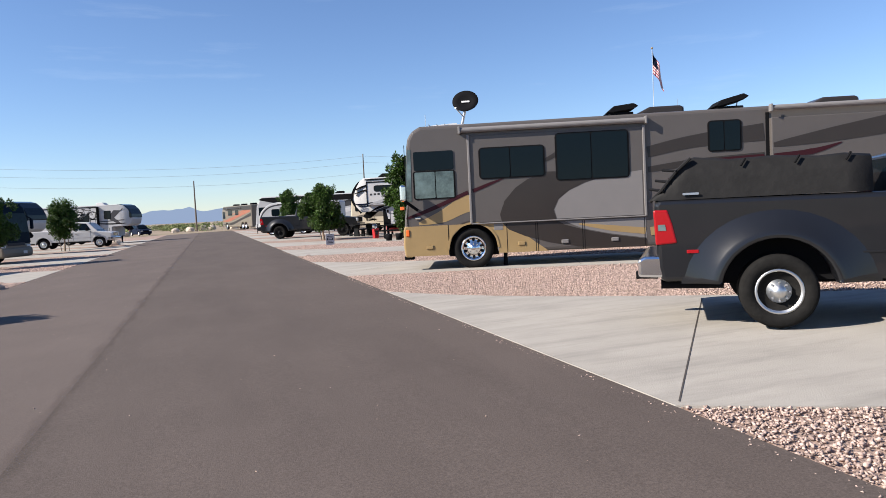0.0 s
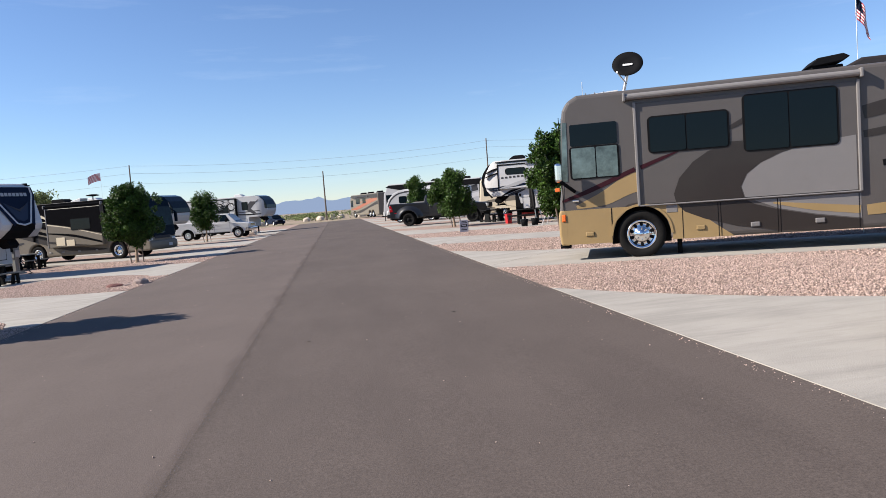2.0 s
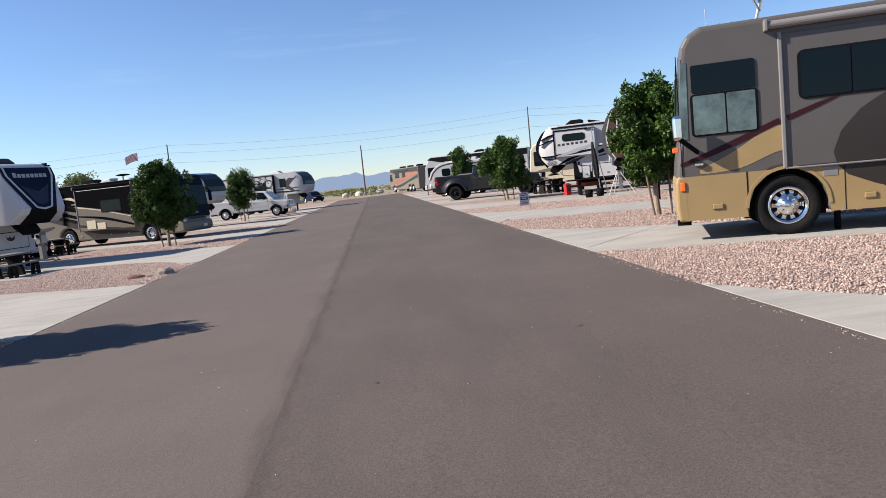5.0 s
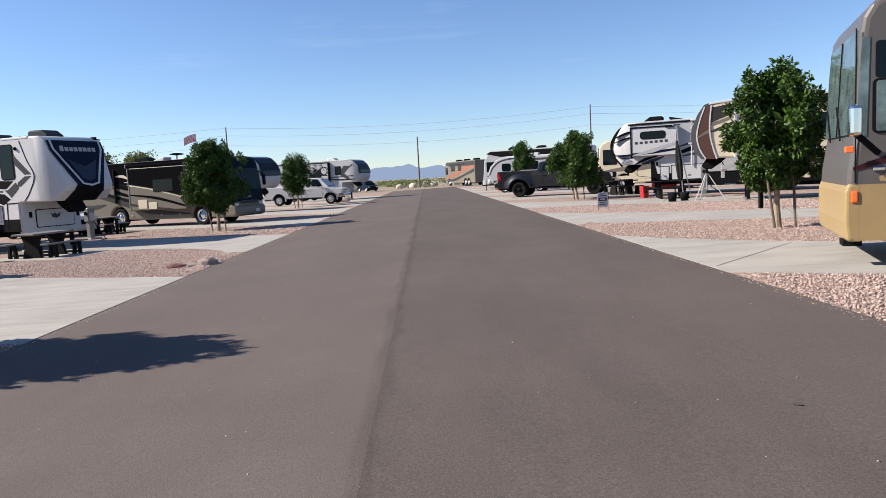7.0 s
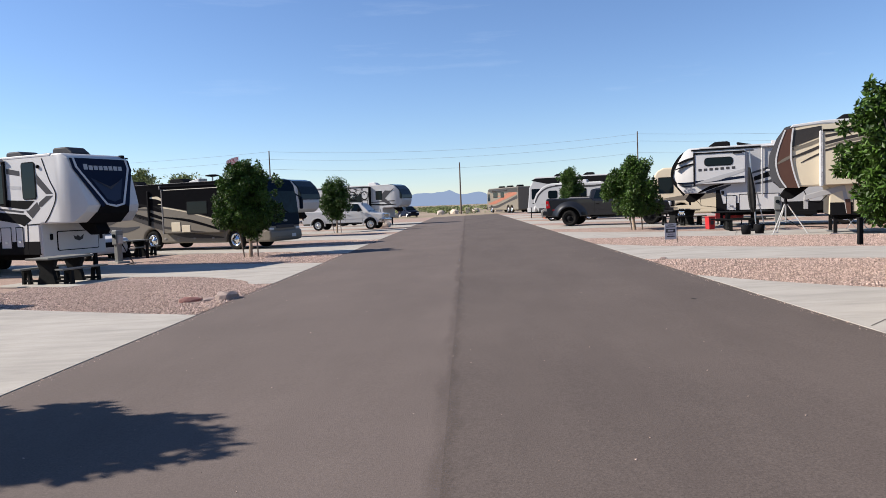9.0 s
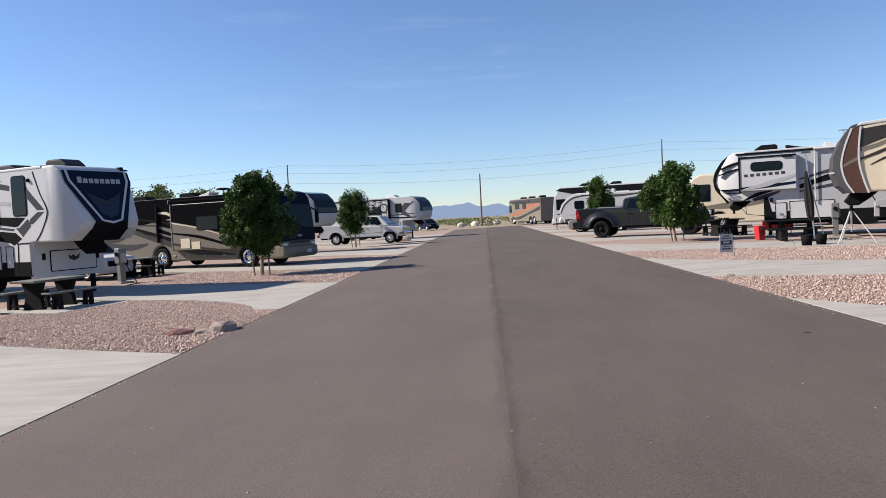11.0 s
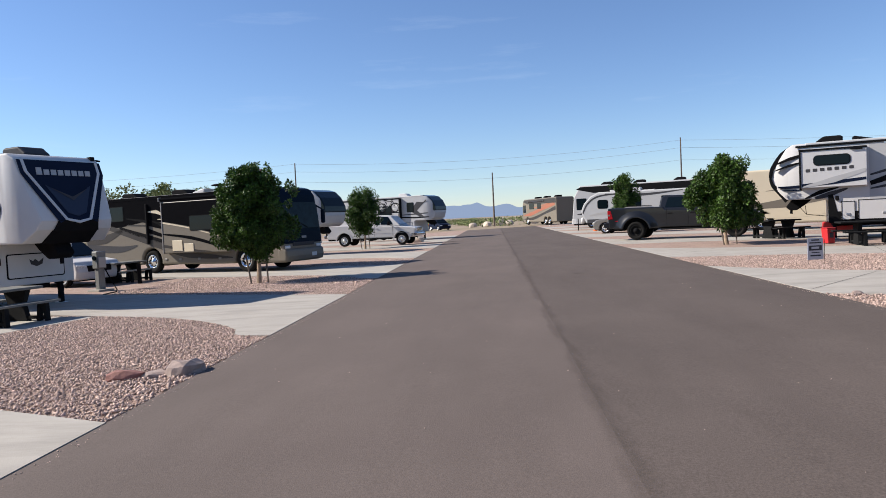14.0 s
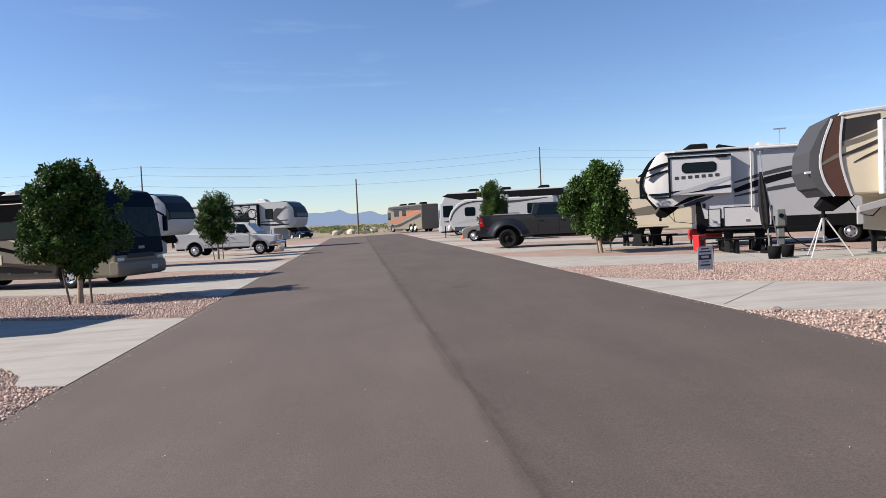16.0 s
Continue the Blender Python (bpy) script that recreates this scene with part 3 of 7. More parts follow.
    part("stripe", ribbon([(0.0, 1.3), (-0.6, 1.5), (-1.55, 1.88)], [0.05, 0.1, 0.09], y, 0.010), M_MAROON, t, "maroon pinstripe")
    part("stripe", ribbon([(-1.66, 1.9), (-2.1, 2.06), (-2.5, 2.2)], [0.09, 0.07, 0.01], ys, 0.008), M_MAROON, t, "maroon pinstripe")
    # bands behind the slide-out
    for a, w in (([(-5.88, 2.62), (-7.0, 2.82), (-8.6, 2.95)], [0.26, 0.3, 0.42]), ([(-5.88, 2.2), (-7.0, 2.32), (-8.6, 2.42)], [0.14, 0.16, 0.1])):
        part("stripe", ribbon(a, w, y, 0.006), M_BROWN, t)
    part("stripe", ribbon([(-6.35, 1.95), (-7.2, 2.25), (-8.6, 2.4)], [0.03, 0.22, 0.05], y, 0.010), M_MAROON, t, "maroon flash")
    part("stripe", ribbon([(-6.2, 1.62), (-7.4, 1.75), (-8.6, 2.0)], [0.12, 0.2, 0.3], y, 0.007), M_BLACK, t)
    part("stripe", ribbon([(-5.9, 0.72), (-7.0, 0.8), (-8.2, 0.95)], [0.2, 0.25, 0.1], y, 0.008), M_TAN, t, "gold streak")
    # rear slide-out
    part("slide_out", box(-12.0, -8.72, y - 0.3, y + 0.16, 1.1, 3.26, 0.02), M_TAUPE, t)
    part("stripe", ribbon([(-8.76, 2.62), (-10, 2.78), (-11.9, 3.05)], [0.1, 0.32, 0.5], y + 0.16, 0.006), M_BROWN, t)
    part("stripe", ribbon([(-8.76, 2.4), (-9.6, 2.42), (-10.3, 2.6)], [0.03, 0.14, 0.02], y + 0.16, 0.009), M_MAROON, t)
    part("seam", box(-8.72, -8.64, y - 0.02, y + 0.02, 1.1, 3.4), M_BLACK, t)
    part("seam", box(-0.03, -0.015, y, y + 0.011, 1.12, 3.1), M_BLACK, t)
    # windows
    w = window(t, -0.24, -1.22, 1.78, 2.42, y, 1, 0.05, (-0.76,), M_CLEARGLASS)
    part("pane", plate(rrect(-1.22, -0.24, 2.46, 2.92, 0.04), y, 0.018), M_GLASS, w)
    window(t, -1.87, -3.41, 2.2, 2.91, ys, 1, 0.08, (-2.6,))
    window(t, -3.72, -5.42, 2.07, 3.16, ys, 1, 0.08, (-4.55,))
    window(t, -7.33, -8.06, 2.57, 3.25, y, 1, 0.07, (-7.68,))
    ws = part("windshield", plate_on((-0.005, 0, 1.72), (0, 1, 0), (-0.055, 0, 1), [(-1.16, 0.04), (1.16, 0.04), (1.18, 1.0), (1.1, 1.38), (-1.1, 1.38), (-1.18, 1.0)], 0.02), M_CLEARGLASS, t)
    part("divider", plate_on((0.015, 0, 1.72), (0, 1, 0), (-0.055, 0, 1), [(-0.02, 0.04), (0.02, 0.04), (0.02, 1.38), (-0.02, 1.38)], 0.012), M_BLACK, ws)
    part("corner_glass", plate([(-0.02, 1.72), (-0.15, 1.72), (-0.18, 2.98), (-0.09, 2.98)], y, 0.008), M_CLEARGLASS, t)
    for yy in (0.4, -0.5):
        part("wiper", rod((0.03, yy, 1.7), (0.0, yy - 0.55, 2.2), 0.012), M_BLACK, t)
    # bay doors as seams and latches
    for x0, x1 in ((-2.45, -3.15), (-3.2, -4.28), (-4.33, -5.76)):
        for x in (x0, x1):
            part("seam", box(x - 0.006, x + 0.006, y, y + 0.010, 0.37, 1.06), M_BLACK, t)
    part("seam", box(-1.03, -1.01, y, y + 0.010, 0.37, 1.1), M_BLACK, t)
    for x in (-0.55, -2.8, -3.85, -5.05):
        part("latch", box(x - 0.09, x + 0.09, y, y + 0.03, 0.52, 0.62, 0.02), M_TAN if x > -3 else M_SILVER, t)
    part("fuel_door", box(-2.36, -2.14, y, y + 0.012, 0.92, 1.08, 0.006), M_SILVER, t)
    part("arch_lip", ribbon([(-1.62 + 0.62 * math.cos(a), 0.5 + 0.62 * math.sin(a)) for a in [math.pi * i / 8 for i in range(9)]], [0.05] * 9, y, 0.02, 3), M_TAN, t, "pale arch moulding")
    part("reflector", box(-0.06, 0.03, y, y + 0.03, 0.86, 1.02, 0.02), M_AMBER, t, "orange side marker")
    part("door_handle", box(-0.36, -0.22, y, y + 0.03, 1.27, 1.32, 0.012), M_CHROME, t)
    part("shore_power_hatch", box(-6.75, -6.5, y, y + 0.015, 1.05, 1.3, 0.01), M_SILVER, t)
    mr = part("mirror", box(-0.05, 0.1, y + 0.18, y + 0.34, 1.72, 2.12, 0.05), M_CHROME, t, "chrome mirror head")
    part("arm", rod((-0.28, y, 1.5), (0.0, y + 0.26, 1.74), 0.04), M_BLACK, mr)
    part("turn_light", box(0.02, 0.12, y + 0.1, y + 0.2, 1.52, 1.6, 0.01), M_AMBER, mr)
    awning(t, -1.4, -5.85, 3.38, y, 1, M_SILVER)
    awning(t, -8.7, -12.0, 3.48, y + 0.12, 1, M_SILVER)
    for x in (-1.62, -8.9):
        wheel(t, x, y - 0.02, 0.5, 0.29, 1, M_CHROME, 10, 0.6, 0.07, True)
        wheel(t, x, -y + 0.02, 0.5, 0.29, -1, M_CHROME, 10, 0.6, 0.07)
        part("wheel_well", box(x - 0.62, x + 0.62, -0.9, 0.9, 0.3, 1.12), M_BLACK, t)
    part("step", box(-0.12, 0.1, 0.9, 1.2, 0.28, 0.36), M_BLACK, t)
    part("jack", rod((-2.4, 0.9, 0.0), (-2.4, 0.9, 0.4), 0.05), M_BLACK, t)
    # roof
    d = part("dish_mount", box(-1.5, -1.1, -0.3, 0.3, H, H + 0.12, 0.03), M_WHITE, t)
    part("arm", rod((-1.42, 0.05, H + 0.1), (-1.55, 0.08, H + 0.6), 0.04), M_ALU, d)
    part("feed_arm", rod((-1.5, 0.12, H + 0.3), (-1.3, 0.55, H + 0.5), 0.018), M_ALU, d)
    for bx in (-0.6, -0.8, -1.0):
        part("aerial", rod((bx, -0.1, H + 0.12), (bx, 0.5, H + 0.12), 0.012), M_ALU, d)
    part("arm", rod((-1.3, 0.1, H + 0.15), (-0.55, 0.2, H + 0.1), 0.025), M_WHITE, d)
    dn = Vector((0.05, 0.8, 0.5)).normalized()
    part("dish", lathe([(0.02, 0.0), (0.2, 0.02), (0.34, 0.07), (0.335, 0.085), (0.2, 0.04), (0.02, 0.02)], Vector((-1.55, 0.1, H + 0.68)), dn, 32), M_BLACK, d, "round black satellite dish", True)
    part("badge", plate_on(Vector((-1.55, 0.1, H + 0.68)) + dn * 0.05, dn.cross((0, 0, 1)), dn.cross((0, 0, 1)).cross(dn) * -1, rrect(-0.11, 0.11, -0.028, 0.028, 0.025), -0.01), M_WHITE, d)
    part("antenna", rod((-0.55, 0.9, H), (-0.55, 0.9, H + 0.32), 0.008), M_ALU, t)
    for x0, x1, rise in ((-5.0, -5.75, 0.22), (-7.55, -8.35, 0.3)):
        lid = part("vent_lid", prism([(x0, H + 0.1), (x0 - 0.16, H + 0.24), (x1 + 0.12, H + rise + 0.07), (x1, H + rise), (x1 + 0.12, H + rise - 0.08), (x0 - 0.1, H + 0.08)], 0.4, 1.1, 0.02), M_BLACK, t, "raised black roof vent lid")
        part("vent_collar", box(x1 + 0.12, x0 - 0.06, 0.45, 1.05, H - 0.02, H + 0.09, 0.02), M_BLACK, lid)
        part("strut", rod((x1 + 0.2, 0.7, H), (x1 + 0.15, 0.7, H + rise - 0.08), 0.015), M_ALU, lid)
    ac_unit(t, -6.4, H, M_BROWN, 1.2, 0.9, 0.26)
    ac_unit(t, -10.6, H, M_BROWN, 1.2, 0.9, 0.25)
    part("antenna", rod((-6.9, 0.2, H), (-6.9, 0.2, H + 0.45), 0.006), M_ALU, t)
    return t


# ---- pickups and cars ----
def tumble(bm, z0, k):
    """Lean the sides in above z0, k metres per metre."""
    for v in bm.verts:
        if v.co.z > z0:
            v.co.y -= math.copysign(min(abs(v.co.y), (v.co.z - z0) * k), v.co.y)
    return bm


def glass_side(parent, poly, y, side, z0, k, name="side_window"):
    """A pane on a side that leans in above z0."""
    bm = plate(poly, y, side * 0.012)
    for v in bm.verts:
        if v.co.z > z0:
            v.co.y -= side * (v.co.z - z0) * k
    return part(name, bm, M_GLASS, parent)


def pickup(m, paint, label, rim_mat, dually=True, cover=False, chrome=True, mega=False, short=False):
    t = thing("pickup_truck", m, label, "pickup truck", "parked pickup trucks")
    fx, rx, L, zc, r = -1.0, -5.2, 6.5, 0.41, 0.41
    up = [(-0.03, 0.95), (-0.06, 1.12), (-0.3, 1.2), (-1.0, 1.27), (-1.6, 1.3), (-3.9, 1.34), (-4.0, 1.46), (-L + 0.04, 1.48), (-L, 1.43), (-L + 0.02, 0.7)]
    part("body", prism(arched(up, 0.52, [(fx, 0.54), (rx, 0.60 if dually else 0.56)], -0.05, -L + 0.06, zc, 14), -0.99, 0.99, 0.06, 3), paint, t, smooth=False)
    cr = -4.2 if mega else -3.55 if short else -4.05
    tall, cx = (0.12, 0.4) if short else (0.0, 0.0)
    bm = tumble(prism([(-1.42, 1.28), (-2.15, 1.86 + tall), (-2.45, 1.94 + tall), (cr + 0.4, 1.95 + tall), (cr + 0.12, 1.89 + tall), (cr, 1.28)], -0.97, 0.97, 0.05, 3), 1.35, 0.28)
    for v in bm.verts:
        v.co.x += cx
    part("cab", bm, paint, t)
    for s in (1, -1):
        yb = s * 0.972
        glass_side(t, [(-2.0 + cx, 1.42), (-2.36 + cx, 1.82 + tall), (-2.85 + cx, 1.86 + tall), (-2.88 + cx, 1.42)], yb, s, 1.35, 0.28)
        glass_side(t, [(-2.98 + cx, 1.42), (-2.96 + cx, 1.86 + tall), (cr + 0.42 + cx, 1.86 + tall), (cr + 0.28 + cx, 1.42)], yb, s, 1.35, 0.28)
        for x in (-1.62, -2.93, -3.85):
            part("door_seam", box(x - 0.006, x + 0.006, *sorted((s * 0.985, s * 0.994)), 0.62, 1.34), M_BLACK, t)
        for x in (-2.75, -3.7):
            part("door_handle", box(x - 0.1, x + 0.1, *sorted((s * 0.99, s * 1.02)), 1.13, 1.17, 0.012), M_CHROME if chrome else M_BLACK, t)
        part("body_crease", ribbon([(-0.5, 0.86), (-2.8, 0.84), (-4.4, 0.82)], [0.02, 0.02, 0.02], s * 0.985, s * 0.016, 6), paint, t)
        part("running_board", box(-4.1, -1.7, *sorted((s * 0.85, s * 1.06)), 0.42, 0.48, 0.02), M_BLACK, t)
        a = part("mirror", box(-1.9, -1.76, *sorted((s * 1.06, s * 1.28)), 1.36, 1.64, 0.03), M_BLACK, t)
        part("arm", rod((-1.85, s * 0.95, 1.42), (-1.85, s * 1.08, 1.45), 0.03), M_BLACK, a)
        tl = part("tail_light", prism([(-L + 0.01, 0.95), (-L - 0.01, 1.36), (-L + 0.15, 1.36), (-L + 0.2, 1.2), (-L + 0.25, 0.97)], *sorted((s * 0.80, s * 1.005)), 0.02), M_REDLENS, t, "red tail light")
        part("reverse_lens", plate([(-L + 0.04, 1.12), (-L + 0.04, 1.19), (-L + 0.12, 1.19), (-L + 0.13, 1.12)], s * 1.005, s * 0.006), M_CLEARGLASS, tl)
        part("headlight", box(-0.3, -0.01, *sorted((s * 0.58, s * 0.985)), 0.92, 1.13, 0.03), M_HEADLIGHT, t)
        lip = [(fx + 0.56 * math.cos(a), zc + 0.56 * math.sin(a)) for a in [radians(-8 + 196 * i / 12) for i in range(13)]]
        part("wheel_arch", ribbon(lip, [0.07] * 13, s * 0.985, s * 0.03, 2), paint, t)
        if dually:
            bm = bmesh.new()
            rows = []
            for i in range(21):
                a = radians(-8 + 196 * i / 20)
                ca, sa = math.cos(a), math.sin(a)
                row = []
                for R, kz, yy in ((0.59, 1.0, 0.9), (0.59, 1.0, 1.09), (0.6, 1.0, 1.11), (0.64, 1.0, 1.112), (0.7, 0.99, 1.085), (0.82, 0.96, 1.03), (1.02, 0.9, 0.985)):
                    row.append(bm.verts.new((rx + R * ca, s * yy, max(0.5, zc + R * kz * sa))))
                rows.append(row)
            for p, q in zip(rows, rows[1:]):
                for k in range(6):
                    bm.faces.new((p[k], p[k + 1], q[k + 1], q[k]))
            part("fender", finish(bm), paint, t, smooth=True)
            part("side_marker", box(rx - 0.95, rx - 0.82, *sorted((s * 0.99, s * 1.005)), 0.85, 0.89, 0.005), M_REDLENS, t)
        else:
            lip = [(rx + 0.58 * math.cos(a), zc + 0.58 * math.sin(a)) for a in [radians(-8 + 196 * i / 12) for i in range(13)]]
            part("wheel_arch", ribbon(lip, [0.07] * 13, s * 0.985, s * 0.03, 2), paint, t)
        wheel(t, fx, s * 0.97, r, 0.26, s, rim_mat, 8, 0.6, 0.03)
        if dually:
            wheel(t, rx, s * 1.11, r, 0.24, s, rim_mat, 5, 0.6, 0.11, cover)
            wheel(t, rx, s * 0.88, r, 0.24, s, rim_mat, 5, 0.6, 0.11)
        else:
            wheel(t, rx, s * 0.97, r, 0.26, s, rim_mat, 8, 0.6, 0.03)
    part("axle", rod((rx, -0.9, zc), (rx, 0.9, zc), 0.07), M_BLACK, t)
    part("axle", rod((fx, -0.85, zc), (fx, 0.85, zc), 0.06), M_BLACK, t)
    part("chassis", box(-6.3, -0.3, -0.55, 0.55, 0.45, 0.62), M_BLACK, t)
    for ax in (fx, rx):
        part("wheel_well", box(ax - 0.66, ax + 0.66, -0.72, 0.72, 0.5, 1.1), M_BLACK, t)
    bump = M_CHROME if chrome else paint
    part("rear_bumper", prism([(-L - 0.2, 0.58), (-L - 0.2, 0.78), (-L - 0.12, 0.82), (-L + 0.12, 0.82), (-L + 0.3, 0.72), (-L + 0.3, 0.56)], -0.98, 0.98, 0.03), bump, t, "chrome rear bumper" if chrome else "")
    part("hitch", box(-L - 0.28, -L, -0.06, 0.06, 0.46, 0.56, 0.01), M_BLACK, t)
    part("exhaust", rod((-L + 0.05, -0.75, 0.47), (-L + 0.75, -0.75, 0.47), 0.055, 12), M_BLACK, t)
    part("front_bumper", prism([(0.12, 0.56), (0.14, 0.78), (-0.1, 0.84), (-0.35, 0.8), (-0.35, 0.52)], -0.99, 0.99, 0.04), bump, t)
    g = part("grille", box(-0.2, 0.02, -0.56, 0.56, 0.86, 1.16, 0.03), bump if chrome else M_BLACK, t)
    bm = None
    for i in range(4):
        bm = box(0.015, 0.03, -0.52, 0.52, 0.89 + i * 0.065, 0.925 + i * 0.065, bm=bm)
    part("slot", bm, M_BLACK, g)
    ex, ey = (0, 1, 0), Vector((-0.83, 0, 0.56)).normalized()
    part("windshield", plate_on((-1.46 + cx, 0, 1.34), ex, ey, [(-0.84, 0.06), (0.84, 0.06), (0.74, 0.88), (-0.74, 0.88)], 0.018), M_GLASS, t)
    part("rear_window", plate_on((cr + cx + 0.012, 0, 1.42), (0, -1, 0), (0.2, 0, 1), [(-0.75, 0), (0.75, 0), (0.68, 0.42), (-0.68, 0.42)], 0.02), M_GLASS, t)
    if cover:
        bm = bmesh.new()
        rows = []
        for x, h, inset in ((-L - 0.03, 1.475, 0.0), (-L + 0.02, 1.53, 0.0), (-L + 0.12, 1.62, 0.03), (-L + 0.24, 1.79, 0.01), (-L + 0.36, 1.93, 0.03), (-L + 0.46, 1.955, 0.06), (-L + 0.85, 1.91, 0.06), (-L + 1.3, 1.92, 0.05), (-L + 1.75, 1.885, 0.06), (-4.5, 1.9, 0.05), (-4.25, 1.87, 0.05)):
            ring = []
            for u, v in ((-1, 0), (-1, 0.5), (-0.97, 0.93), (-0.9, 1.0), (-0.3, 1.015), (0.3, 1.015), (0.9, 1.0), (0.97, 0.93), (1, 0.5), (1, 0)):
                ring.append(bm.verts.new((x, u * (0.97 - inset * v), 1.47 + (h - 1.47) * v)))
            rows.append(ring)
        for a, c in zip(rows, rows[1:]):
            for i in range(len(a) - 1):
                bm.faces.new((a[i], a[i + 1], c[i + 1], c[i]))
        bm.faces.new(rows[0])
        bm.faces.new(rows[-1][::-1])
        cv = part("bed_cover", finish(bm), M_VINYL, t, "sagging black vinyl bed cover", True)
        part("end_fold", tube([(-L - 0.04, -0.9, 1.46), (-L + 0.1, -0.955, 1.6), (-L + 0.26, -0.955, 1.8), (-L + 0.42, -0.93, 1.94)], 0.018, 6), M_VINYL, cv)
        part("end_fold", tube([(-L - 0.04, 0.9, 1.46), (-L + 0.1, 0.955, 1.6), (-L + 0.26, 0.955, 1.8), (-L + 0.42, 0.93, 1.94)], 0.018, 6), M_VINYL, cv)
        for z in (1.58, 1.68, 1.8):
            part("rear_strap", rod((-L - 0.1 + (z - 1.5) * 0.7, -0.7, z + 0.03), (-L + 0.06 + (z - 1.5) * 0.7, -0.97, z), 0.018, 6), M_BLACK, cv)
        for x in (-5.55, -5.0, -4.5):
            part("strap", rod((x, -0.94, 1.82), (x + 0.05, -0.92, 1.9), 0.012), M_BLACK, cv)
            part("strap", rod((x, 0.94, 1.82), (x + 0.05, 0.92, 1.9), 0.012), M_BLACK, cv)
        part("emblem", plate(rrect(-6.18, -6.0, 1.52, 1.545, 0.01), -0.985, -0.01), M_ALU, cv)
    return t


def car(m, paint, label, category, L=4.6, Wd=1.85, H=1.68, name="car", rims=None, rack=False):
    t = thing(name, m, label, category)
    fx, rx, r = -0.85, -L + 0.85, 0.35
    k = H / 1.68
    up = [(0.0, 0.55), (-0.05, 0.78), (-0.2, 0.9 * k), (-1.15, 1.03 * k), (-L + 0.25, 1.08 * k), (-L + 0.02, 0.98 * k), (-L, 0.6)]
    part("body", prism(arched(up, 0.26, [(fx, 0.42), (rx, 0.42)], -0.06, -L + 0.06, r, 10), -Wd / 2, Wd / 2, 0.07, 3), paint, t)
    part("cabin", tumble(prism([(-1.05, 1.0 * k), (-1.85, 1.55 * k), (-2.3, H), (-L + 0.9, H - 0.02), (-L + 0.35, 1.5 * k), (-L + 0.06, 1.0 * k)], -Wd / 2 + 0.03, Wd / 2 - 0.03, 0.06, 3), 1.08 * k, 0.3), paint, t)
    for s in (1, -1):
        yb = s * (Wd / 2 - 0.026)
        for poly in ([(-1.6, 1.12 * k), (-2.05, 1.5 * k), (-2.6, 1.58 * k), (-2.62, 1.12 * k)], [(-2.7, 1.12 * k), (-2.68, 1.58 * k), (-L + 1.1, 1.56 * k), (-L + 1.0, 1.12 * k)], [(-L + 0.92, 1.12 * k), (-L + 1.02, 1.54 * k), (-L + 0.65, 1.48 * k), (-L + 0.42, 1.14 * k)]):
            glass_side(t, poly, yb, s, 1.08 * k, 0.3)
        wheel(t, fx, s * (Wd / 2 - 0.01), r, 0.22, s, rims or M_ALU, 6, 0.66, 0.03)
        wheel(t, rx, s * (Wd / 2 - 0.01), r, 0.22, s, rims or M_ALU, 6, 0.66, 0.03)
        part("headlight", box(-0.32, -0.02, *sorted((s * 0.5, s * (Wd / 2 - 0.03))), 0.68, 0.82, 0.03), M_HEADLIGHT, t)
        part("tail_light", box(-L - 0.01, -L + 0.2, *sorted((s * 0.6, s * (Wd / 2 + 0.004))), 0.82, 1.05, 0.02), M_REDLENS, t)
        part("mirror", box(-1.62, -1.5, *sorted((s * (Wd / 2), s * (Wd / 2 + 0.17))), 1.08, 1.2, 0.03), paint, t)
        part("roof_rail", rod((-2.3, s * 0.62, H + 0.04), (-L + 0.9, s * 0.62, H + 0.02), 0.02), M_BLACK, t)
    part("windshield", plate_on((-1.09, 0, 1.05 * k), (0, 1, 0), (-0.8, 0, 0.55 * k), [(-0.78, 0.05), (0.78, 0.05), (0.66, 0.9), (-0.66, 0.9)], 0.04), M_GLASS, t)
    part("grille", box(-0.1, 0.012, -0.5, 0.5, 0.55, 0.78, 0.02), M_BLACK, t)
    for ax in (fx, rx):
        part("wheel_well", box(ax - 0.45, ax + 0.45, -Wd / 2 + 0.26, Wd / 2 - 0.26, 0.3, 0.8), M_BLACK, t)
    part("underbody", box(-L + 0.3, -0.3, -0.7, 0.7, 0.2, 0.4), M_BLACK, t)
    return t


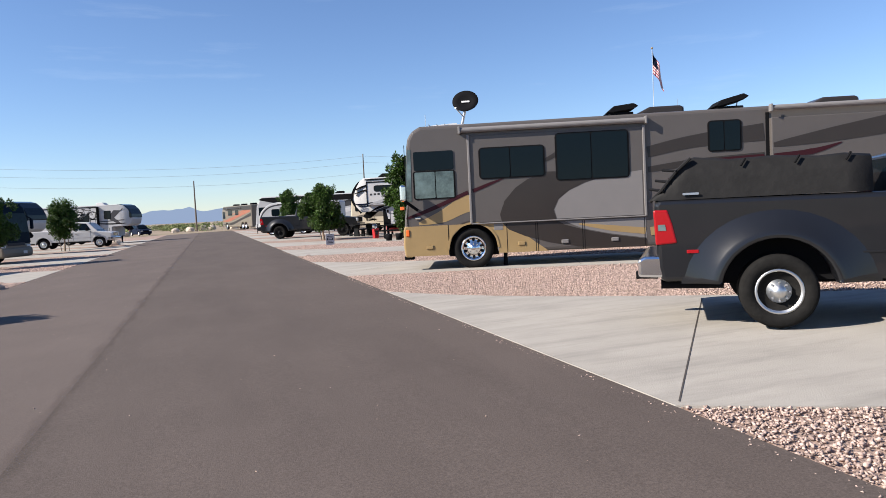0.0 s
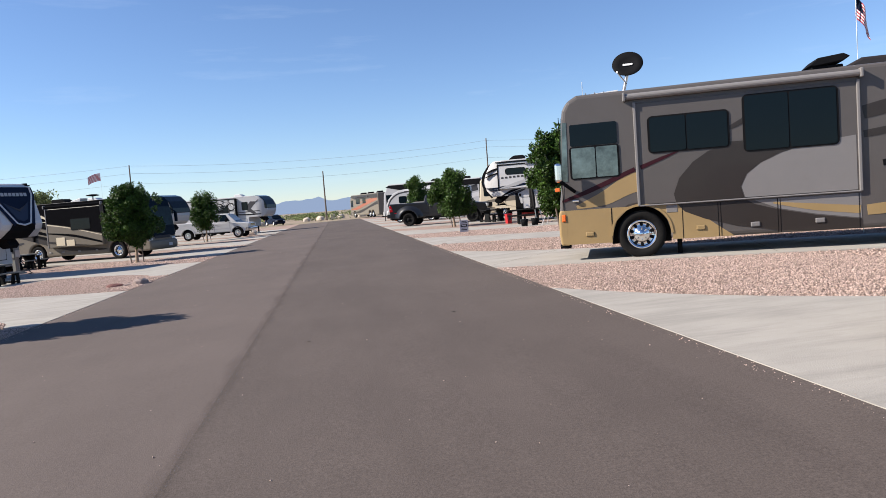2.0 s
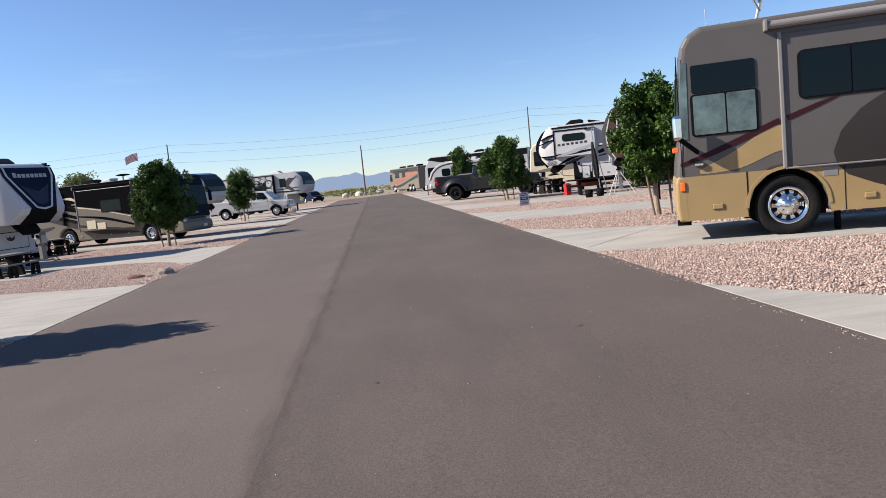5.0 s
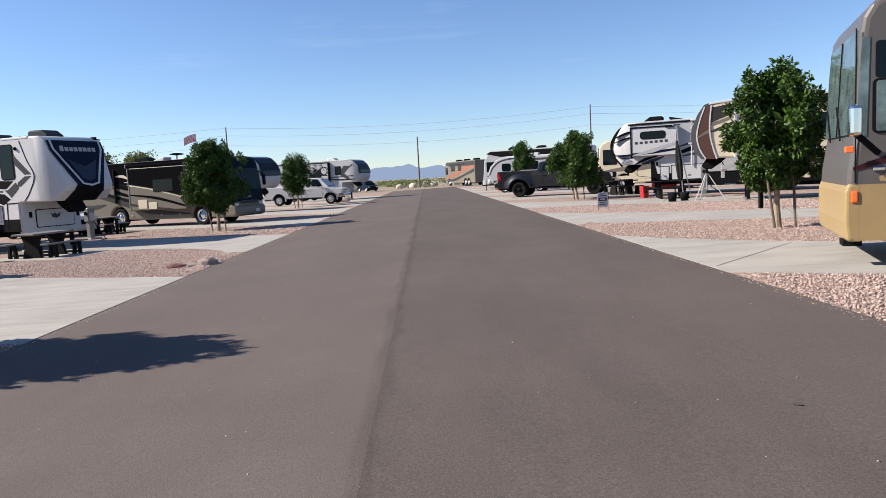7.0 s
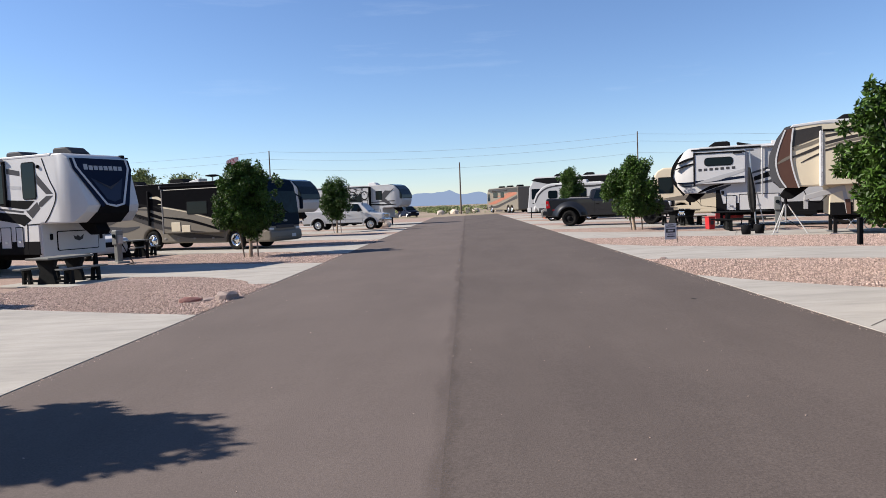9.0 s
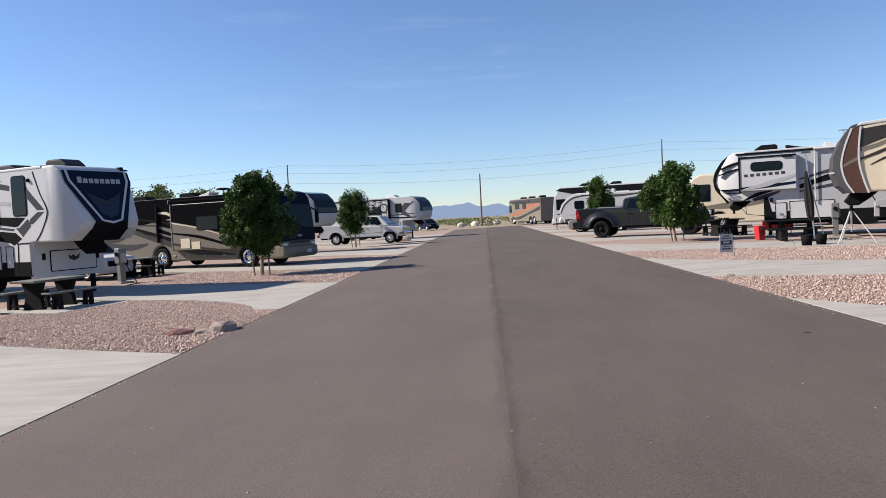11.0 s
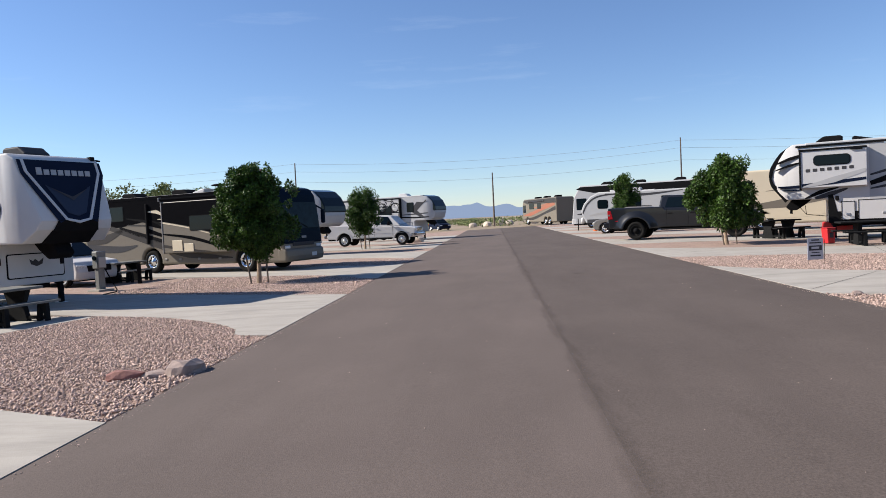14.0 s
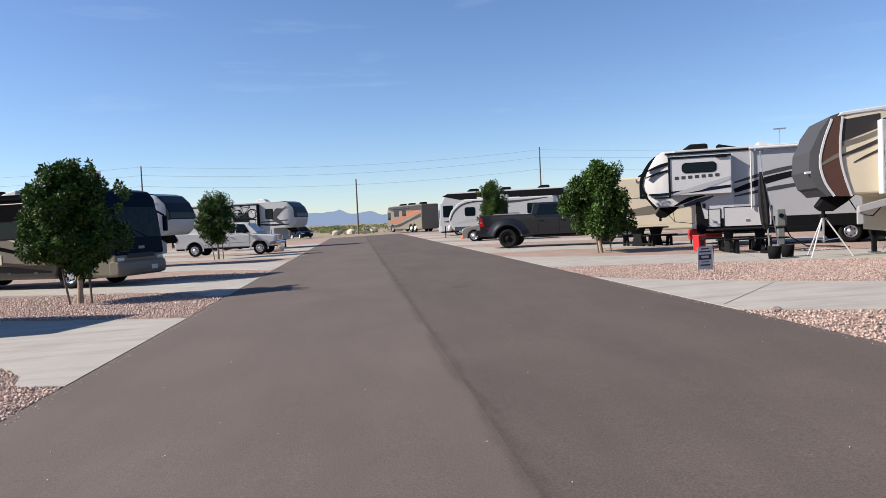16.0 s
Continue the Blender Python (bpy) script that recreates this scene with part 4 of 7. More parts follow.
# ---- fifth-wheel trailers ----
def fifth_wheel(m, label, L=11.5, H=3.95, body=None, cap=None, lower=None, nose=0.0, neck=1.72, z0=0.72, graphics=None, slides=(), rounded=False, acs=(-2.6, -7.0), ac_mat=None, roof=None, side=1, chin=None):
    """Front of the nose at x = 0; the low part begins at x = -2.05."""
    t = thing("fifth_wheel_trailer", m, label, "fifth-wheel trailer", "parked trailers")
    y = 1.24
    body, cap, lower = body or M_WHITE, cap or M_WHITE, lower or M_WHITE
    if rounded:
        front = [(-0.55, neck), (-0.18, neck + 0.22), (-0.02, neck + 0.65), (-0.06, neck + 1.15), (-0.3, neck + 1.65), (-0.75, H - 0.12), (-1.3, H)]
        front = [(x + nose, z) for x, z in front]
    else:
        front = [(-0.62, neck), (-0.1, neck + 0.55), (0.0, neck + 0.8), (-0.30, neck + 1.5), (-0.62, H - 0.15), (-0.85, H)]
    if chin:
        front = [(-0.55, neck), (-0.12, chin - 0.22), (0.0, chin), (-0.32, chin + 0.8), (-0.62, H - 0.15), (-0.85, H)]
    prof = front + [(-L + 0.1, H - 0.02), (-L, H - 0.15), (-L, z0), (-2.05, z0), (-2.05, neck - 0.06), (-1.95, neck)]
    bm = prism(prof, -y, y, 0.05, 2)
    for i in range(8):
        bmesh.ops.bisect_plane(bm, geom=bm.verts[:] + bm.edges[:] + bm.faces[:], plane_co=(-1.3 + 0.16 * i, 0, 0), plane_no=(1, 0, 0))
    for v in bm.verts:
        if v.co.x > -1.3:
            v.co.y *= 1 - 0.2 * ((v.co.x + 1.3) / 1.3) ** 2
    hull = part("body", bm, body, t, smooth=True)
    hull.data.set_sharp_from_angle(angle=radians(22))
    part("roof_edge", box(-L + 0.05, -1.3, -y - 0.012, y + 0.012, H - 0.07, H + 0.015, 0.02), roof or M_WHITE, t)
    part("skirt", box(-L + 0.02, -2.08, -y - 0.008, y + 0.008, z0 - 0.02, z0 + 0.42, 0.01), lower, t)
    # pin box, legs, wheels
    pb = part("pin_box", prism([(-1.5, neck), (-0.75, neck), (-0.55, neck - 0.28), (-0.7, neck - 0.42), (-0.95, neck - 0.42), (-1.3, neck - 0.18)], -0.25, 0.25, 0.03), M_BLACK, t)
    part("king_pin", rod((-0.75, 0, neck - 0.42), (-0.75, 0, neck - 0.56), 0.05), M_BLACK, pb)
    for yy in (-0.95, 0.95):
        lg = part("landing_leg", box(-2.32, -2.2, yy - 0.06, yy + 0.06, 0.04, z0 + 0.1, 0.01), M_BLACK, t)
        part("foot", box(-2.4, -2.12, yy - 0.12, yy + 0.12, 0.012, 0.05, 0.01), M_ALU, lg)
    wx = -L * 0.66
    for dx in (-0.5, 0.5):
        for s in (1, -1):
            wheel(t, wx + dx, s * (y - 0.03), 0.4, 0.24, s, M_ALU, 6, 0.56, 0.04)
        part("axle", rod((wx + dx, -1.0, 0.42), (wx + dx, 1.0, 0.42), 0.06), M_BLACK, t)
    part("chassis", box(-L + 0.2, -2.2, -0.6, 0.6, 0.5, z0), M_BLACK, t)
    for s in (1, -1):
        part("wheel_skirt", plate(rrect(wx - 1.05, wx + 1.05, z0 - 0.02, z0 + 0.3, 0.12), s * (y + 0.008), s * 0.01), M_BLACK, t)
    for x in acs:
        ac_unit(t, x, H, ac_mat or M_BLACK, 0.95, 0.72, 0.3)
    for x0, x1, za, zb, dep, msl in slides:
        sl = part("slide_out", box(x0, x1, *sorted((side * (y - 0.2), side * (y + dep))), za, zb, 0.02), msl, t)
        part("flange", box(x1 - 0.0, x1 + 0.06, *sorted((side * (y - 0.01), side * (y + dep + 0.03))), za - 0.03, zb + 0.04, 0.01), M_BLACK, sl)
        part("flange", box(x0, x1, *sorted((side * (y - 0.01), side * (y + dep + 0.03))), zb, zb + 0.07, 0.01), M_BLACK, sl)
    return t, y


def toy_hauler(m):
    t, y = fifth_wheel(m, "white and charcoal fifth-wheel trailer with dark V-shaped front cap", 12.2, 3.98, neck=1.74, z0=0.75, chin=2.28, lower=M_BLACK, acs=(-1.9, -4.3, -7.4), ac_mat=M_PEWTER, side=-1)
    s = -1
    yy = -y
    # V cap on the sloping nose
    ex, ey = Vector((0, 1, 0)), Vector((-0.62, 0, 1.55)).normalized()
    o = Vector((0.02, 0, 2.27))
    cap = part("front_cap", plate_on(o, ex, ey, [(-0.3, 0.06), (0.0, 0.0), (0.3, 0.06), (0.96, 1.34), (0.98, 1.66), (-0.98, 1.66), (-0.96, 1.34)], 0.03), M_NAVY, t, "navy V-shaped front panel")
    part("cap_graphic", plate_on(o + Vector((0.03, 0, 0.02)), ex, ey, [(-0.26, 0.2), (0.0, 0.1), (0.26, 0.2), (0.62, 0.96), (0, 0.56), (-0.62, 0.96)], 0.012), M_CAPGREY, cap)
    part("cap_graphic", plate_on(o + Vector((0.046, 0, 0.04)), ex, ey, [(-0.5, 0.86), (0, 0.52), (0.5, 0.86), (0.3, 0.76), (0, 0.62), (-0.3, 0.76)], 0.01), M_PEWTER, cap)
    for k in range(8):
        u = -0.66 + 0.19 * k
        h = 0.2 if k == 0 else 0.15
        part("cap_lettering", plate_on(o + Vector((0.032, 0, 0)), ex, ey, [(u - 0.085, 1.26), (u + 0.06, 1.26), (u + 0.085, 1.26 + h), (u - 0.06, 1.26 + h)], 0.01), M_GREY, cap)
    for k in (-1, 1):
        part("cap_stripe", plate_on(o + Vector((0.02, 0, 0)), ex, ey, sorted_poly([(k * 0.36, 0.02), (k * 1.04, 1.34), (k * 1.05, 1.66), (k * 0.98, 1.66), (k * 0.96, 1.34), (k * 0.3, 0.06), (0, 0.0), (0, -0.07)]), 0.024), M_WHITE, cap)
        part("cap_stripe", plate_on(o + Vector((0.012, 0, 0)), ex, ey, sorted_poly([(k * 0.52, -0.06), (k * 1.14, 1.3), (k * 1.14, 1.66), (k * 1.05, 1.66), (k * 1.04, 1.34), (k * 0.36, 0.02)]), 0.016), M_NAVY, cap)
    ex2 = Vector((0, 1, 0))
    part("chin", plate_on((-0.56, 0, 1.73), ex2, Vector((0.43, 0, 0.32)), [(-0.66, 0.0), (0.66, 0.0), (0.62, 0.54), (-0.62, 0.54)], 0.03), M_BLACK, t)
    part("chin", plate_on((-0.11, 0, 2.03), ex2, Vector((0.12, 0, 0.24)), [(-0.62, 0.0), (0.62, 0.0), (0.54, 0.3), (-0.54, 0.3)], 0.03), M_BLACK, t)
    part("cap_top", prism([(-0.66, 3.84), (-0.95, 3.99), (-1.6, 4.03), (-2.3, 4.0), (-2.3, 3.96), (-0.9, 3.9)], -1.12, 1.12, 0.02), M_NAVY, t, "dark curved top of the front cap")
    part("camera", box(-0.9, -0.7, 1.0, 1.12, 3.86, 4.0, 0.02), M_BLACK, t)
    part("camera_arm", rod((-0.8, 1.1, 3.92), (-0.8, 1.34, 3.9), 0.025), M_BLACK, t)
    # generator box front with its door
    part("front_box", box(-2.2, -1.98, -1.2, 1.2, 0.64, 1.74, 0.03), M_WHITE, t)
    d = part("box_door", plate_on((-1.98, 0.1, 1.22), (0, 1, 0), (0, 0, 1), rrect(-0.8, 0.8, -0.4, 0.26, 0.06), 0.02), M_BLACK, t)
    part("box_door_panel", plate_on((-1.965, 0.1, 1.22), (0, 1, 0), (0, 0, 1), rrect(-0.77, 0.77, -0.37, 0.23, 0.05), 0.014), M_WHITE, d)
    part("decal", plate_on((-1.95, 0.1, 1.22), (0, 1, 0), (0, 0, 1), [(-0.2, 0.1), (-0.16, -0.04), (0, -0.1), (0.16, -0.04), (0.2, 0.12), (0.06, 0.02), (-0.04, 0.1), (-0.1, 0.04)], 0.004), M_PEWTER, d)
    part("latch", plate_on((-1.98, -0.9, 1.3), (0, 1, 0), (0, 0, 1), rrect(-0.05, 0.05, -0.1, 0.1, 0.03), 0.03), M_BLACK, t)
    # side towards the camera
    for x0, x1, z0, z1 in ((-2.85, -3.22, 0.97, 1.66), (-3.45, -4.0, 0.93, 1.66)):
        hatch(t, x0, x1, z0, z1, yy, s, M_WHITE, True, M_BLACK)
    part("outlet", box(-4.3, -4.15, *sorted((yy, yy - 0.03)), 1.35, 1.55, 0.01), M_BLACK, t)
    part("skirt_panel", plate([(-2.62, 0.74), (-2.66, 0.98), (-4.1, 1.17), (-4.45, 1.26), (-12.1, 1.26), (-12.1, 0.74)], yy, s * 0.011), M_BLACK, t, "black lower skirt")
    window(t, -2.1, -2.72, 2.58, 3.74, yy, s, 0.09)
    part("side_light", lathe([(0.06, 0.0), (0.055, 0.05), (0.01, 0.07)], (-1.92, yy, 3.6), (0, s, 0), 14), M_BLACK, t)
    fl = part("slide_flange", box(-3.66, -3.54, *sorted((yy, yy - 0.07)), 2.38, 3.84, 0.01), M_BLACK, t)
    part("dark_panel", plate(rrect(-4.2, -3.7, 2.45, 3.72, 0.05), yy, s * 0.02), M_GLASS, fl)
    # entry door opening with its grab handle
    door = part("entry_door", plate(rrect(-5.35, -4.6, 0.9, 2.9, 0.06), yy, s * 0.03), M_WHITE, t, "white entry door with dark window")
    part("door_window", plate(rrect(-5.2, -4.75, 2.0, 2.75, 0.05), yy + s * 0.03, s * 0.01), M_GLASS, door)
    part("grab_handle", tube([(-4.42, yy, 3.1), (-4.42, yy - 0.1, 3.06), (-4.42, yy - 0.12, 2.2), (-4.42, yy - 0.1, 1.3), (-4.42, yy, 1.26)], 0.022, 8), M_BLACK, t)
    # deep slide-out room with a window in its end wall
    ye = yy - 1.0
    so = part("slide_room", box(-9.6, -5.54, ye, yy + 0.2, 1.16, 3.45, 0.025), M_WHITE, t, "deep white slide-out room")
    for a in ((yy, yy - 0.05), (ye, ye + 0.05)):
        part("trim", box(-5.545, -5.515, *sorted(a), 1.14, 3.47, 0.005), M_BLACK, so)
    for z in (1.16, 3.42):
        part("trim", box(-5.545, -5.515, ye, yy, z, z + 0.045, 0.005), M_BLACK, so)
    part("trim", box(-9.6, -5.54, ye - 0.012, ye, 3.4, 3.46, 0.004), M_BLACK, so)
    fr = part("end_window", plate_on((-5.54, ye + 0.5, 2.5), (0, 1, 0), (0, 0, 1), rrect(-0.36, 0.36, -0.68, 0.68, 0.12), 0.02), M_BLACK, so)
    part("pane", plate_on((-5.518, ye + 0.5, 2.5), (0, 1, 0), (0, 0, 1), rrect(-0.32, 0.32, -0.64, 0.64, 0.1), 0.006), M_GLASS, fr)
    window(t, -6.1, -7.0, 2.1, 3.15, ye, s, 0.08)
    window(t, -7.2, -8.1, 2.1, 3.15, ye, s, 0.08)
    part("side_graphic", plate([(-5.6, 1.5), (-9.5, 1.9), (-9.5, 1.7), (-6.4, 1.3)], ye, s * 0.006), M_PEWTER, t)
    part("side_graphic", plate([(-5.6, 1.95), (-9.5, 2.02), (-9.5, 1.95), (-5.6, 1.82)], ye, s * 0.006), M_BLACK, t)
    window(t, -10.2, -11.2, 2.0, 3.2, yy, s, 0.07)
    for poly, mm in (
            ([(-2.04, 3.42), (-1.98, 3.32), (-1.30, 2.70), (-1.62, 2.70), (-2.04, 3.06)], M_PEWTER),
            ([(-1.30, 2.64), (-1.62, 2.64), (-1.98, 2.44), (-2.02, 2.3), (-1.86, 2.3)], M_PEWTER),
            ([(-2.08, 2.46), (-2.5, 2.2), (-2.66, 2.2), (-2.36, 1.93), (-1.95, 2.24)], M_PEWTER),
            ([(-2.2, 2.5), (-3.4, 2.56), (-5.4, 2.8), (-5.4, 2.55), (-4.3, 2.42), (-2.7, 2.24), (-2.55, 2.26)], M_BLACK),
            ([(-2.74, 2.18), (-4.3, 2.34), (-5.4, 2.48), (-5.4, 2.42), (-4.3, 2.28), (-2.8, 2.12)], M_PEWTER),
            ([(-2.42, 1.88), (-2.7, 2.06), (-4.3, 2.2), (-5.4, 2.34), (-5.4, 2.1), (-4.3, 1.94), (-3.0, 1.76), (-2.8, 1.68)], M_BLACK),
            ([(-2.85, 3.5), (-3.5, 3.62), (-3.5, 3.44), (-2.85, 3.34)], M_PEWTER),
            ([(-2.85, 3.0), (-3.5, 3.05), (-3.5, 2.95), (-2.85, 2.88)], M_LIGHTGREY)):
        part("side_graphic", plate(poly, yy, s * 0.006), mm, t, "dark angular painted graphic")
    part("stripe", ribbon([(-1.72, 3.85), (-1.45, 3.2), (-1.17, 2.64), (-1.45, 2.1), (-1.75, 1.78)], [0.03] * 5, yy, s * 0.012), M_BLACK, t, "black edge moulding")
    part("stripe", ribbon([(-2.03, 1.74), (-2.6, 1.72), (-2.62, 1.68), (-2.66, 0.98)], [0.03] * 4, yy, s * 0.013), M_BLACK, t, "black edge moulding")
    part("awning", rod((-3.6, yy - 0.08, 3.9), (-11.5, yy - 0.08, 3.9), 0.06, 12), M_GREY, t)
    st = part("step", box(-5.2, -4.5, yy - 0.55, yy - 0.2, 0.55, 0.58), M_ALU, t)
    part("step_tread", box(-5.2, -4.5, yy - 0.85, yy - 0.55, 0.3, 0.33), M_ALU, st)
    for x in (-5.15, -4.55):
        part("step_leg", rod((x, yy - 0.2, 0.62), (x, yy - 0.95, 0.01), 0.02), M_BLACK, st)
    return t


def sorted_poly(p):
    a = sum(p[i][0] * p[(i + 1) % len(p)][1] - p[(i + 1) % len(p)][0] * p[i][1] for i in range(len(p)))
    return p if a > 0 else p[::-1]


def white_fifth_wheel(m):
    t, y = fifth_wheel(m, "white and grey fifth-wheel trailer with black swooping stripes", 12.0, 3.77, neck=1.6, z0=0.66, lower=M_BLACK, acs=(-2.15,), slides=((-3.34, -1.12, 2.03, 3.45, 0.25, M_WHITE),))
    ys = y + 0.25
    window(t, -1.58, -2.78, 2.9, 3.24, ys, 1, 0.13)
    for i in range(7):
        x = -1.36 - i * 0.245
        z = 2.7 + 0.008 * i
        part("letter_mark", plate(rrect(x - 0.075, x + 0.075, z - 0.06, z + 0.06, 0.02), ys, 0.006), M_PEWTER, t)
    part("eave_light", box(-1.45, -1.05, y, y + 0.1, 3.48, 3.54, 0.01), M_BLACK, t)
    part("eave_light", box(-3.2, -2.8, ys, ys + 0.06, 3.4, 3.45, 0.01), M_BLACK, t)
    part("roof_trim", box(-11.9, -0.95, y + 0.012, y + 0.03, 3.62, 3.7, 0.006), M_BLACK, t, "black line under the roof edge")
    # dark edge round the nose
    part("cap_edge", ribbon([(-0.85, 3.72), (-0.45, 3.4), (-0.12, 2.9), (-0.02, 2.5)], [0.1, 0.17, 0.16, 0.1], 1.0, 0.07), M_BLACK, t, "black cap edge")
    part("cap_edge", ribbon([(-0.02, 2.5), (-0.12, 2.2), (-0.4, 1.9), (-0.66, 1.6)], [0.08, 0.14, 0.24, 0.3], 1.0, 0.08), M_BLACK, t, "black cap edge")
    for a, w, yy, mm in (
            ([(-0.28, 3.05), (-0.75, 3.22), (-1.15, 3.32)], [0.05, 0.12, 0.1], y - 0.1, M_BLACK),
            ([(-0.2, 2.78), (-0.7, 2.95), (-1.15, 3.04)], [0.03, 0.09, 0.06], y - 0.1, M_BLACK),
            ([(-0.3, 2.12), (-0.7, 2.1), (-1.14, 2.12)], [0.06, 0.1, 0.1], y - 0.1, M_NAVY),
            ([(-0.5, 1.98), (-0.8, 1.97), (-1.14, 1.98)], [0.02, 0.05, 0.05], y - 0.1, M_NAVY)):
        part("stripe", ribbon(a, w, yy, 0.11), mm, t)
    part("stripe", ribbon([(-1.14, 2.14), (-2.2, 2.2), (-3.3, 2.3)], [0.1, 0.14, 0.1], ys, 0.006), M_NAVY, t, "navy side stripe")
    part("stripe", ribbon([(-1.2, 2.08), (-2.2, 2.3), (-3.3, 2.62)], [0.04, 0.22, 0.12], ys, 0.009), M_LIGHTGREY, t, "pale grey swoosh")
    part("side_panel", plate([(-3.42, 3.6), (-3.42, 0.7), (-11.9, 0.7), (-11.9, 3.6)], y, 0.003), M_LIGHTGREY, t)
    for a, w, mm in (
            ([(-3.45, 2.1), (-4.6, 2.45), (-6.0, 2.72), (-8.5, 3.05)], [0.16, 0.26, 0.2, 0.04], M_BLACK),
            ([(-3.45, 2.42), (-5.0, 2.8), (-7.5, 3.2)], [0.06, 0.16, 0.04], M_PEWTER),
            ([(-3.45, 1.9), (-5.0, 2.15), (-7.5, 2.45)], [0.05, 0.16, 0.05], M_PEWTER),
            ([(-1.25, 1.62), (-1.8, 1.86), (-2.4, 2.0)], [0.05, 0.16, 0.03], M_BLACK),
            ([(-1.6, 1.62), (-2.1, 1.76), (-2.7, 1.95)], [0.1, 0.2, 0.05], M_PEWTER)):
        part("stripe", ribbon(a, w, y, 0.008), mm, t)
    part("front_edge", plate([(-2.04, 0.66), (-2.04, 1.72), (-2.2, 1.76), (-2.44, 0.66)], y, 0.01), M_BLACK, t, "black front corner")
    part("porch_light", box(-2.4, -2.28, y, y + 0.06, 1.5, 1.68, 0.02), M_BLACK, t)
    hatch(t, -2.48, -2.94, 0.74, 1.46, y, 1, M_WHITE, True, M_BLACK)
    hatch(t, -3.04, -4.75, 0.74, 1.5, y, 1, M_WHITE, True, M_BLACK)
    # rear dinette slide, windows, roof gear
    window(t, -6.4, -7.4, 2.6, 3.3, y, 1, 0.07)
    roof_vent(t, -3.3, 0.4, 3.77, M_BLACK)
    roof_vent(t, -4.8, 0.2, 3.77, M_WHITE)
    ac_unit(t, -8.0, 3.77, M_WHITE)
    part("awning", rod((-4.0, y + 0.08, 3.68), (-10.5, y + 0.08, 3.68), 0.055, 12), M_WHITE, t)
    part("awning_arm", rod((-4.05, y + 0.07, 1.4), (-4.05, y + 0.07, 3.66), 0.025), M_WHITE, t)
    for x in (-5.2, -6.8):
        part("antenna", rod((x, 0.6, 3.77), (x, 0.6, 4.4), 0.016), M_ALU, t)
        part("antenna_head", box(x - 0.22, x + 0.22, 0.52, 0.68, 4.38, 4.43, 0.01), M_ALU, t)
    for x in (-1.5, -3.2):
        part("pin_cable", tube([(x * 0.2 - 0.6, 0.15, 1.5), (-1.3, 0.3, 1.0), (-2.0, 0.3, 0.9), (-2.2, 0.3, 1.1)], 0.014, 5), M_BLACK, t)
    part("step_frame", box(-6.3, -4.6, y - 0.25, y + 0.02, 0.45, 0.66, 0.02), M_BLACK, t)
    return t


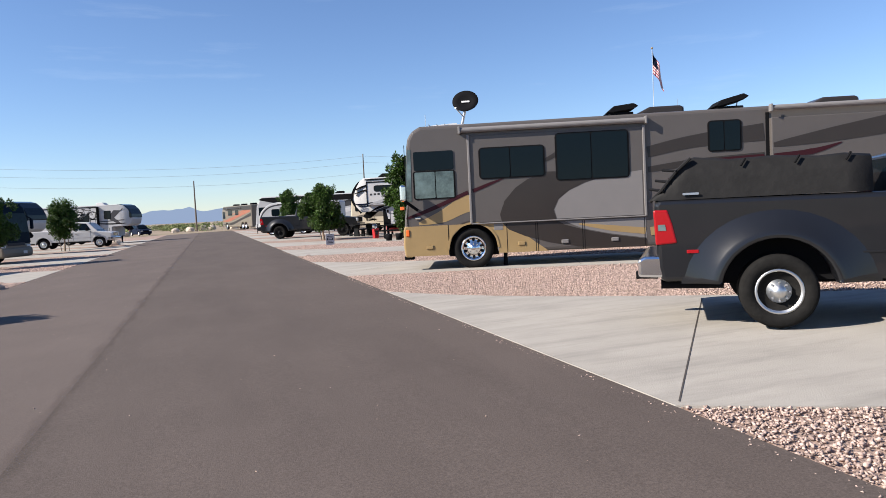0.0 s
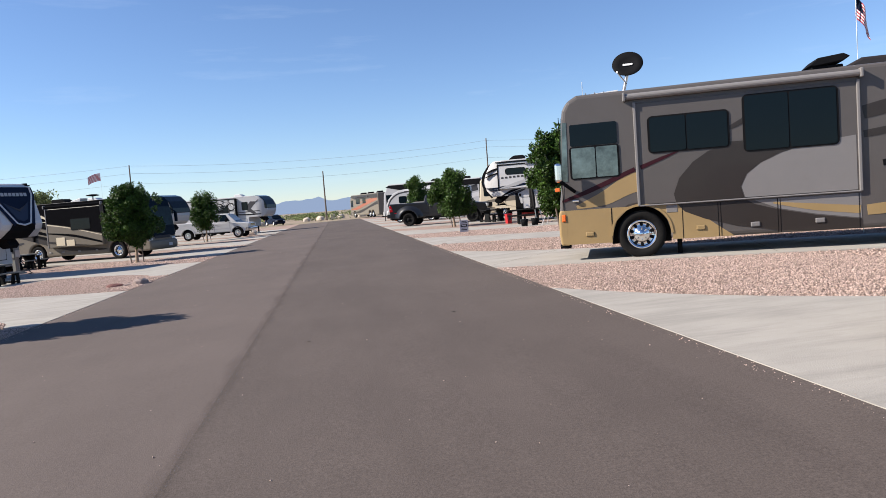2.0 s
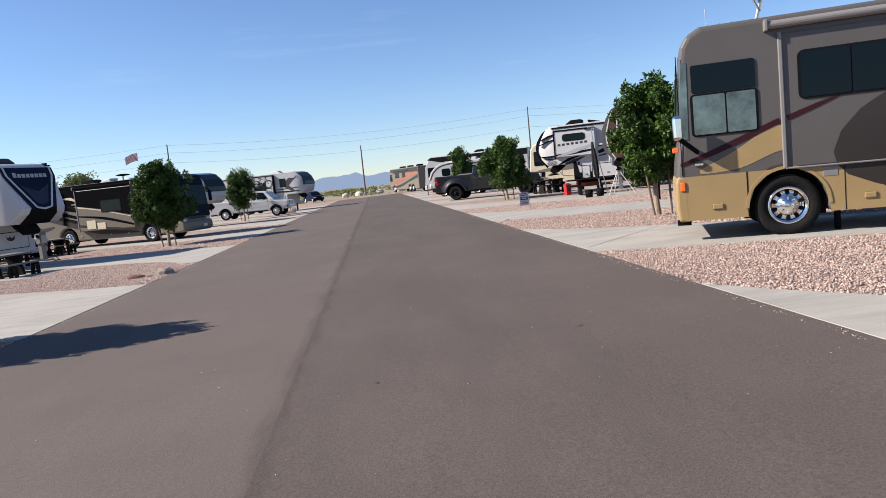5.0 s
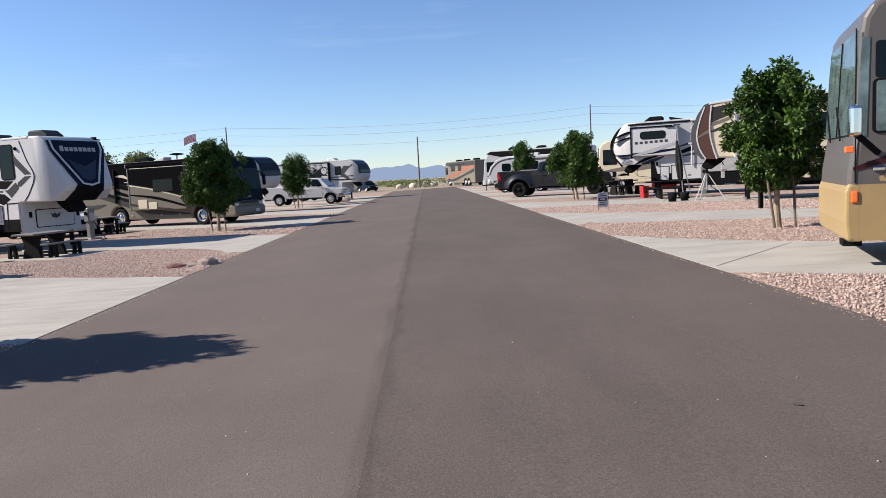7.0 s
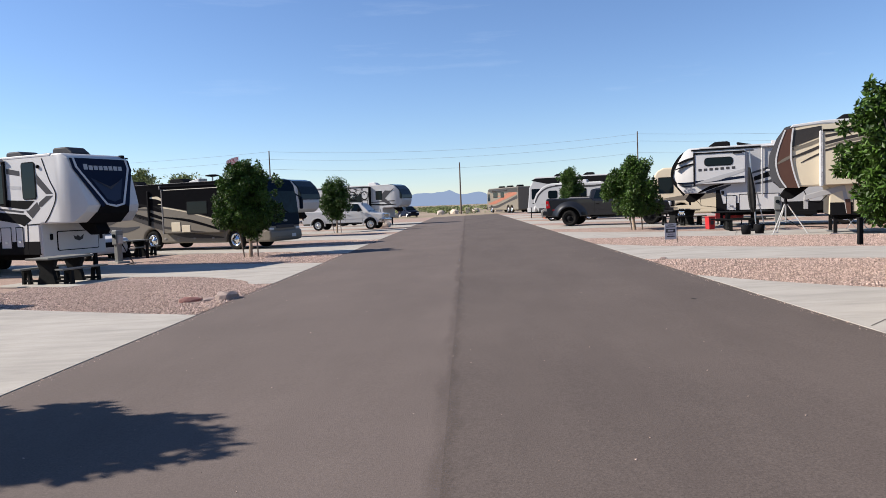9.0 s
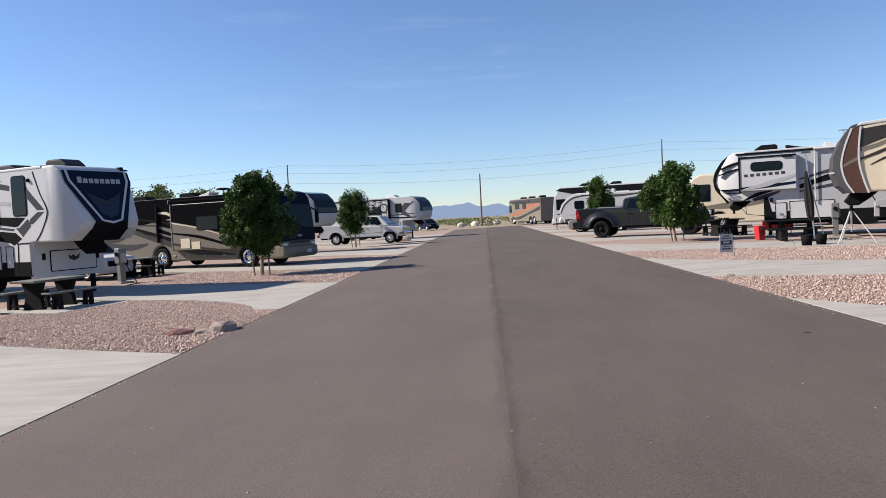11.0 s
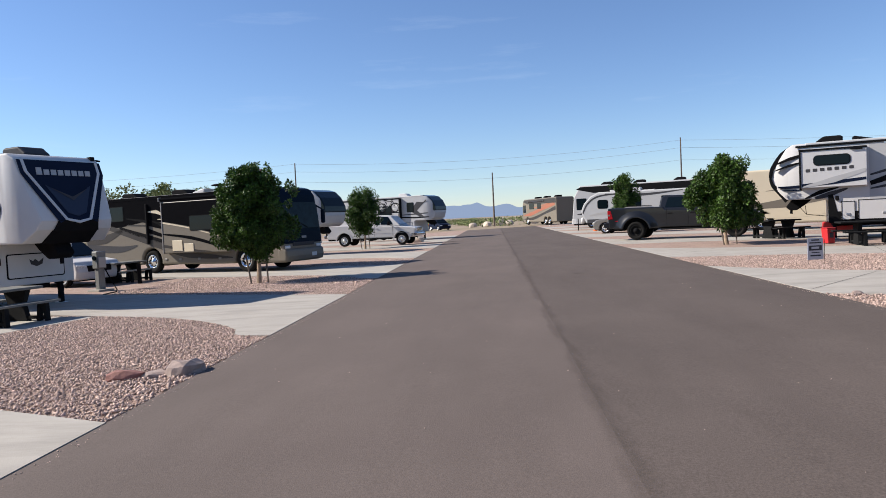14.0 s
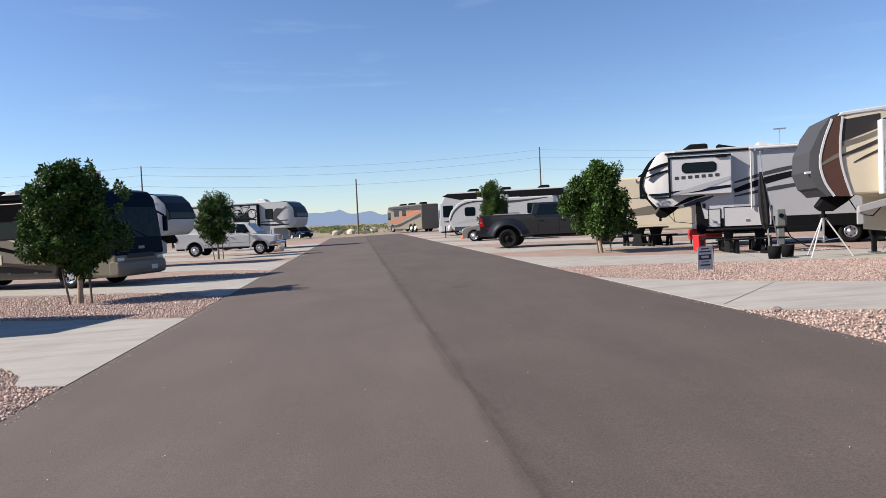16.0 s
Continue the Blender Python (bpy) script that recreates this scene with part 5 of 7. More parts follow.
def brown_fifth_wheel(m):
    t, y = fifth_wheel(m, "cream fifth-wheel trailer with chocolate brown front cap", 11.6, 3.84, body=M_CREAM, neck=1.68, z0=0.68, lower=M_BLACK, rounded=True, nose=-0.24, acs=(-2.75, -7.5), slides=((-6.8, -1.85, 1.7, 3.5, 0.3, M_CREAM),))
    ys = y + 0.3
    # grey bulging front and brown cap side between two white mouldings
    bm = prism([(-0.52, 1.66), (-0.14, 1.9), (0.02, 2.34), (-0.02, 2.86), (-0.26, 3.36), (-0.7, 3.74), (-0.9, 3.8), (-0.82, 3.3), (-0.7, 2.6), (-0.9, 1.68)], -y, y, 0.0)
    for i in range(6):
        bmesh.ops.bisect_plane(bm, geom=bm.verts[:] + bm.edges[:] + bm.faces[:], plane_co=(-0.8 + 0.14 * i, 0, 0), plane_no=(1, 0, 0))
    for v in bm.verts:
        v.co.x -= 0.2 * min(1.0, max(0.0, (v.co.x + 0.7) / 0.5))
        v.co.y *= 1.014 - 0.2 * (max(0.0, v.co.x + 1.3) / 1.3) ** 2
    part("cap_front", bm, M_PEWTER, t, "dark grey rounded front cap")
    outer = [(-0.72, 3.66), (-0.52, 3.1), (-0.42, 2.55), (-0.52, 2.05), (-0.74, 1.66)]
    inner = [(-1.14, 1.64), (-1.0, 2.1), (-0.9, 2.6), (-0.9, 3.1), (-0.96, 3.7)]
    part("cap_side", plate(outer + inner, y - 0.1, 0.118), M_COCOA, t, "chocolate brown cap side")
    part("cap_edge", ribbon(outer, [0.05] * 5, y - 0.02, 0.05), M_WHITE, t, "white cap moulding")
    part("cap_edge", ribbon(inner, [0.05] * 5, y, 0.035), M_WHITE, t, "white cap moulding")
    part("cap_stripe", ribbon([(-0.46, 2.5), (-0.7, 2.64), (-0.9, 2.74)], [0.05, 0.1, 0.1], y + 0.018, 0.006), M_SAND, t, "tan flash")
    part("marker_light", box(-0.24, -0.1, 0.92, 1.1, 2.28, 2.34, 0.01), M_WHITE, t)
    part("roof_cap", prism([(-0.85, 3.72), (-0.95, 3.82), (-1.9, 3.9), (-11.5, 3.88), (-11.5, 3.8), (-1.9, 3.8)], -y - 0.02, y + 0.02, 0.02), M_WHITE, t, "white curved roof edge")
    # painted wedge and stripes ahead of the slide-out
    part("wedge", plate([(-0.96, 3.62), (-0.92, 3.05), (-1.83, 3.36), (-1.83, 3.72)], y, 0.006), M_BROWN, t, "dark brown wedge")
    for a, w, mm in (([(-0.94, 2.98), (-1.4, 3.1), (-1.83, 3.26)], [0.1, 0.12, 0.12], M_SAND), ([(-0.94, 2.7), (-1.4, 2.86), (-1.83, 3.04)], [0.06, 0.1, 0.1], M_BROWN), ([(-1.2, 2.5), (-1.5, 2.65), (-1.83, 2.8)], [0.02, 0.06, 0.07], M_BROWN)):
        part("stripe", ribbon(a, w, y, 0.009), mm, t)
    part("slide_edge", box(-1.86, -1.76, y, ys + 0.03, 1.66, 3.54, 0.015), M_WHITE, t, "white slide-out flange")
    for a, w, mm in (([(-1.92, 3.34), (-2.9, 3.46), (-3.9, 3.46)], [0.1, 0.06, 0.02], M_BROWN), ([(-1.92, 3.1), (-2.8, 3.28), (-4.2, 3.42)], [0.1, 0.1, 0.04], M_BROWN), ([(-1.92, 2.86), (-2.8, 3.05), (-4.6, 3.3)], [0.06, 0.08, 0.06], M_BROWN), ([(-1.92, 2.98), (-2.8, 3.17), (-4.4, 3.36)], [0.06, 0.08, 0.04], M_SAND)):
        part("stripe", ribbon(a, w, ys, 0.006), mm, t)
    window(t, -4.2, -5.6, 2.4, 3.1, ys, 1, 0.07)
    window(t, -8.2, -9.2, 2.4, 3.2, y, 1, 0.07)
    # sloping grey front of the low part, storage door
    part("lower_front", prism([(-1.3, 1.38), (-1.3, 1.2), (-2.45, 1.48), (-2.56, 0.72), (-2.7, 0.72), (-2.52, 1.68), (-2.4, 1.66)], 1.0, y + 0.012, 0.01), M_GREY, t, "grey gusset under the neck")
    part("gusset_leg", box(-1.42, -1.28, 1.1, 1.2, 0.9, 1.36, 0.01), M_GREY, t)
    part("front_edge", plate([(-2.58, 0.7), (-2.52, 1.2), (-2.68, 1.2), (-2.7, 0.7)], y, 0.02), M_COCOA, t)
    hatch(t, -2.75, -4.4, 0.76, 1.58, y, 1, M_CREAM, True, M_BROWN)
    part("pin_hose", tube([(-1.3, 0.3, 1.6), (-1.5, 0.5, 1.15), (-1.8, 0.6, 1.1), (-2.1, 0.5, 1.4)], 0.016, 6), M_BLACK, t)
    part("awning", rod((-4.1, y + 0.08, 3.72), (-10.5, y + 0.08, 3.72), 0.055, 12), M_WHITE, t)
    return t


def grey_fifth_wheel(m, label, windshield=True):
    t, y = fifth_wheel(m, label, 11.0, 3.9, body=M_LIGHTGREY, neck=1.7, lower=M_PEWTER, rounded=True, acs=(-3.6, -7.4), ac_mat=M_WHITE, side=-1)
    s, yy = -1, -y
    bm = prism([(-0.14, 2.5), (0.0, 2.55), (-0.03, 2.9), (-0.3, 3.42), (-0.72, 3.8), (-1.15, 3.92), (-1.4, 3.90), (-0.9, 3.3), (-0.5, 2.7)], -1.08, 1.08, 0.04, 2)
    part("front_window", bm, M_GLASS, t, "large dark curved front window")
    for a, w, mm in (([(-0.8, 3.5), (-1.5, 2.95), (-2.2, 2.5)], [0.05, 0.1, 0.06], M_BLACK), ([(-0.7, 2.35), (-1.8, 2.3), (-3.3, 2.25)], [0.06, 0.12, 0.06], M_PEWTER), ([(-0.6, 2.0), (-2.0, 1.98), (-3.3, 2.05)], [0.06, 0.14, 0.1], M_BLACK), ([(-5.0, 3.45), (-8, 3.5), (-10.8, 3.5)], [0.2, 0.4, 0.4], M_PEWTER)):
        part("stripe", ribbon(a, w, yy, s * 0.006), mm, t)
    part("side_graphic", plate([(-1.0, 3.3), (-1.75, 2.6), (-1.1, 2.05), (-1.55, 2.05), (-2.5, 2.6), (-1.75, 3.35)], yy, s * 0.009), M_PEWTER, t, "dark angular painted graphic")
    part("slide_out", box(-9.8, -3.4, *sorted((yy + 0.2, yy - 0.3)), 1.3, 3.7, 0.02), M_LIGHTGREY, t)
    part("flange", box(-3.4, -3.3, *sorted((yy, yy - 0.34)), 1.25, 3.76, 0.01), M_BLACK, t)
    part("flange", box(-9.8, -3.4, *sorted((yy, yy - 0.33)), 3.68, 3.78, 0.01), M_BLACK, t)
    window(t, -2.1, -2.75, 2.5, 3.3, yy, s, 0.06)
    window(t, -4.2, -5.6, 2.3, 3.1, yy - 0.3, s, 0.06)
    hatch(t, -2.3, -3.2, 0.9, 1.6, yy, s, M_LIGHTGREY, True, M_BLACK)
    return t


# ---- other motorhomes and trailers ----
def sand_motorhome(m):
    t = thing("motorhome", m, "sand and black motorhome with dark blue glossy front", "motorhome")
    L, H, y = 12.0, 3.45, 1.25
    up = [(0.05, 0.5), (0.06, 1.0), (0.0, 1.5), (-0.12, 2.4), (-0.25, 3.1), (-0.45, 3.35), (-0.8, H), (-L + 0.1, H), (-L, H - 0.1)]
    part("body", prism(arched(up, 0.36, [(-2.0, 0.6), (-7.5, 0.6)], 0.05, -L, 0.5), -y, y, 0.1, 3), M_SAND, t)
    for s in (-1, 1):
        yy = s * y
        part("upper_band", plate([(-1.0, 3.32), (-1.0, 2.1), (-4.0, 2.2), (-8.0, 2.3), (-9.5, 2.1), (-11.9, 2.3), (-11.9, 3.34)], yy, s * 0.005), M_BLACKPAINT, t, "black upper side")
        for a, w, mm in (([(-1.2, 1.1), (-4, 1.5), (-7, 2.2), (-9, 2.5)], [0.04, 0.2, 0.16, 0.05], M_BLACK), ([(-2.7, 0.62), (-5.2, 0.8), (-7.2, 1.3), (-10.5, 2.2)], [0.05, 0.3, 0.3, 0.2], M_BROWN), ([(-2.7, 0.95), (-5.0, 1.05), (-8.2, 1.75), (-9.5, 2.1)], [0.03, 0.16, 0.2, 0.1], M_BLACK), ([(-8.4, 1.25), (-9.6, 1.1), (-11.8, 1.2)], [0.06, 0.3, 0.4], M_PEWTER), ([(-1.0, 1.7), (-5, 2.0), (-9, 2.2)], [0.05, 0.1, 0.05], M_BROWN), ([(-1.0, 2.2), (-4, 2.36), (-7, 2.4)], [0.06, 0.12, 0.03], M_CREAM), ([(-9.2, 2.0), (-10.5, 1.6), (-11.8, 1.5)], [0.1, 0.4, 0.3], M_BROWN)):
            part("stripe", ribbon(a, w, yy, s * 0.009), mm, t)
        ysl = yy + s * 0.28
        part("slide_out", box(-6.42, -2.7, *sorted((yy - s * 0.1, ysl)), 0.88, 3.12, 0.03), M_SAND, t)
        part("upper_band", plate([(-6.4, 3.08), (-6.4, 2.28), (-4.83, 2.02), (-3.3, 1.66), (-2.72, 1.54), (-2.72, 3.08)], ysl, s * 0.005), M_BLACKPAINT, t, "black upper side")
        for a, w, mm in (([(-6.4, 2.22), (-4.8, 1.95), (-2.75, 1.46)], [0.07, 0.05, 0.03], M_CREAM), ([(-6.4, 1.72), (-4.6, 1.5), (-2.75, 1.05)], [0.05, 0.14, 0.1], M_BLACKPAINT), ([(-6.4, 1.2), (-4.6, 0.98), (-3.6, 0.92)], [0.12, 0.1, 0.02], M_BROWN)):
            part("stripe", ribbon(a, w, ysl, s * 0.008), mm, t)
        part("slide_edge", box(-6.46, -6.4, *sorted((yy, ysl + s * 0.02)), 0.86, 3.14, 0.01), M_SILVER, t)
        for x0, x1, za, zb in ((-5.85, -5.25, 0.97, 1.44), (-5.15, -4.6, 0.93, 1.28)):
            part("vent_hatch", box(x0, x1, *sorted((ysl, ysl + s * 0.02)), za, zb, 0.008), M_CREAM, t)
        window(t, -3.45, -4.75, 1.85, 2.45, ysl, s, 0.06)
        for a, w, mm in (([(-7.7, 2.3), (-7.05, 2.1), (-6.5, 1.95)], [0.3, 0.16, 0.05], M_BLACKPAINT), ([(-7.6, 2.75), (-7.0, 2.72), (-6.55, 2.5)], [0.05, 0.16, 0.05], M_CREAM), ([(-7.6, 1.9), (-6.5, 1.6)], [0.2, 0.12], M_BLACKPAINT)):
            part("stripe", ribbon(a, w, yy, s * 0.012), mm, t)
        part("slide_edge", box(-7.68, -7.58, *sorted((yy, yy + s * 0.1)), 1.3, 3.1, 0.02), M_BLACK, t)
        window(t, -9.2, -10.4, 2.4, 3.05, yy, s, 0.06)
        window(t, -1.1, -2.0, 1.8, 2.7, yy, s, 0.06)
        awning(t, -2.6, -6.5, 3.24, yy + s * 0.2, s, M_BLACKPAINT)
        part("roof_band", plate([(-1.0, 3.3), (-1.0, 3.43), (-11.85, 3.43), (-11.85, 3.3)], yy, s * 0.012), M_BLACKPAINT, t, "black roof edge")
        for x in (-2.0, -7.5):
            wheel(t, x, yy - s * 0.02, 0.5, 0.29, s, M_CHROME, 10, 0.6, 0.06)
        for x in (-3.4, -4.6, -5.7, -6.6):
            part("latch", box(x - 0.08, x + 0.08, *sorted((yy, yy + s * 0.025)), 0.55, 0.64, 0.01), M_SILVER, t)
        mr = part("mirror", box(-0.05, 0.1, *sorted((yy + s * 0.16, yy + s * 0.34)), 1.9, 2.5, 0.05), M_BLUE, t)
        part("arm", rod((-0.3, yy, 2.75), (0.0, yy + s * 0.25, 2.5), 0.035), M_BLUE, mr)
        hl = part("headlight", box(-0.2, 0.09, *sorted((s * 0.86, s * 1.2)), 0.9, 1.04, 0.05), M_HEADLIGHT, t)
        part("fog_light", cyl((0.12, s * 0.98, 0.62), (1, 0, 0), 0.07, 0.05, 14), M_HEADLIGHT, hl)
    part("front_mask", prism([(0.09, 1.1), (0.05, 1.55), (-0.06, 2.4), (-0.2, 3.12), (-0.42, 3.40), (-0.78, 3.48), (-1.0, 3.47), (-1.0, 2.6), (-0.62, 1.6), (-0.5, 1.1)], -y - 0.015, y + 0.015, 0.08, 3), M_BLUE, t, "dark blue painted front mask")
    ws = part("windshield", plate_on((0.07, 0, 1.72), (0, 1, 0), Vector((-0.16, 0, 1.28)), [(-1.12, 0.0), (1.12, 0.0), (1.14, 0.9), (1.0, 1.1), (-1.0, 1.1), (-1.14, 0.9)], 0.02), M_TEALGLASS, t)
    for yy in (0.3, -0.45):
        part("wiper", rod((0.11, yy, 1.74), (0.06, yy - 0.6, 2.0), 0.012), M_BLACK, ws)
    part("grille", box(-0.1, 0.1, -0.7, 0.7, 1.0, 1.16, 0.02), M_PEWTER, t)
    for gz in (1.03, 1.08, 1.13):
        part("grille_bar", box(0.1, 0.112, -0.66, 0.66, gz - 0.008, gz + 0.008), M_PEWTER, t)
    part("emblem", plate_on((0.095, 0, 1.36), (0, 1, 0), (-0.1, 0, 1), rrect(-0.16, 0.16, -0.05, 0.05, 0.03), 0.012), M_SILVER, t)
    part("bumper", prism([(0.14, 0.4), (0.18, 0.6), (0.16, 0.86), (-0.1, 0.98), (-0.3, 0.9), (-0.3, 0.38)], -y - 0.01, y + 0.01, 0.08, 3), M_SAND, t, "taupe silver front bumper")
    part("number_plate", plate_on((0.182, 0.55, 0.62), (0, 1, 0), (0, 0, 1), rrect(-0.16, 0.16, -0.08, 0.08, 0.01), 0.008), M_WHITE, t)
    for x in (-2.0, -7.5):
        part("wheel_well", box(x - 0.62, x + 0.62, -0.9, 0.9, 0.3, 1.12), M_BLACK, t)
    for x in (-2.5, -6.5, -9.8):
        ac_unit(t, x, H, M_WHITE if x > -3 else M_BLACK, 1.0, 0.75, 0.26)
    roof_vent(t, -5.0, -0.4, H, M_WHITE)
    part("satellite_post", rod((-4.2, -0.2, H), (-4.2, -0.2, H + 0.3), 0.04), M_GREY, t)
    part("satellite_dish", lathe([(0.05, 0), (0.36, 0.04), (0.36, 0.08), (0.2, 0.12), (0.01, 0.13)], (-4.2, -0.2, H + 0.26), (0, 0, 1), 24), M_BLACK, t, smooth=True)
    return t


def plain_motorhome(m, label, body, accent, accent2, band=None, L=11.5, H=3.4):
    t = thing("motorhome", m, label, "motorhome")
    y = 1.24
    up = [(0.05, 0.5), (0.07, 1.0), (0.0, 1.6), (-0.12, 2.9), (-0.3, 3.2), (-0.7, H), (-L + 0.15, H), (-L, H - 0.15)]
    part("body", prism(arched(up, 0.38, [(-1.8, 0.58), (-8.0, 0.58), (-9.2, 0.58)], 0.05, -L, 0.48), -y, y, 0.1, 3), body, t)
    part("windshield", plate_on((0.02, 0, 1.66), (0, 1, 0), Vector((-0.1, 0, 1.3)), [(-1.1, 0), (1.1, 0), (1.05, 1.3), (-1.05, 1.3)], 0.025), M_GLASS, t)
    part("bumper", prism([(0.12, 0.4), (0.14, 0.85), (-0.1, 0.95), (-0.3, 0.9), (-0.3, 0.38)], -y - 0.01, y + 0.01, 0.06), accent2, t)
    for s in (1, -1):
        yy = s * y
        for a, w, mm in (([(-0.4, 1.3), (-3, 1.5), (-6, 2.0), (-11, 2.9)], [0.05, 0.5, 0.45, 0.7], accent), ([(-0.6, 0.8), (-4, 0.9), (-8, 1.6), (-11.3, 2.2)], [0.1, 0.4, 0.3, 0.5], accent2), ([(-2, 2.2), (-6, 2.5), (-11, 3.1)], [0.02, 0.15, 0.2], accent)):
            part("stripe", ribbon(a, w, yy, s * 0.006), mm, t)
        if band:
            part("upper_band", plate([(-0.35, H - 0.32), (-0.8, H - 0.12), (-L + 0.1, H - 0.12), (-L + 0.1, H - 0.75), (-2.0, H - 0.7)], yy, s * 0.008), band, t)
        window(t, -0.4, -1.3, 1.75, 2.75, yy, s, 0.06)
        window(t, -2.6, -4.2, 2.2, 2.95, yy, s, 0.06)
        window(t, -5.4, -6.6, 2.2, 2.95, yy, s, 0.06)
        for x in (-1.8, -8.0, -9.2):
            wheel(t, x, yy - s * 0.02, 0.48, 0.28, s, M_CHROME, 10, 0.6, 0.06)
        awning(t, -2.4, -7.5, 3.2, yy, s, accent2)
    part("chassis", box(-L + 0.3, -0.4, -0.9, 0.9, 0.36, 1.1), M_BLACK, t)
    for x in (-3.0, -6.0, -9.5):
        ac_unit(t, x, H, M_BLACK, 1.0, 0.75, 0.28)
    return t


def travel_trailer(m):
    t = thing("travel_trailer", m, "white travel trailer with grey swooshes and dark windows", "travel trailer")
    y, L, H = 1.2, 8.5, 3.02
    up = [(-0.35, 0.75), (-0.1, 1.2), (0.0, 1.6), (-0.25, 2.2), (-0.8, 2.75), (-1.4, H), (-L + 0.15, H), (-L, H - 0.15)]
    part("body", prism(arched(up, 0.6, [(-5.0, 0.42), (-5.9, 0.42)], -0.4, -L, 0.38), -y, y, 0.1, 3), M_LIGHTGREY, t)
    for s in (1, -1):
        yy = s * y
        window(t, -1.4, -2.2, 1.75, 2.4, yy, s, 0.14)
        window(t, -3.6, -4.8, 1.75, 2.5, yy, s, 0.06)
        window(t, -6.4, -7.2, 1.75, 2.5, yy, s, 0.06)
        for a, w, mm in (([(-0.15, 1.4), (-0.6, 2.2), (-1.6, 2.75), (-4.0, 2.9)], [0.1, 0.14, 0.14, 0.03], M_PEWTER), ([(-0.7, 1.2), (-2, 1.35), (-4, 1.2)], [0.1, 0.2, 0.05], M_GREY), ([(-2.0, 2.9), (-5, 2.7), (-8, 2.9)], [0.05, 0.2, 0.05], M_PEWTER)):
            part("stripe", ribbon(a, w, yy, s * 0.006), mm, t)
        part("skirt", box(-L, -0.5, *sorted((yy, yy + s * 0.008)), 0.6, 0.9), M_PEWTER, t)
        for x in (-5.0, -5.9):
            wheel(t, x, yy - s * 0.03, 0.36, 0.22, s, M_ALU, 6, 0.58, 0.03)
    part("hitch_frame", prism([(0.9, 0.45), (-0.5, 0.45), (-0.5, 0.6), (0.9, 0.55)], -0.25, 0.25), M_BLACK, t)
    part("jack", rod((0.6, 0, 0.0), (0.6, 0, 1.0), 0.04), M_BLACK, t)
    part("gas_bottle", lathe([(0.15, 0.0), (0.16, 0.35), (0.1, 0.48), (0.05, 0.5)], (0.15, 0.18, 0.57), (0, 0, 1), 16), M_WHITE, t, smooth=True)
    part("gas_bottle", lathe([(0.15, 0.0), (0.16, 0.35), (0.1, 0.48), (0.05, 0.5)], (0.15, -0.18, 0.57), (0, 0, 1), 16), M_WHITE, t, smooth=True)
    ac_unit(t, -4.2, H, M_WHITE, 0.95, 0.72, 0.3)
    roof_vent(t, -2.6, 0.2, H, M_WHITE)
    return t


# ---- plants ----
def leaf_cloud(blobs, n, size, rng, droop=0.3):
    """Small folded leaves on the shells of overlapping clumps."""
    w = np.array([b[3] ** 2 for b in blobs])
    w = w / w.sum()
    verts, faces = [], []
    pick = rng.choice(len(blobs), n, p=w)
    for k in pick:
        bx, by, bz, r, sz = blobs[k]
        d = rng.normal(size=3)
        d /= np.linalg.norm(d)
        rad = r * (0.55 + 0.5 * rng.random() ** 0.6)
        c = np.array((bx, by, bz)) + d * rad * np.array((1, 1, sz))
        a = rng.normal(size=3) + d * 0.8 + np.array((0, 0, -droop))
        a /= np.linalg.norm(a)
        s = np.cross(a, rng.normal(size=3))
        s /= np.linalg.norm(s)
        nn = np.cross(a, s)
        L = size * (0.6 + 0.8 * rng.random())
        i = len(verts)
        verts += [c, c + a * L * 0.5 + s * L * 0.24 + nn * L * 0.08, c + a * L, c + a * L * 0.5 - s * L * 0.24 + nn * L * 0.08]
        faces += [(i, i + 1, i + 2), (i, i + 2, i + 3)]
    me = bpy.data.meshes.new("crown")
    me.from_pydata([tuple(v) for v in verts], [], faces)
    return me


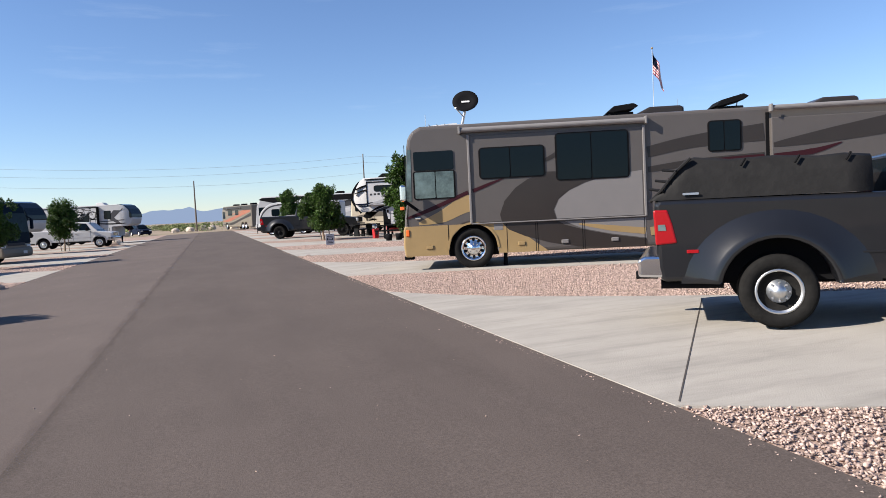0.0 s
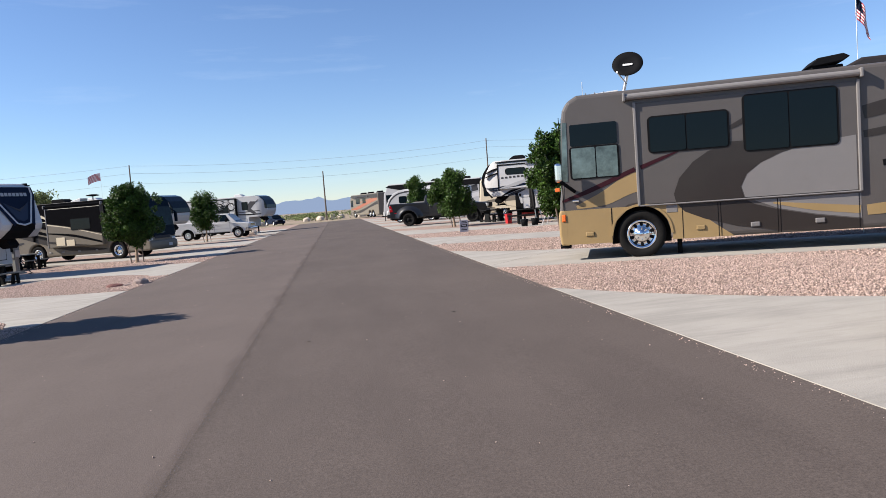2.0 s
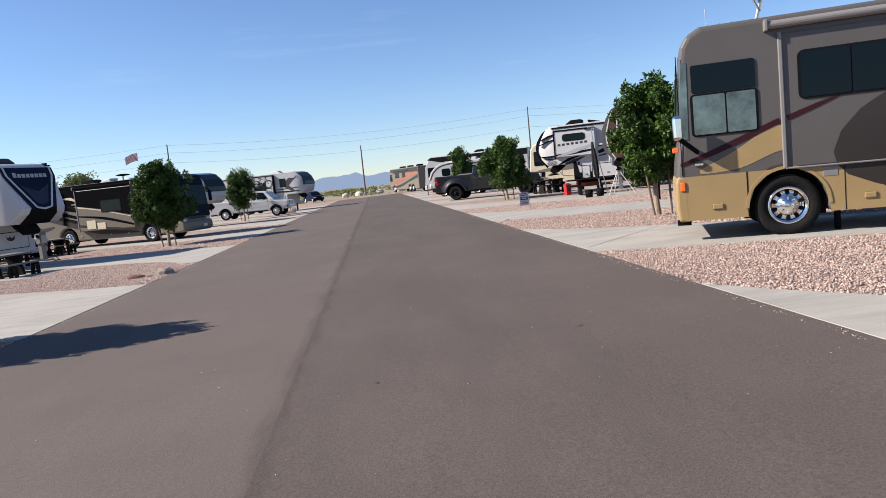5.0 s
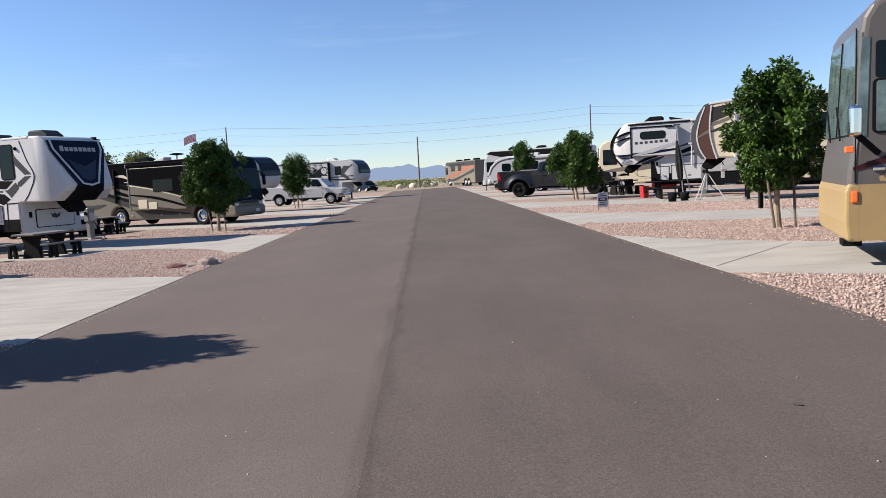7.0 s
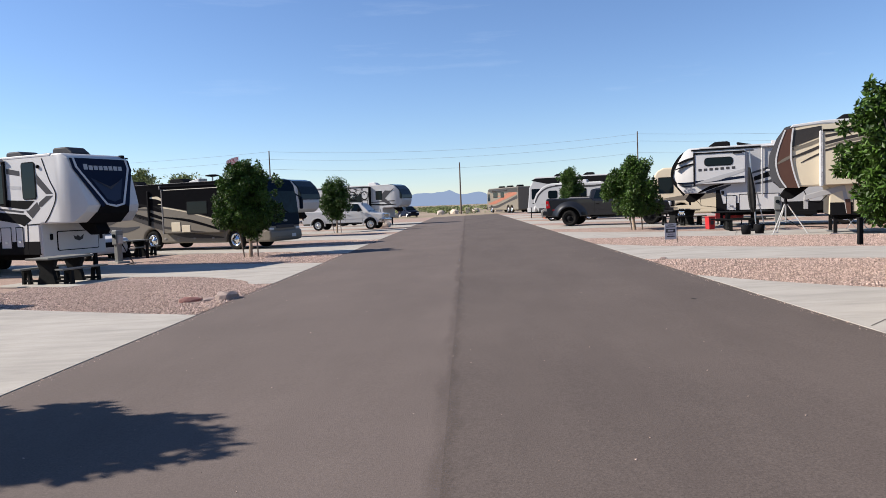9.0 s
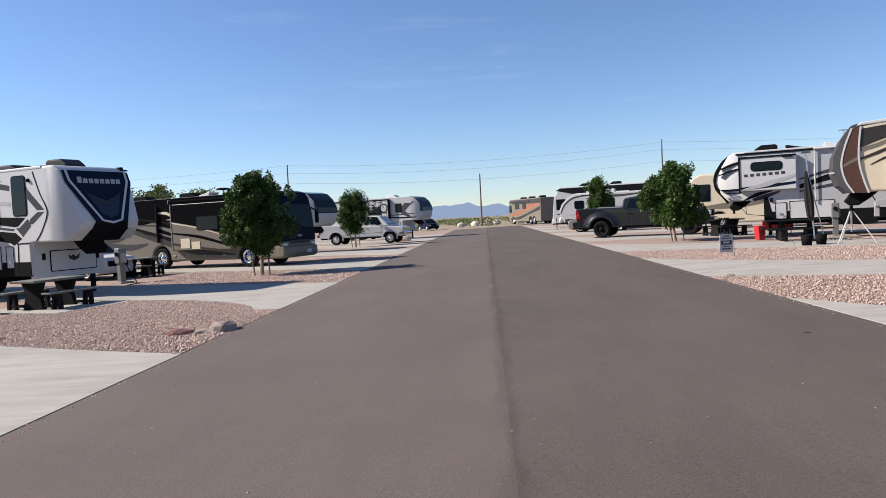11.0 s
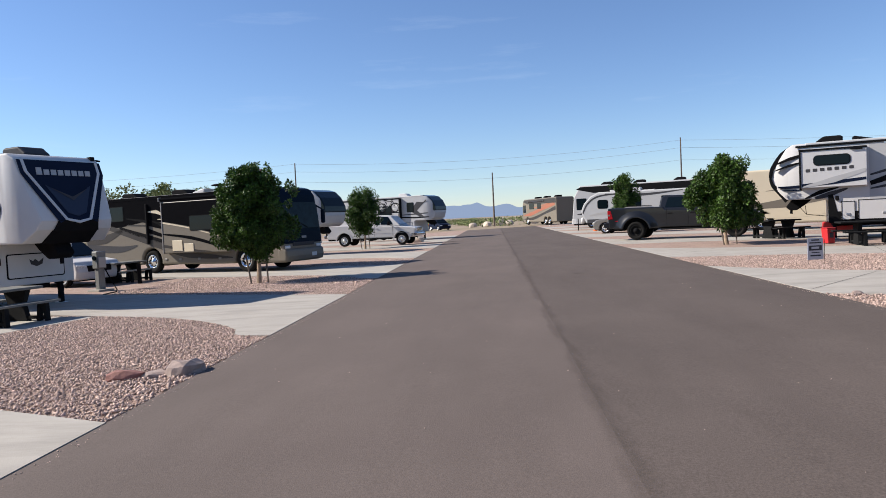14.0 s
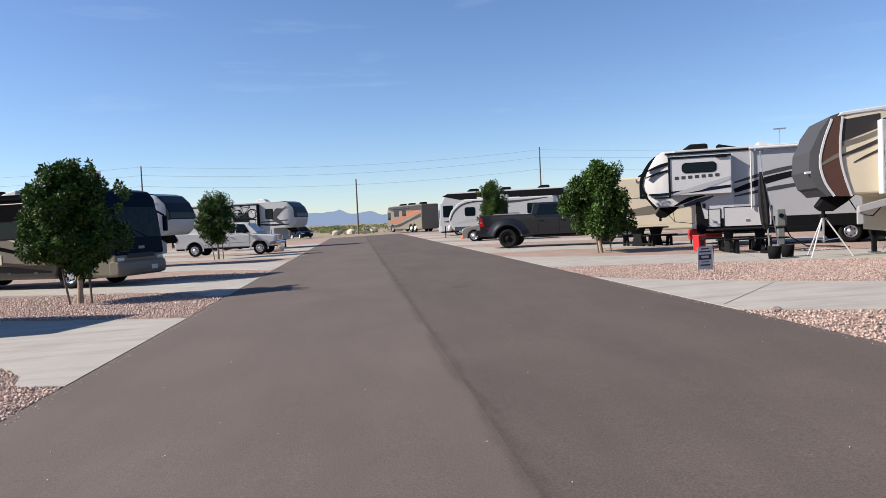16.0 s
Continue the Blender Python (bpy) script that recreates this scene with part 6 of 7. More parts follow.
def tree(x, y, h, w, seed, label, z_low=0.85, leaves=6500, stakes=True, lean=0.0, leaf=0.15, foliage=None):
    rng = np.random.default_rng(seed)
    t = thing("tree", place(x, y), label, "tree", "young street trees")
    blobs = []
    zc = (h + z_low) / 2
    hh = (h - z_low) / 2
    lob = [(rng.uniform(0, 6.28), rng.uniform(-0.7, 0.9), rng.uniform(0.75, 1.15)) for _ in range(7)]
    for i in range(60):
        a = rng.random() * 2 * math.pi
        u = rng.uniform(-0.95, 0.96)
        prof = (1 - abs(u) ** 3.0) ** 0.5 * (1.0 - 0.16 * u)
        k = 0.9
        for la, lu, lk in lob:
            k = max(k, 1.12 * lk * (math.cos(a - la) > 0.6) * (abs(u - lu) < 0.3))
        rr = w / 2 * prof * k * (0.25 + 0.65 * rng.random() ** 0.6)
        blobs.append((rr * math.cos(a) + lean * u, rr * math.sin(a), zc + u * hh * 0.88, rng.uniform(0.14, 0.32) * w / 2.4, rng.uniform(0.9, 1.7)))
    for i in range(16):
        a = rng.random() * 2 * math.pi
        q = rng.random()
        blobs.append((0.42 * w * math.cos(a) * q, 0.42 * w * math.sin(a) * q, h - rng.uniform(-0.08, 0.3) - 0.35 * q * q, rng.uniform(0.06, 0.13), 2.2))
    for i in range(14):
        a = rng.random() * 2 * math.pi
        blobs.append((0.52 * w * math.cos(a), 0.52 * w * math.sin(a), zc + rng.uniform(-0.7, 0.7) * hh, rng.uniform(0.07, 0.14), 1.2))
    core = [(b[0] * 0.6, b[1] * 0.6, zc + (b[2] - zc) * 0.8, b[3], b[4]) for b in blobs[:60]]
    me = leaf_cloud(blobs, int(leaves * 1.9), leaf, rng)
    inner = leaf_cloud(core, int(leaves * 0.5), leaf * 2.0, rng)
    bm = bmesh.new()
    bm.from_mesh(me)
    bm.from_mesh(inner)
    bm.to_mesh(me)
    bm.free()
    bpy.data.meshes.remove(inner)
    me.materials.append(foliage or M_LEAF)
    crown = new("crown", me)
    crown.parent = t
    # one pale trunk that forks into limbs, between two leaning stakes
    top = Vector((rng.uniform(-0.06, 0.06), rng.uniform(-0.06, 0.06), z_low + 0.15))
    mid = top * 0.5 + Vector((rng.uniform(-0.04, 0.04), rng.uniform(-0.03, 0.03), 0.0))
    bm = rod(Vector((0.02, 0, -0.03)), mid, 0.085, 10, 0.066)
    bm = rod(mid, top, 0.066, 10, 0.058, bm)
    trunk = part("trunk", bm, M_BARK, t)
    for i in range(4):
        a = i * 1.6 + rng.random()
        p2 = Vector((0.38 * w / 2 * math.cos(a), 0.38 * w / 2 * math.sin(a), zc + 0.2))
        bm = rod(top - Vector((0, 0, 0.04)), p2, 0.045, 8, 0.02)
        for k in range(3):
            b = a + rng.uniform(-1.2, 1.2)
            q = top.lerp(p2, 0.3 + 0.3 * k)
            bm = rod(q, q + Vector((0.4 * math.cos(b), 0.4 * math.sin(b), 0.5)), 0.022, 6, 0.008, bm)
        part("limb", bm, M_BARK, trunk)
    if stakes:
        for dx, dy, tx in ((-0.16, -0.22, -0.42), (0.36, -0.1, 0.30)):
            part("stake", rod((dx, dy, -0.02), (tx, dy, 1.75), 0.03, 8), M_POLE, t, "timber tree stake")
    return t


def shrub(x, y, r, h, seed, label="low dry desert shrub on bare ground", mat_=None, n=260):
    rng = np.random.default_rng(seed)
    blobs = [(rng.uniform(-r, r) * 0.7, rng.uniform(-r, r) * 0.7, h * rng.uniform(0.25, 0.75), r * rng.uniform(0.3, 0.5), h / r * 0.8) for _ in range(8)]
    me = leaf_cloud(blobs, n, 0.11 * max(1, r), rng, 0)
    me.materials.append(mat_ or M_SCRUB)
    t = thing("shrub", place(x, y), label, "shrub", "desert shrubs")
    c = new("foliage", me)
    c.parent = t
    bm = None
    for i in range(4):
        a = i * 1.6
        bm = rod((0, 0, -0.03), (0.3 * r * math.cos(a), 0.3 * r * math.sin(a), h * 0.5), 0.02, 5, 0.008, bm)
    part("stem", bm, M_BARK, t)
    return t


def rock(x, y, sx, sy, sz, seed, m, label, rz=0):
    rng = np.random.default_rng(seed)
    bm = bmesh.new()
    bmesh.ops.create_icosphere(bm, subdivisions=2, radius=1)
    for v in bm.verts:
        d = v.co.normalized()
        k = 1 + 0.28 * noise.noise(d * 1.7 + Vector((seed * 3.1, 0, 0))) + 0.12 * noise.noise(d * 4 + Vector((seed, 5, 0)))
        q = Vector((round(d.x * 2.2) / 2.2, round(d.y * 2.2) / 2.2, round(d.z * 2.2) / 2.2))
        v.co = d.lerp(q, 0.7) * k
        v.co = Vector((v.co.x * sx, v.co.y * sy, max(v.co.z * sz + sz * 0.45, -0.03)))
    ob = part("rock", bm, m)
    ob.matrix_world = place(x, y, rz, -0.02)
    return tagged(ob, label, "rock", "landscape rocks")


# ---- site furniture ----
def picnic_table(x, y, rz, label, m, top_m, L=1.7):
    t = thing("picnic_table", place(x, y, rz, 0.012), label, "picnic table", "picnic tables")
    part("tabletop", box(-L / 2, L / 2, -0.42, 0.42, 0.72, 0.78, 0.015), top_m, t)
    for s in (1, -1):
        part("bench", box(-L / 2, L / 2, *sorted((s * 0.62, s * 0.92)), 0.42, 0.47, 0.012), top_m, t)
    for x0 in (-0.5, 0.5):
        part("pedestal_leg", prism_x([(-0.34, 0.0), (-0.22, 0.4), (-0.36, 0.72), (0.36, 0.72), (0.22, 0.4), (0.34, 0.0)], x0 - 0.06, x0 + 0.06), m, t)
        for s in (1, -1):
            part("bench_leg", prism_x(sorted_poly([(s * 0.60, 0.0), (s * 0.66, 0.42), (s * 0.9, 0.42), (s * 0.92, 0.0), (s * 0.84, 0.0), (s * 0.82, 0.34), (s * 0.72, 0.34), (s * 0.7, 0.0)]), x0 - 0.05, x0 + 0.05), m, t)
        part("beam", box(x0 - 0.04, x0 + 0.04, -0.85, 0.85, 0.06, 0.13, 0.01), m, t)
    return t


def prism_x(poly, x0, x1):
    bm = prism(poly, x0, x1)
    for v in bm.verts:
        v.co = Vector((v.co.y, v.co.x, v.co.z))
    return finish(bm)


def pedestal(x, y, rz=-22.5):
    t = thing("utility_pedestal", place(x, y, rz), "grey metal power pedestal beside the pad", "utility pedestal", "utility pedestals")
    part("post", box(-0.1, 0.1, -0.12, 0.12, -0.02, 1.0, 0.015), M_PEDESTAL, t)
    hd = part("meter_box", box(-0.14, 0.14, -0.17, 0.17, 0.75, 1.35, 0.03), M_PEDESTAL, t)
    part("cover", box(0.14, 0.165, -0.14, 0.14, 0.8, 1.15, 0.01), M_GREY, hd)
    part("meter", cyl((0.0, -0.18, 1.12), (0, 1, 0), 0.08, 0.05, 16), M_GLASS, hd)
    part("base", box(-0.3, 0.3, -0.3, 0.3, -0.05, 0.05, 0.01), M_CONCRETE, t)
    pts = [Vector((0.1, 0.1, 0.8)), Vector((0.35, 0.15, 0.35)), Vector((0.8, 0.0, 0.04)), Vector((1.4, -0.5, 0.03)), Vector((1.8, -1.3, 0.03))]
    part("cable", tube(pts, 0.02, 6), M_BLACK, t)
    return t


def bollard(x, y, h=0.7):
    t = thing("water_post", place(x, y), "short black post standing in the gravel", "post", "black posts")
    part("post", box(-0.06, 0.06, -0.06, 0.06, -0.02, h, 0.015), M_BLACK, t)
    part("cap", box(-0.075, 0.075, -0.075, 0.075, h, h + 0.04, 0.012), M_BLACK, t)
    return t


def yard_sign(x, y, rz):
    t = thing("yard_sign", place(x, y, rz), "small white printed sign on wire stake in gravel", "sign")
    bd = part("board", box(-0.2, 0.2, -0.006, 0.006, 0.12, 0.64, 0.003), M_SIGN, t)
    for z0, z1, w, m in ((0.575, 0.605, 0.1, M_PEWTER), (0.51, 0.54, 0.15, M_PEWTER), (0.34, 0.46, 0.16, M_PEWTER), (0.28, 0.30, 0.1, M_PEWTER), (0.2, 0.235, 0.13, M_PEWTER)):
        part("print", box(-w, w, -0.009, -0.006, z0, z1), m, bd)
    part("print", box(-0.1, 0.09, -0.012, -0.009, 0.38, 0.43), M_SIGN, bd)
    for s in (-0.17, 0.23):
        part("wire", rod((s, 0, -0.05), (s, 0, 0.6), 0.006, 6), M_BLACK, t)
    return t


def tripod(x, y, h=1.16):
    t = thing("tripod_stand", place(x, y, 10), "white tripod stabiliser stand under the trailer king pin", "tripod stand")
    for i in range(3):
        a = radians(200 + 120 * i)
        lg = part("leg", rod((0.05 * math.cos(a), 0.05 * math.sin(a), h - 0.08), (0.72 * math.cos(a), 0.72 * math.sin(a), 0.0), 0.02, 8), M_WHITE, t)
        part("foot", cyl((0.72 * math.cos(a), 0.72 * math.sin(a), 0.012), (0, 0, 1), 0.06, 0.024, 12), M_ALU, lg)
        part("brace", rod((0.4 * math.cos(a), 0.4 * math.sin(a), 0.52), (0, 0, 0.45), 0.012, 6), M_ALU, t)
    part("screw", rod((0, 0, 0.4), (0, 0, h), 0.03, 10), M_ALU, t)
    part("head", cyl((0, 0, h - 0.03), (0, 0, 1), 0.09, 0.08, 14), M_BLACK, t)
    return t


def umbrella(x, y):
    t = thing("patio_umbrella", place(x, y), "tall closed dark patio umbrella on slanted white pole", "umbrella")
    part("base", cyl((0, 0, 0.04), (0, 0, 1), 0.28, 0.08, 20), M_BLACK, t)
    part("pole", rod((0, 0, 0.05), (-0.25, 0, 3.25), 0.025, 8), M_ALU, t)
    part("strut", rod((0.35, 0, 0.1), (-0.12, 0, 2.2), 0.022, 8), M_WHITE, t)
    bm = bmesh.new()
    rings = []
    for z, r in ((0.75, 0.04), (0.95, 0.1), (1.5, 0.12), (2.1, 0.08), (2.55, 0.03)):
        rings.append([bm.verts.new((-0.05 - 0.08 * z + r * (1 + 0.3 * (i % 2)) * math.cos(2 * math.pi * i / 12), r * (1 + 0.3 * (i % 2)) * math.sin(2 * math.pi * i / 12), z)) for i in range(12)])
    for a, c in zip(rings, rings[1:]):
        for i in range(12):
            bm.faces.new((a[i], a[(i + 1) % 12], c[(i + 1) % 12], c[i]))
    bm.faces.new(rings[0][::-1])
    bm.faces.new(rings[-1])
    part("canopy", finish(bm), M_VINYL, t, "folded black canopy")
    part("tip", box(-0.42, -0.08, -0.03, 0.03, 3.2, 3.27, 0.01), M_ALU, t)
    return t


def bicycle(m, label, paint):
    t = thing("bicycle", m, label, "bicycle", "bicycles on the roof rack")
    for x in (-0.52, 0.52):
        w = part("wheel", torus((x, 0, 0.34), 0.32, 0.028), M_RUBBER, t)
        bm = None
        for i in range(8):
            a = math.pi * i / 4
            bm = rod((x, 0, 0.34), (x + 0.3 * math.cos(a), 0, 0.34 + 0.3 * math.sin(a)), 0.004, 4, bm=bm)
        part("spoke", bm, M_ALU, w)
    pts = {"b": (-0.08, 0.30), "r": (-0.52, 0.34), "s": (-0.2, 0.78), "h": (0.34, 0.82), "f": (0.52, 0.34)}
    for a, c in (("b", "r"), ("b", "s"), ("s", "h"), ("b", "h"), ("h", "f"), ("r", "s")):
        part("tube", rod((pts[a][0], 0, pts[a][1]), (pts[c][0], 0, pts[c][1]), 0.018, 8), paint, t)
    part("saddle", box(-0.34, -0.1, -0.06, 0.06, 0.86, 0.91, 0.02), M_BLACK, t)
    part("seat_post", rod((-0.2, 0, 0.76), (-0.22, 0, 0.88), 0.014), M_BLACK, t)
    part("handlebar", rod((0.34, -0.3, 0.95), (0.34, 0.3, 0.95), 0.014), M_BLACK, t)
    part("stem", rod((0.34, 0, 0.8), (0.34, 0, 0.95), 0.016), M_BLACK, t)
    return t


def torus(c, R, r, seg=28, k=8):
    bm = bmesh.new()
    rings = []
    for i in range(seg):
        a = 2 * math.pi * i / seg
        rings.append([bm.verts.new((c[0] + (R + r * math.cos(2 * math.pi * j / k)) * math.cos(a), c[1] + r * math.sin(2 * math.pi * j / k), c[2] + (R + r * math.cos(2 * math.pi * j / k)) * math.sin(a))) for j in range(k)])
    for i in range(seg):
        for j in range(k):
            bm.faces.new((rings[i][j], rings[i][(j + 1) % k], rings[(i + 1) % seg][(j + 1) % k], rings[(i + 1) % seg][j]))
    return finish(bm)


def flag(m, label, w=1.0, h=0.6, hang=False, pole=6.0):
    """A striped flag with a dark canton on a thin pole."""
    t = thing("flag", m, label, "flag", "flags on poles")
    part("pole", rod((0, 0, -0.02), (0, 0, pole), 0.014, 8, 0.01), M_ALU, t)
    part("finial", lathe([(0.005, -0.03), (0.03, -0.015), (0.035, 0.0), (0.03, 0.015), (0.005, 0.03)], (0, 0, pole + 0.03), (0, 0, 1), 12), M_TAN, t)

    def cloth(u, v):
        if hang:
            x = 0.02 + 0.26 * u * w * (1 + 0.4 * v)
            return Vector((x, 0.05 * math.sin(7 * u + 2 * v), pole - 0.05 - v * h - 0.55 * u * w))
        return Vector((0.02 + u * w * 0.9, 0.08 * math.sin(6 * u + v), pole - 0.05 - v * h - 0.3 * u * u * w))
    n = 13
    fl = None
    for i in range(n):
        bm = bmesh.new()
        rows = []
        for k in range(11):
            u = k / 10
            rows.append([bm.verts.new(cloth(u, i / n)), bm.verts.new(cloth(u, (i + 1) / n))])
        for a, c in zip(rows, rows[1:]):
            bm.faces.new((a[0], a[1], c[1], c[0]))
        ob = part("stripe", bm, M_FLAGRED if i % 2 == 0 else M_FLAGWHITE, t if fl is None else t)
        fl = fl or ob
    bm = bmesh.new()
    rows = []
    for k in range(6):
        u = 0.42 * k / 5
        rows.append([bm.verts.new(cloth(u, 0) + Vector((0, -0.012, 0))), bm.verts.new(cloth(u, 7 / 13) + Vector((0, -0.012, 0)))])
    for a, c in zip(rows, rows[1:]):
        bm.faces.new((a[0], a[1], c[1], c[0]))
    part("canton", bm, M_NAVY, t)
    return t


def utility_pole(x, y, h, label, arms=True, lean=0.0):
    t = thing("utility_pole", pose(x, y, ground_z(x) - 0.15, 0, lean, 0), label, "utility pole", "power poles")
    part("pole", rod((0, 0, 0), (0, 0, h), 0.17, 12, 0.1), M_POLE, t)
    if arms:
        part("crossarm", box(-1.1, 1.1, -0.06, 0.06, h - 0.75, h - 0.6), M_POLE, t)
        for dx in (-1.0, 0.0, 1.0):
            part("insulator", rod((dx, 0, h - 0.6), (dx, 0, h - 0.4), 0.05, 8), M_GREY, t)
    return t


def traffic_cone(x, y):
    t = thing("traffic_cone", place(x, y), "small orange plastic traffic cone", "traffic cone")
    part("base", box(-0.17, 0.17, -0.17, 0.17, 0.012, 0.04, 0.01), M_AMBER, t)
    part("cone", cyl((0, 0, 0.3), (0, 0, 1), 0.13, 0.52, 16, 0.03), M_AMBER, t)
    return t


# ---- placing the vehicles ----
A = 22.5
WEST, EAST = -A, 180 - A
tan_motorhome(place(*face(6.28, 16.52, EAST, -1.62 * 1.025, 1.27 * 1.025), EAST) @ Matrix.Scale(1.025, 4))
x, y = face(5.86, 6.08, -37, -5.2, -1.16)
pickup(place(x, y, -37, 0.012), M_CHARCOAL, "dark grey dually pickup with black vinyl bed cover", M_ALU, True, True, True)
toy_hauler(place(*face(-14.65, 33.75, WEST, -1.98, 0), WEST))
sand_motorhome(place(*face(-12.64, 44.32, WEST, -2.0, -1.25), WEST))
white_fifth_wheel(place(*face(10.15, 44.0, EAST, -1.6, 1.49), EAST))
brown_fifth_wheel(place(*face(10.4, 36.2, EAST, -0.75, 0), EAST))
x, y = face(-9.0, 67.2, -10, -1.0, -0.97)
pickup(place(x, y, -10, 0.012) @ Matrix.Scale(1.08, 4), M_WHITE, "white crew cab pickup carrying bicycles on a roof rack", M_ALU, False, False, True, False, True)
c10, s10 = math.cos(radians(-10)), math.sin(radians(-10))
for k, (lx, ly, pm) in enumerate(((-2.2, -0.35, M_BLACK), (-2.5, 0.3, M_GREY))):
    bx, by = x + c10 * lx - s10 * ly, y + s10 * lx + c10 * ly
    bicycle(pose(bx, by, ground_z(bx) + 2.5, 0, 0, -10), "black mountain bike upright on the pickup roof rack" if k == 0 else "grey mountain bike upright on the pickup roof rack", pm)
rack = thing("roof_rack", pose(x + c10 * -2.35, y + s10 * -2.35, ground_z(x - 2.35) + 2.09, 0, 0, -10), "black bicycle rack across the pickup roof", "roof rack")
for lx in (-0.45, 0.55):
    part("crossbar", box(lx - 0.03, lx + 0.03, -0.75, 0.75, 0.34, 0.38, 0.01), M_BLACK, rack)
    for ly in (-0.66, 0.66):
        part("foot", rod((lx, ly, 0.0), (lx, ly, 0.36), 0.02), M_BLACK, rack)
for ly in (-0.35, 0.3):
    part("tray", box(-0.8, 0.9, ly - 0.05, ly + 0.05, 0.38, 0.41, 0.01), M_BLACK, rack)
x, y = face(4.72, 51.3, WEST, -5.2 * 1.09, -1.16 * 1.09)
pickup(place(x, y, WEST, 0.012) @ Matrix.Scale(1.09, 4), M_CHARCOAL, "dark grey crew cab dually pickup with black wheels", M_BLACK, True, False, False, True)
grey_fifth_wheel(place(-11.6, 57.0, WEST), "white and black fifth-wheel trailer with curved dark front window")
grey_fifth_wheel(place(-6.9, 78.0, WEST), "light grey fifth-wheel trailer with bulging dark front window")
plain_motorhome(place(11.6, 58.4, EAST), "cream coloured motorhome with thin brown side stripes", M_CREAM, M_SAND, M_CREAM)
travel_trailer(place(5.3, 75.0, EAST))
car(place(4.85, 65.6, EAST), M_PEWTERCAR, "compact grey-beige crossover parked on the concrete pad", "car", 4.6, 1.85, 1.75)
plain_motorhome(place(5.6, 83.5, EAST), "tall grey motorhome with black upper body band", M_LIGHTGREY, M_PEWTER, M_WHITE, M_BLACK, H=3.95)
plain_motorhome(place(3.5, 127.0, 110) @ Matrix.Scale(1.08, 4), "tan motorhome with rust orange and black graphics", M_SAND, M_RUST, M_BROWN, M_BROWN, H=3.6)
car(place(-9.9, 126.0, -62), M_NAVY, "dark blue sport utility vehicle facing the lane", "car", 4.6, 1.9, 1.8, "sport_utility_vehicle")
car(place(-17.2, 41.3, WEST), M_WHITE, "white sport utility vehicle parked beside the motorhome", "car", 4.6, 1.9, 1.75, "sport_utility_vehicle")

plain_motorhome(place(-15.3, 23.6, WEST), "sand coloured motorhome parked on the neighbouring pad", M_SAND, M_BROWN, M_SAND)

# ---- trees and shrubs ----
YT = "young bushy citrus-like tree with timber stakes in gravel"
tree(6.8, 23.3, 3.42, 1.95, 11, YT, 0.9, 14000, leaf=0.105)
tree(6.75, 44.0, 3.36, 2.5, 12, YT, 0.6, 11000, leaf=0.115)
tree(7.3, 68.0, 4.0, 2.0, 13, YT, 1.0, 6000, leaf=0.12)
tree(-10.08, 38.35, 3.75, 2.55, 14, YT, 0.95, 18000, leaf=0.105)
tree(-11.2, 63.6, 4.1, 2.5, 15, YT, 1.0, 7000, leaf=0.12)
tree(-9.0, 15.45, 3.6, 2.0, 16, YT, 0.95, 7000)

for wx, wy, wh, ww, seed in ((-53.0, 120.0, 9.3, 6.5, 31), (-46.5, 121.0, 8.2, 8.0, 32)):
    tree(wx, wy, wh, ww, seed, "pale feathery desert tree far behind the motorhomes", 2.0, 2600, False, leaf=0.4, foliage=M_SCRUB)

# ---- furniture and clutter ----
pad([(-12.15, 28.85), (-11.35, 30.95), (-14.35, 32.2), (-15.15, 30.05)], "patio_slab")
picnic_table(-13.3, 30.5, 75, "dark concrete picnic table with pale worn top", M_DARKCONC, M_TABLETOP)
picnic_table(-17.0, 42.6, 75, "dark concrete picnic table beside the motorhome", M_DARKCONC, M_TABLETOP)
picnic_table(9.9, 47.0, 20, "black picnic table standing near the pickup", M_DARKCONC, M_DARKCONC)
picnic_table(10.2, 39.9, -12, "long black picnic table in front of the trailer", M_DARKCONC, M_DARKCONC, 2.2)
pedestal(-15.75, 38.8)
pedestal(-15.6, 28.3)
pedestal(12.2, 41.0)
bollard(-15.78, 41.5)
bollard(-14.9, 29.6)
bollard(9.5, 29.7)
yard_sign(5.4, 33.3, 8)
tripod(10.4, 36.2)
umbrella(10.35, 38.7)
rock(-6.16, 24.2, 0.27, 0.17, 0.13, 3, M_ROCK, "angular reddish-grey boulder at the road edge", 50)
rock(-6.5, 24.12, 0.22, 0.12, 0.05, 4, M_ROCK, "flat pale stone lying in the gravel", 20)
rock(-6.86, 24.02, 0.24, 0.12, 0.085, 5, M_ROCKRED, "low dark red stone lying in the gravel", 10)
rock(3.63, 27.8, 0.1, 0.07, 0.055, 6, M_ROCK, "small reddish stone at the gravel tip")
rock(-8.5, 72.0, 0.6, 0.5, 0.4, 7, M_ROCKPALE, "pale boulder at the end of the strip")
for i, (bx, by) in enumerate(((4.5, 137), (8, 141), (-6, 140), (-3.5, 143), (13, 139), (-14, 133), (0.5, 145))):
    rock(bx, by, 0.9, 0.7, 0.6, 20 + i, M_ROCKPALE, "pale boulder beyond the end of the lane", i * 40)
traffic_cone(5.6, 71.5)
traffic_cone(6.3, 71.0)
t = thing("folding_table", place(12.0, 46.0, EAST), "folding table draped with a glossy red cloth", "table")
part("tablecloth", box(-0.65, 0.65, -0.35, 0.35, 0.22, 0.64, 0.04), M_RED, t)
for dx in (-0.55, 0.55):
    for dy in (-0.26, 0.26):
        part("leg", rod((dx, dy, 0), (dx, dy, 0.6), 0.02), M_BLACK, t)
t = thing("storage_bin", place(9.55, 41.7, 10), "upright red plastic bin on the gravel", "bin")
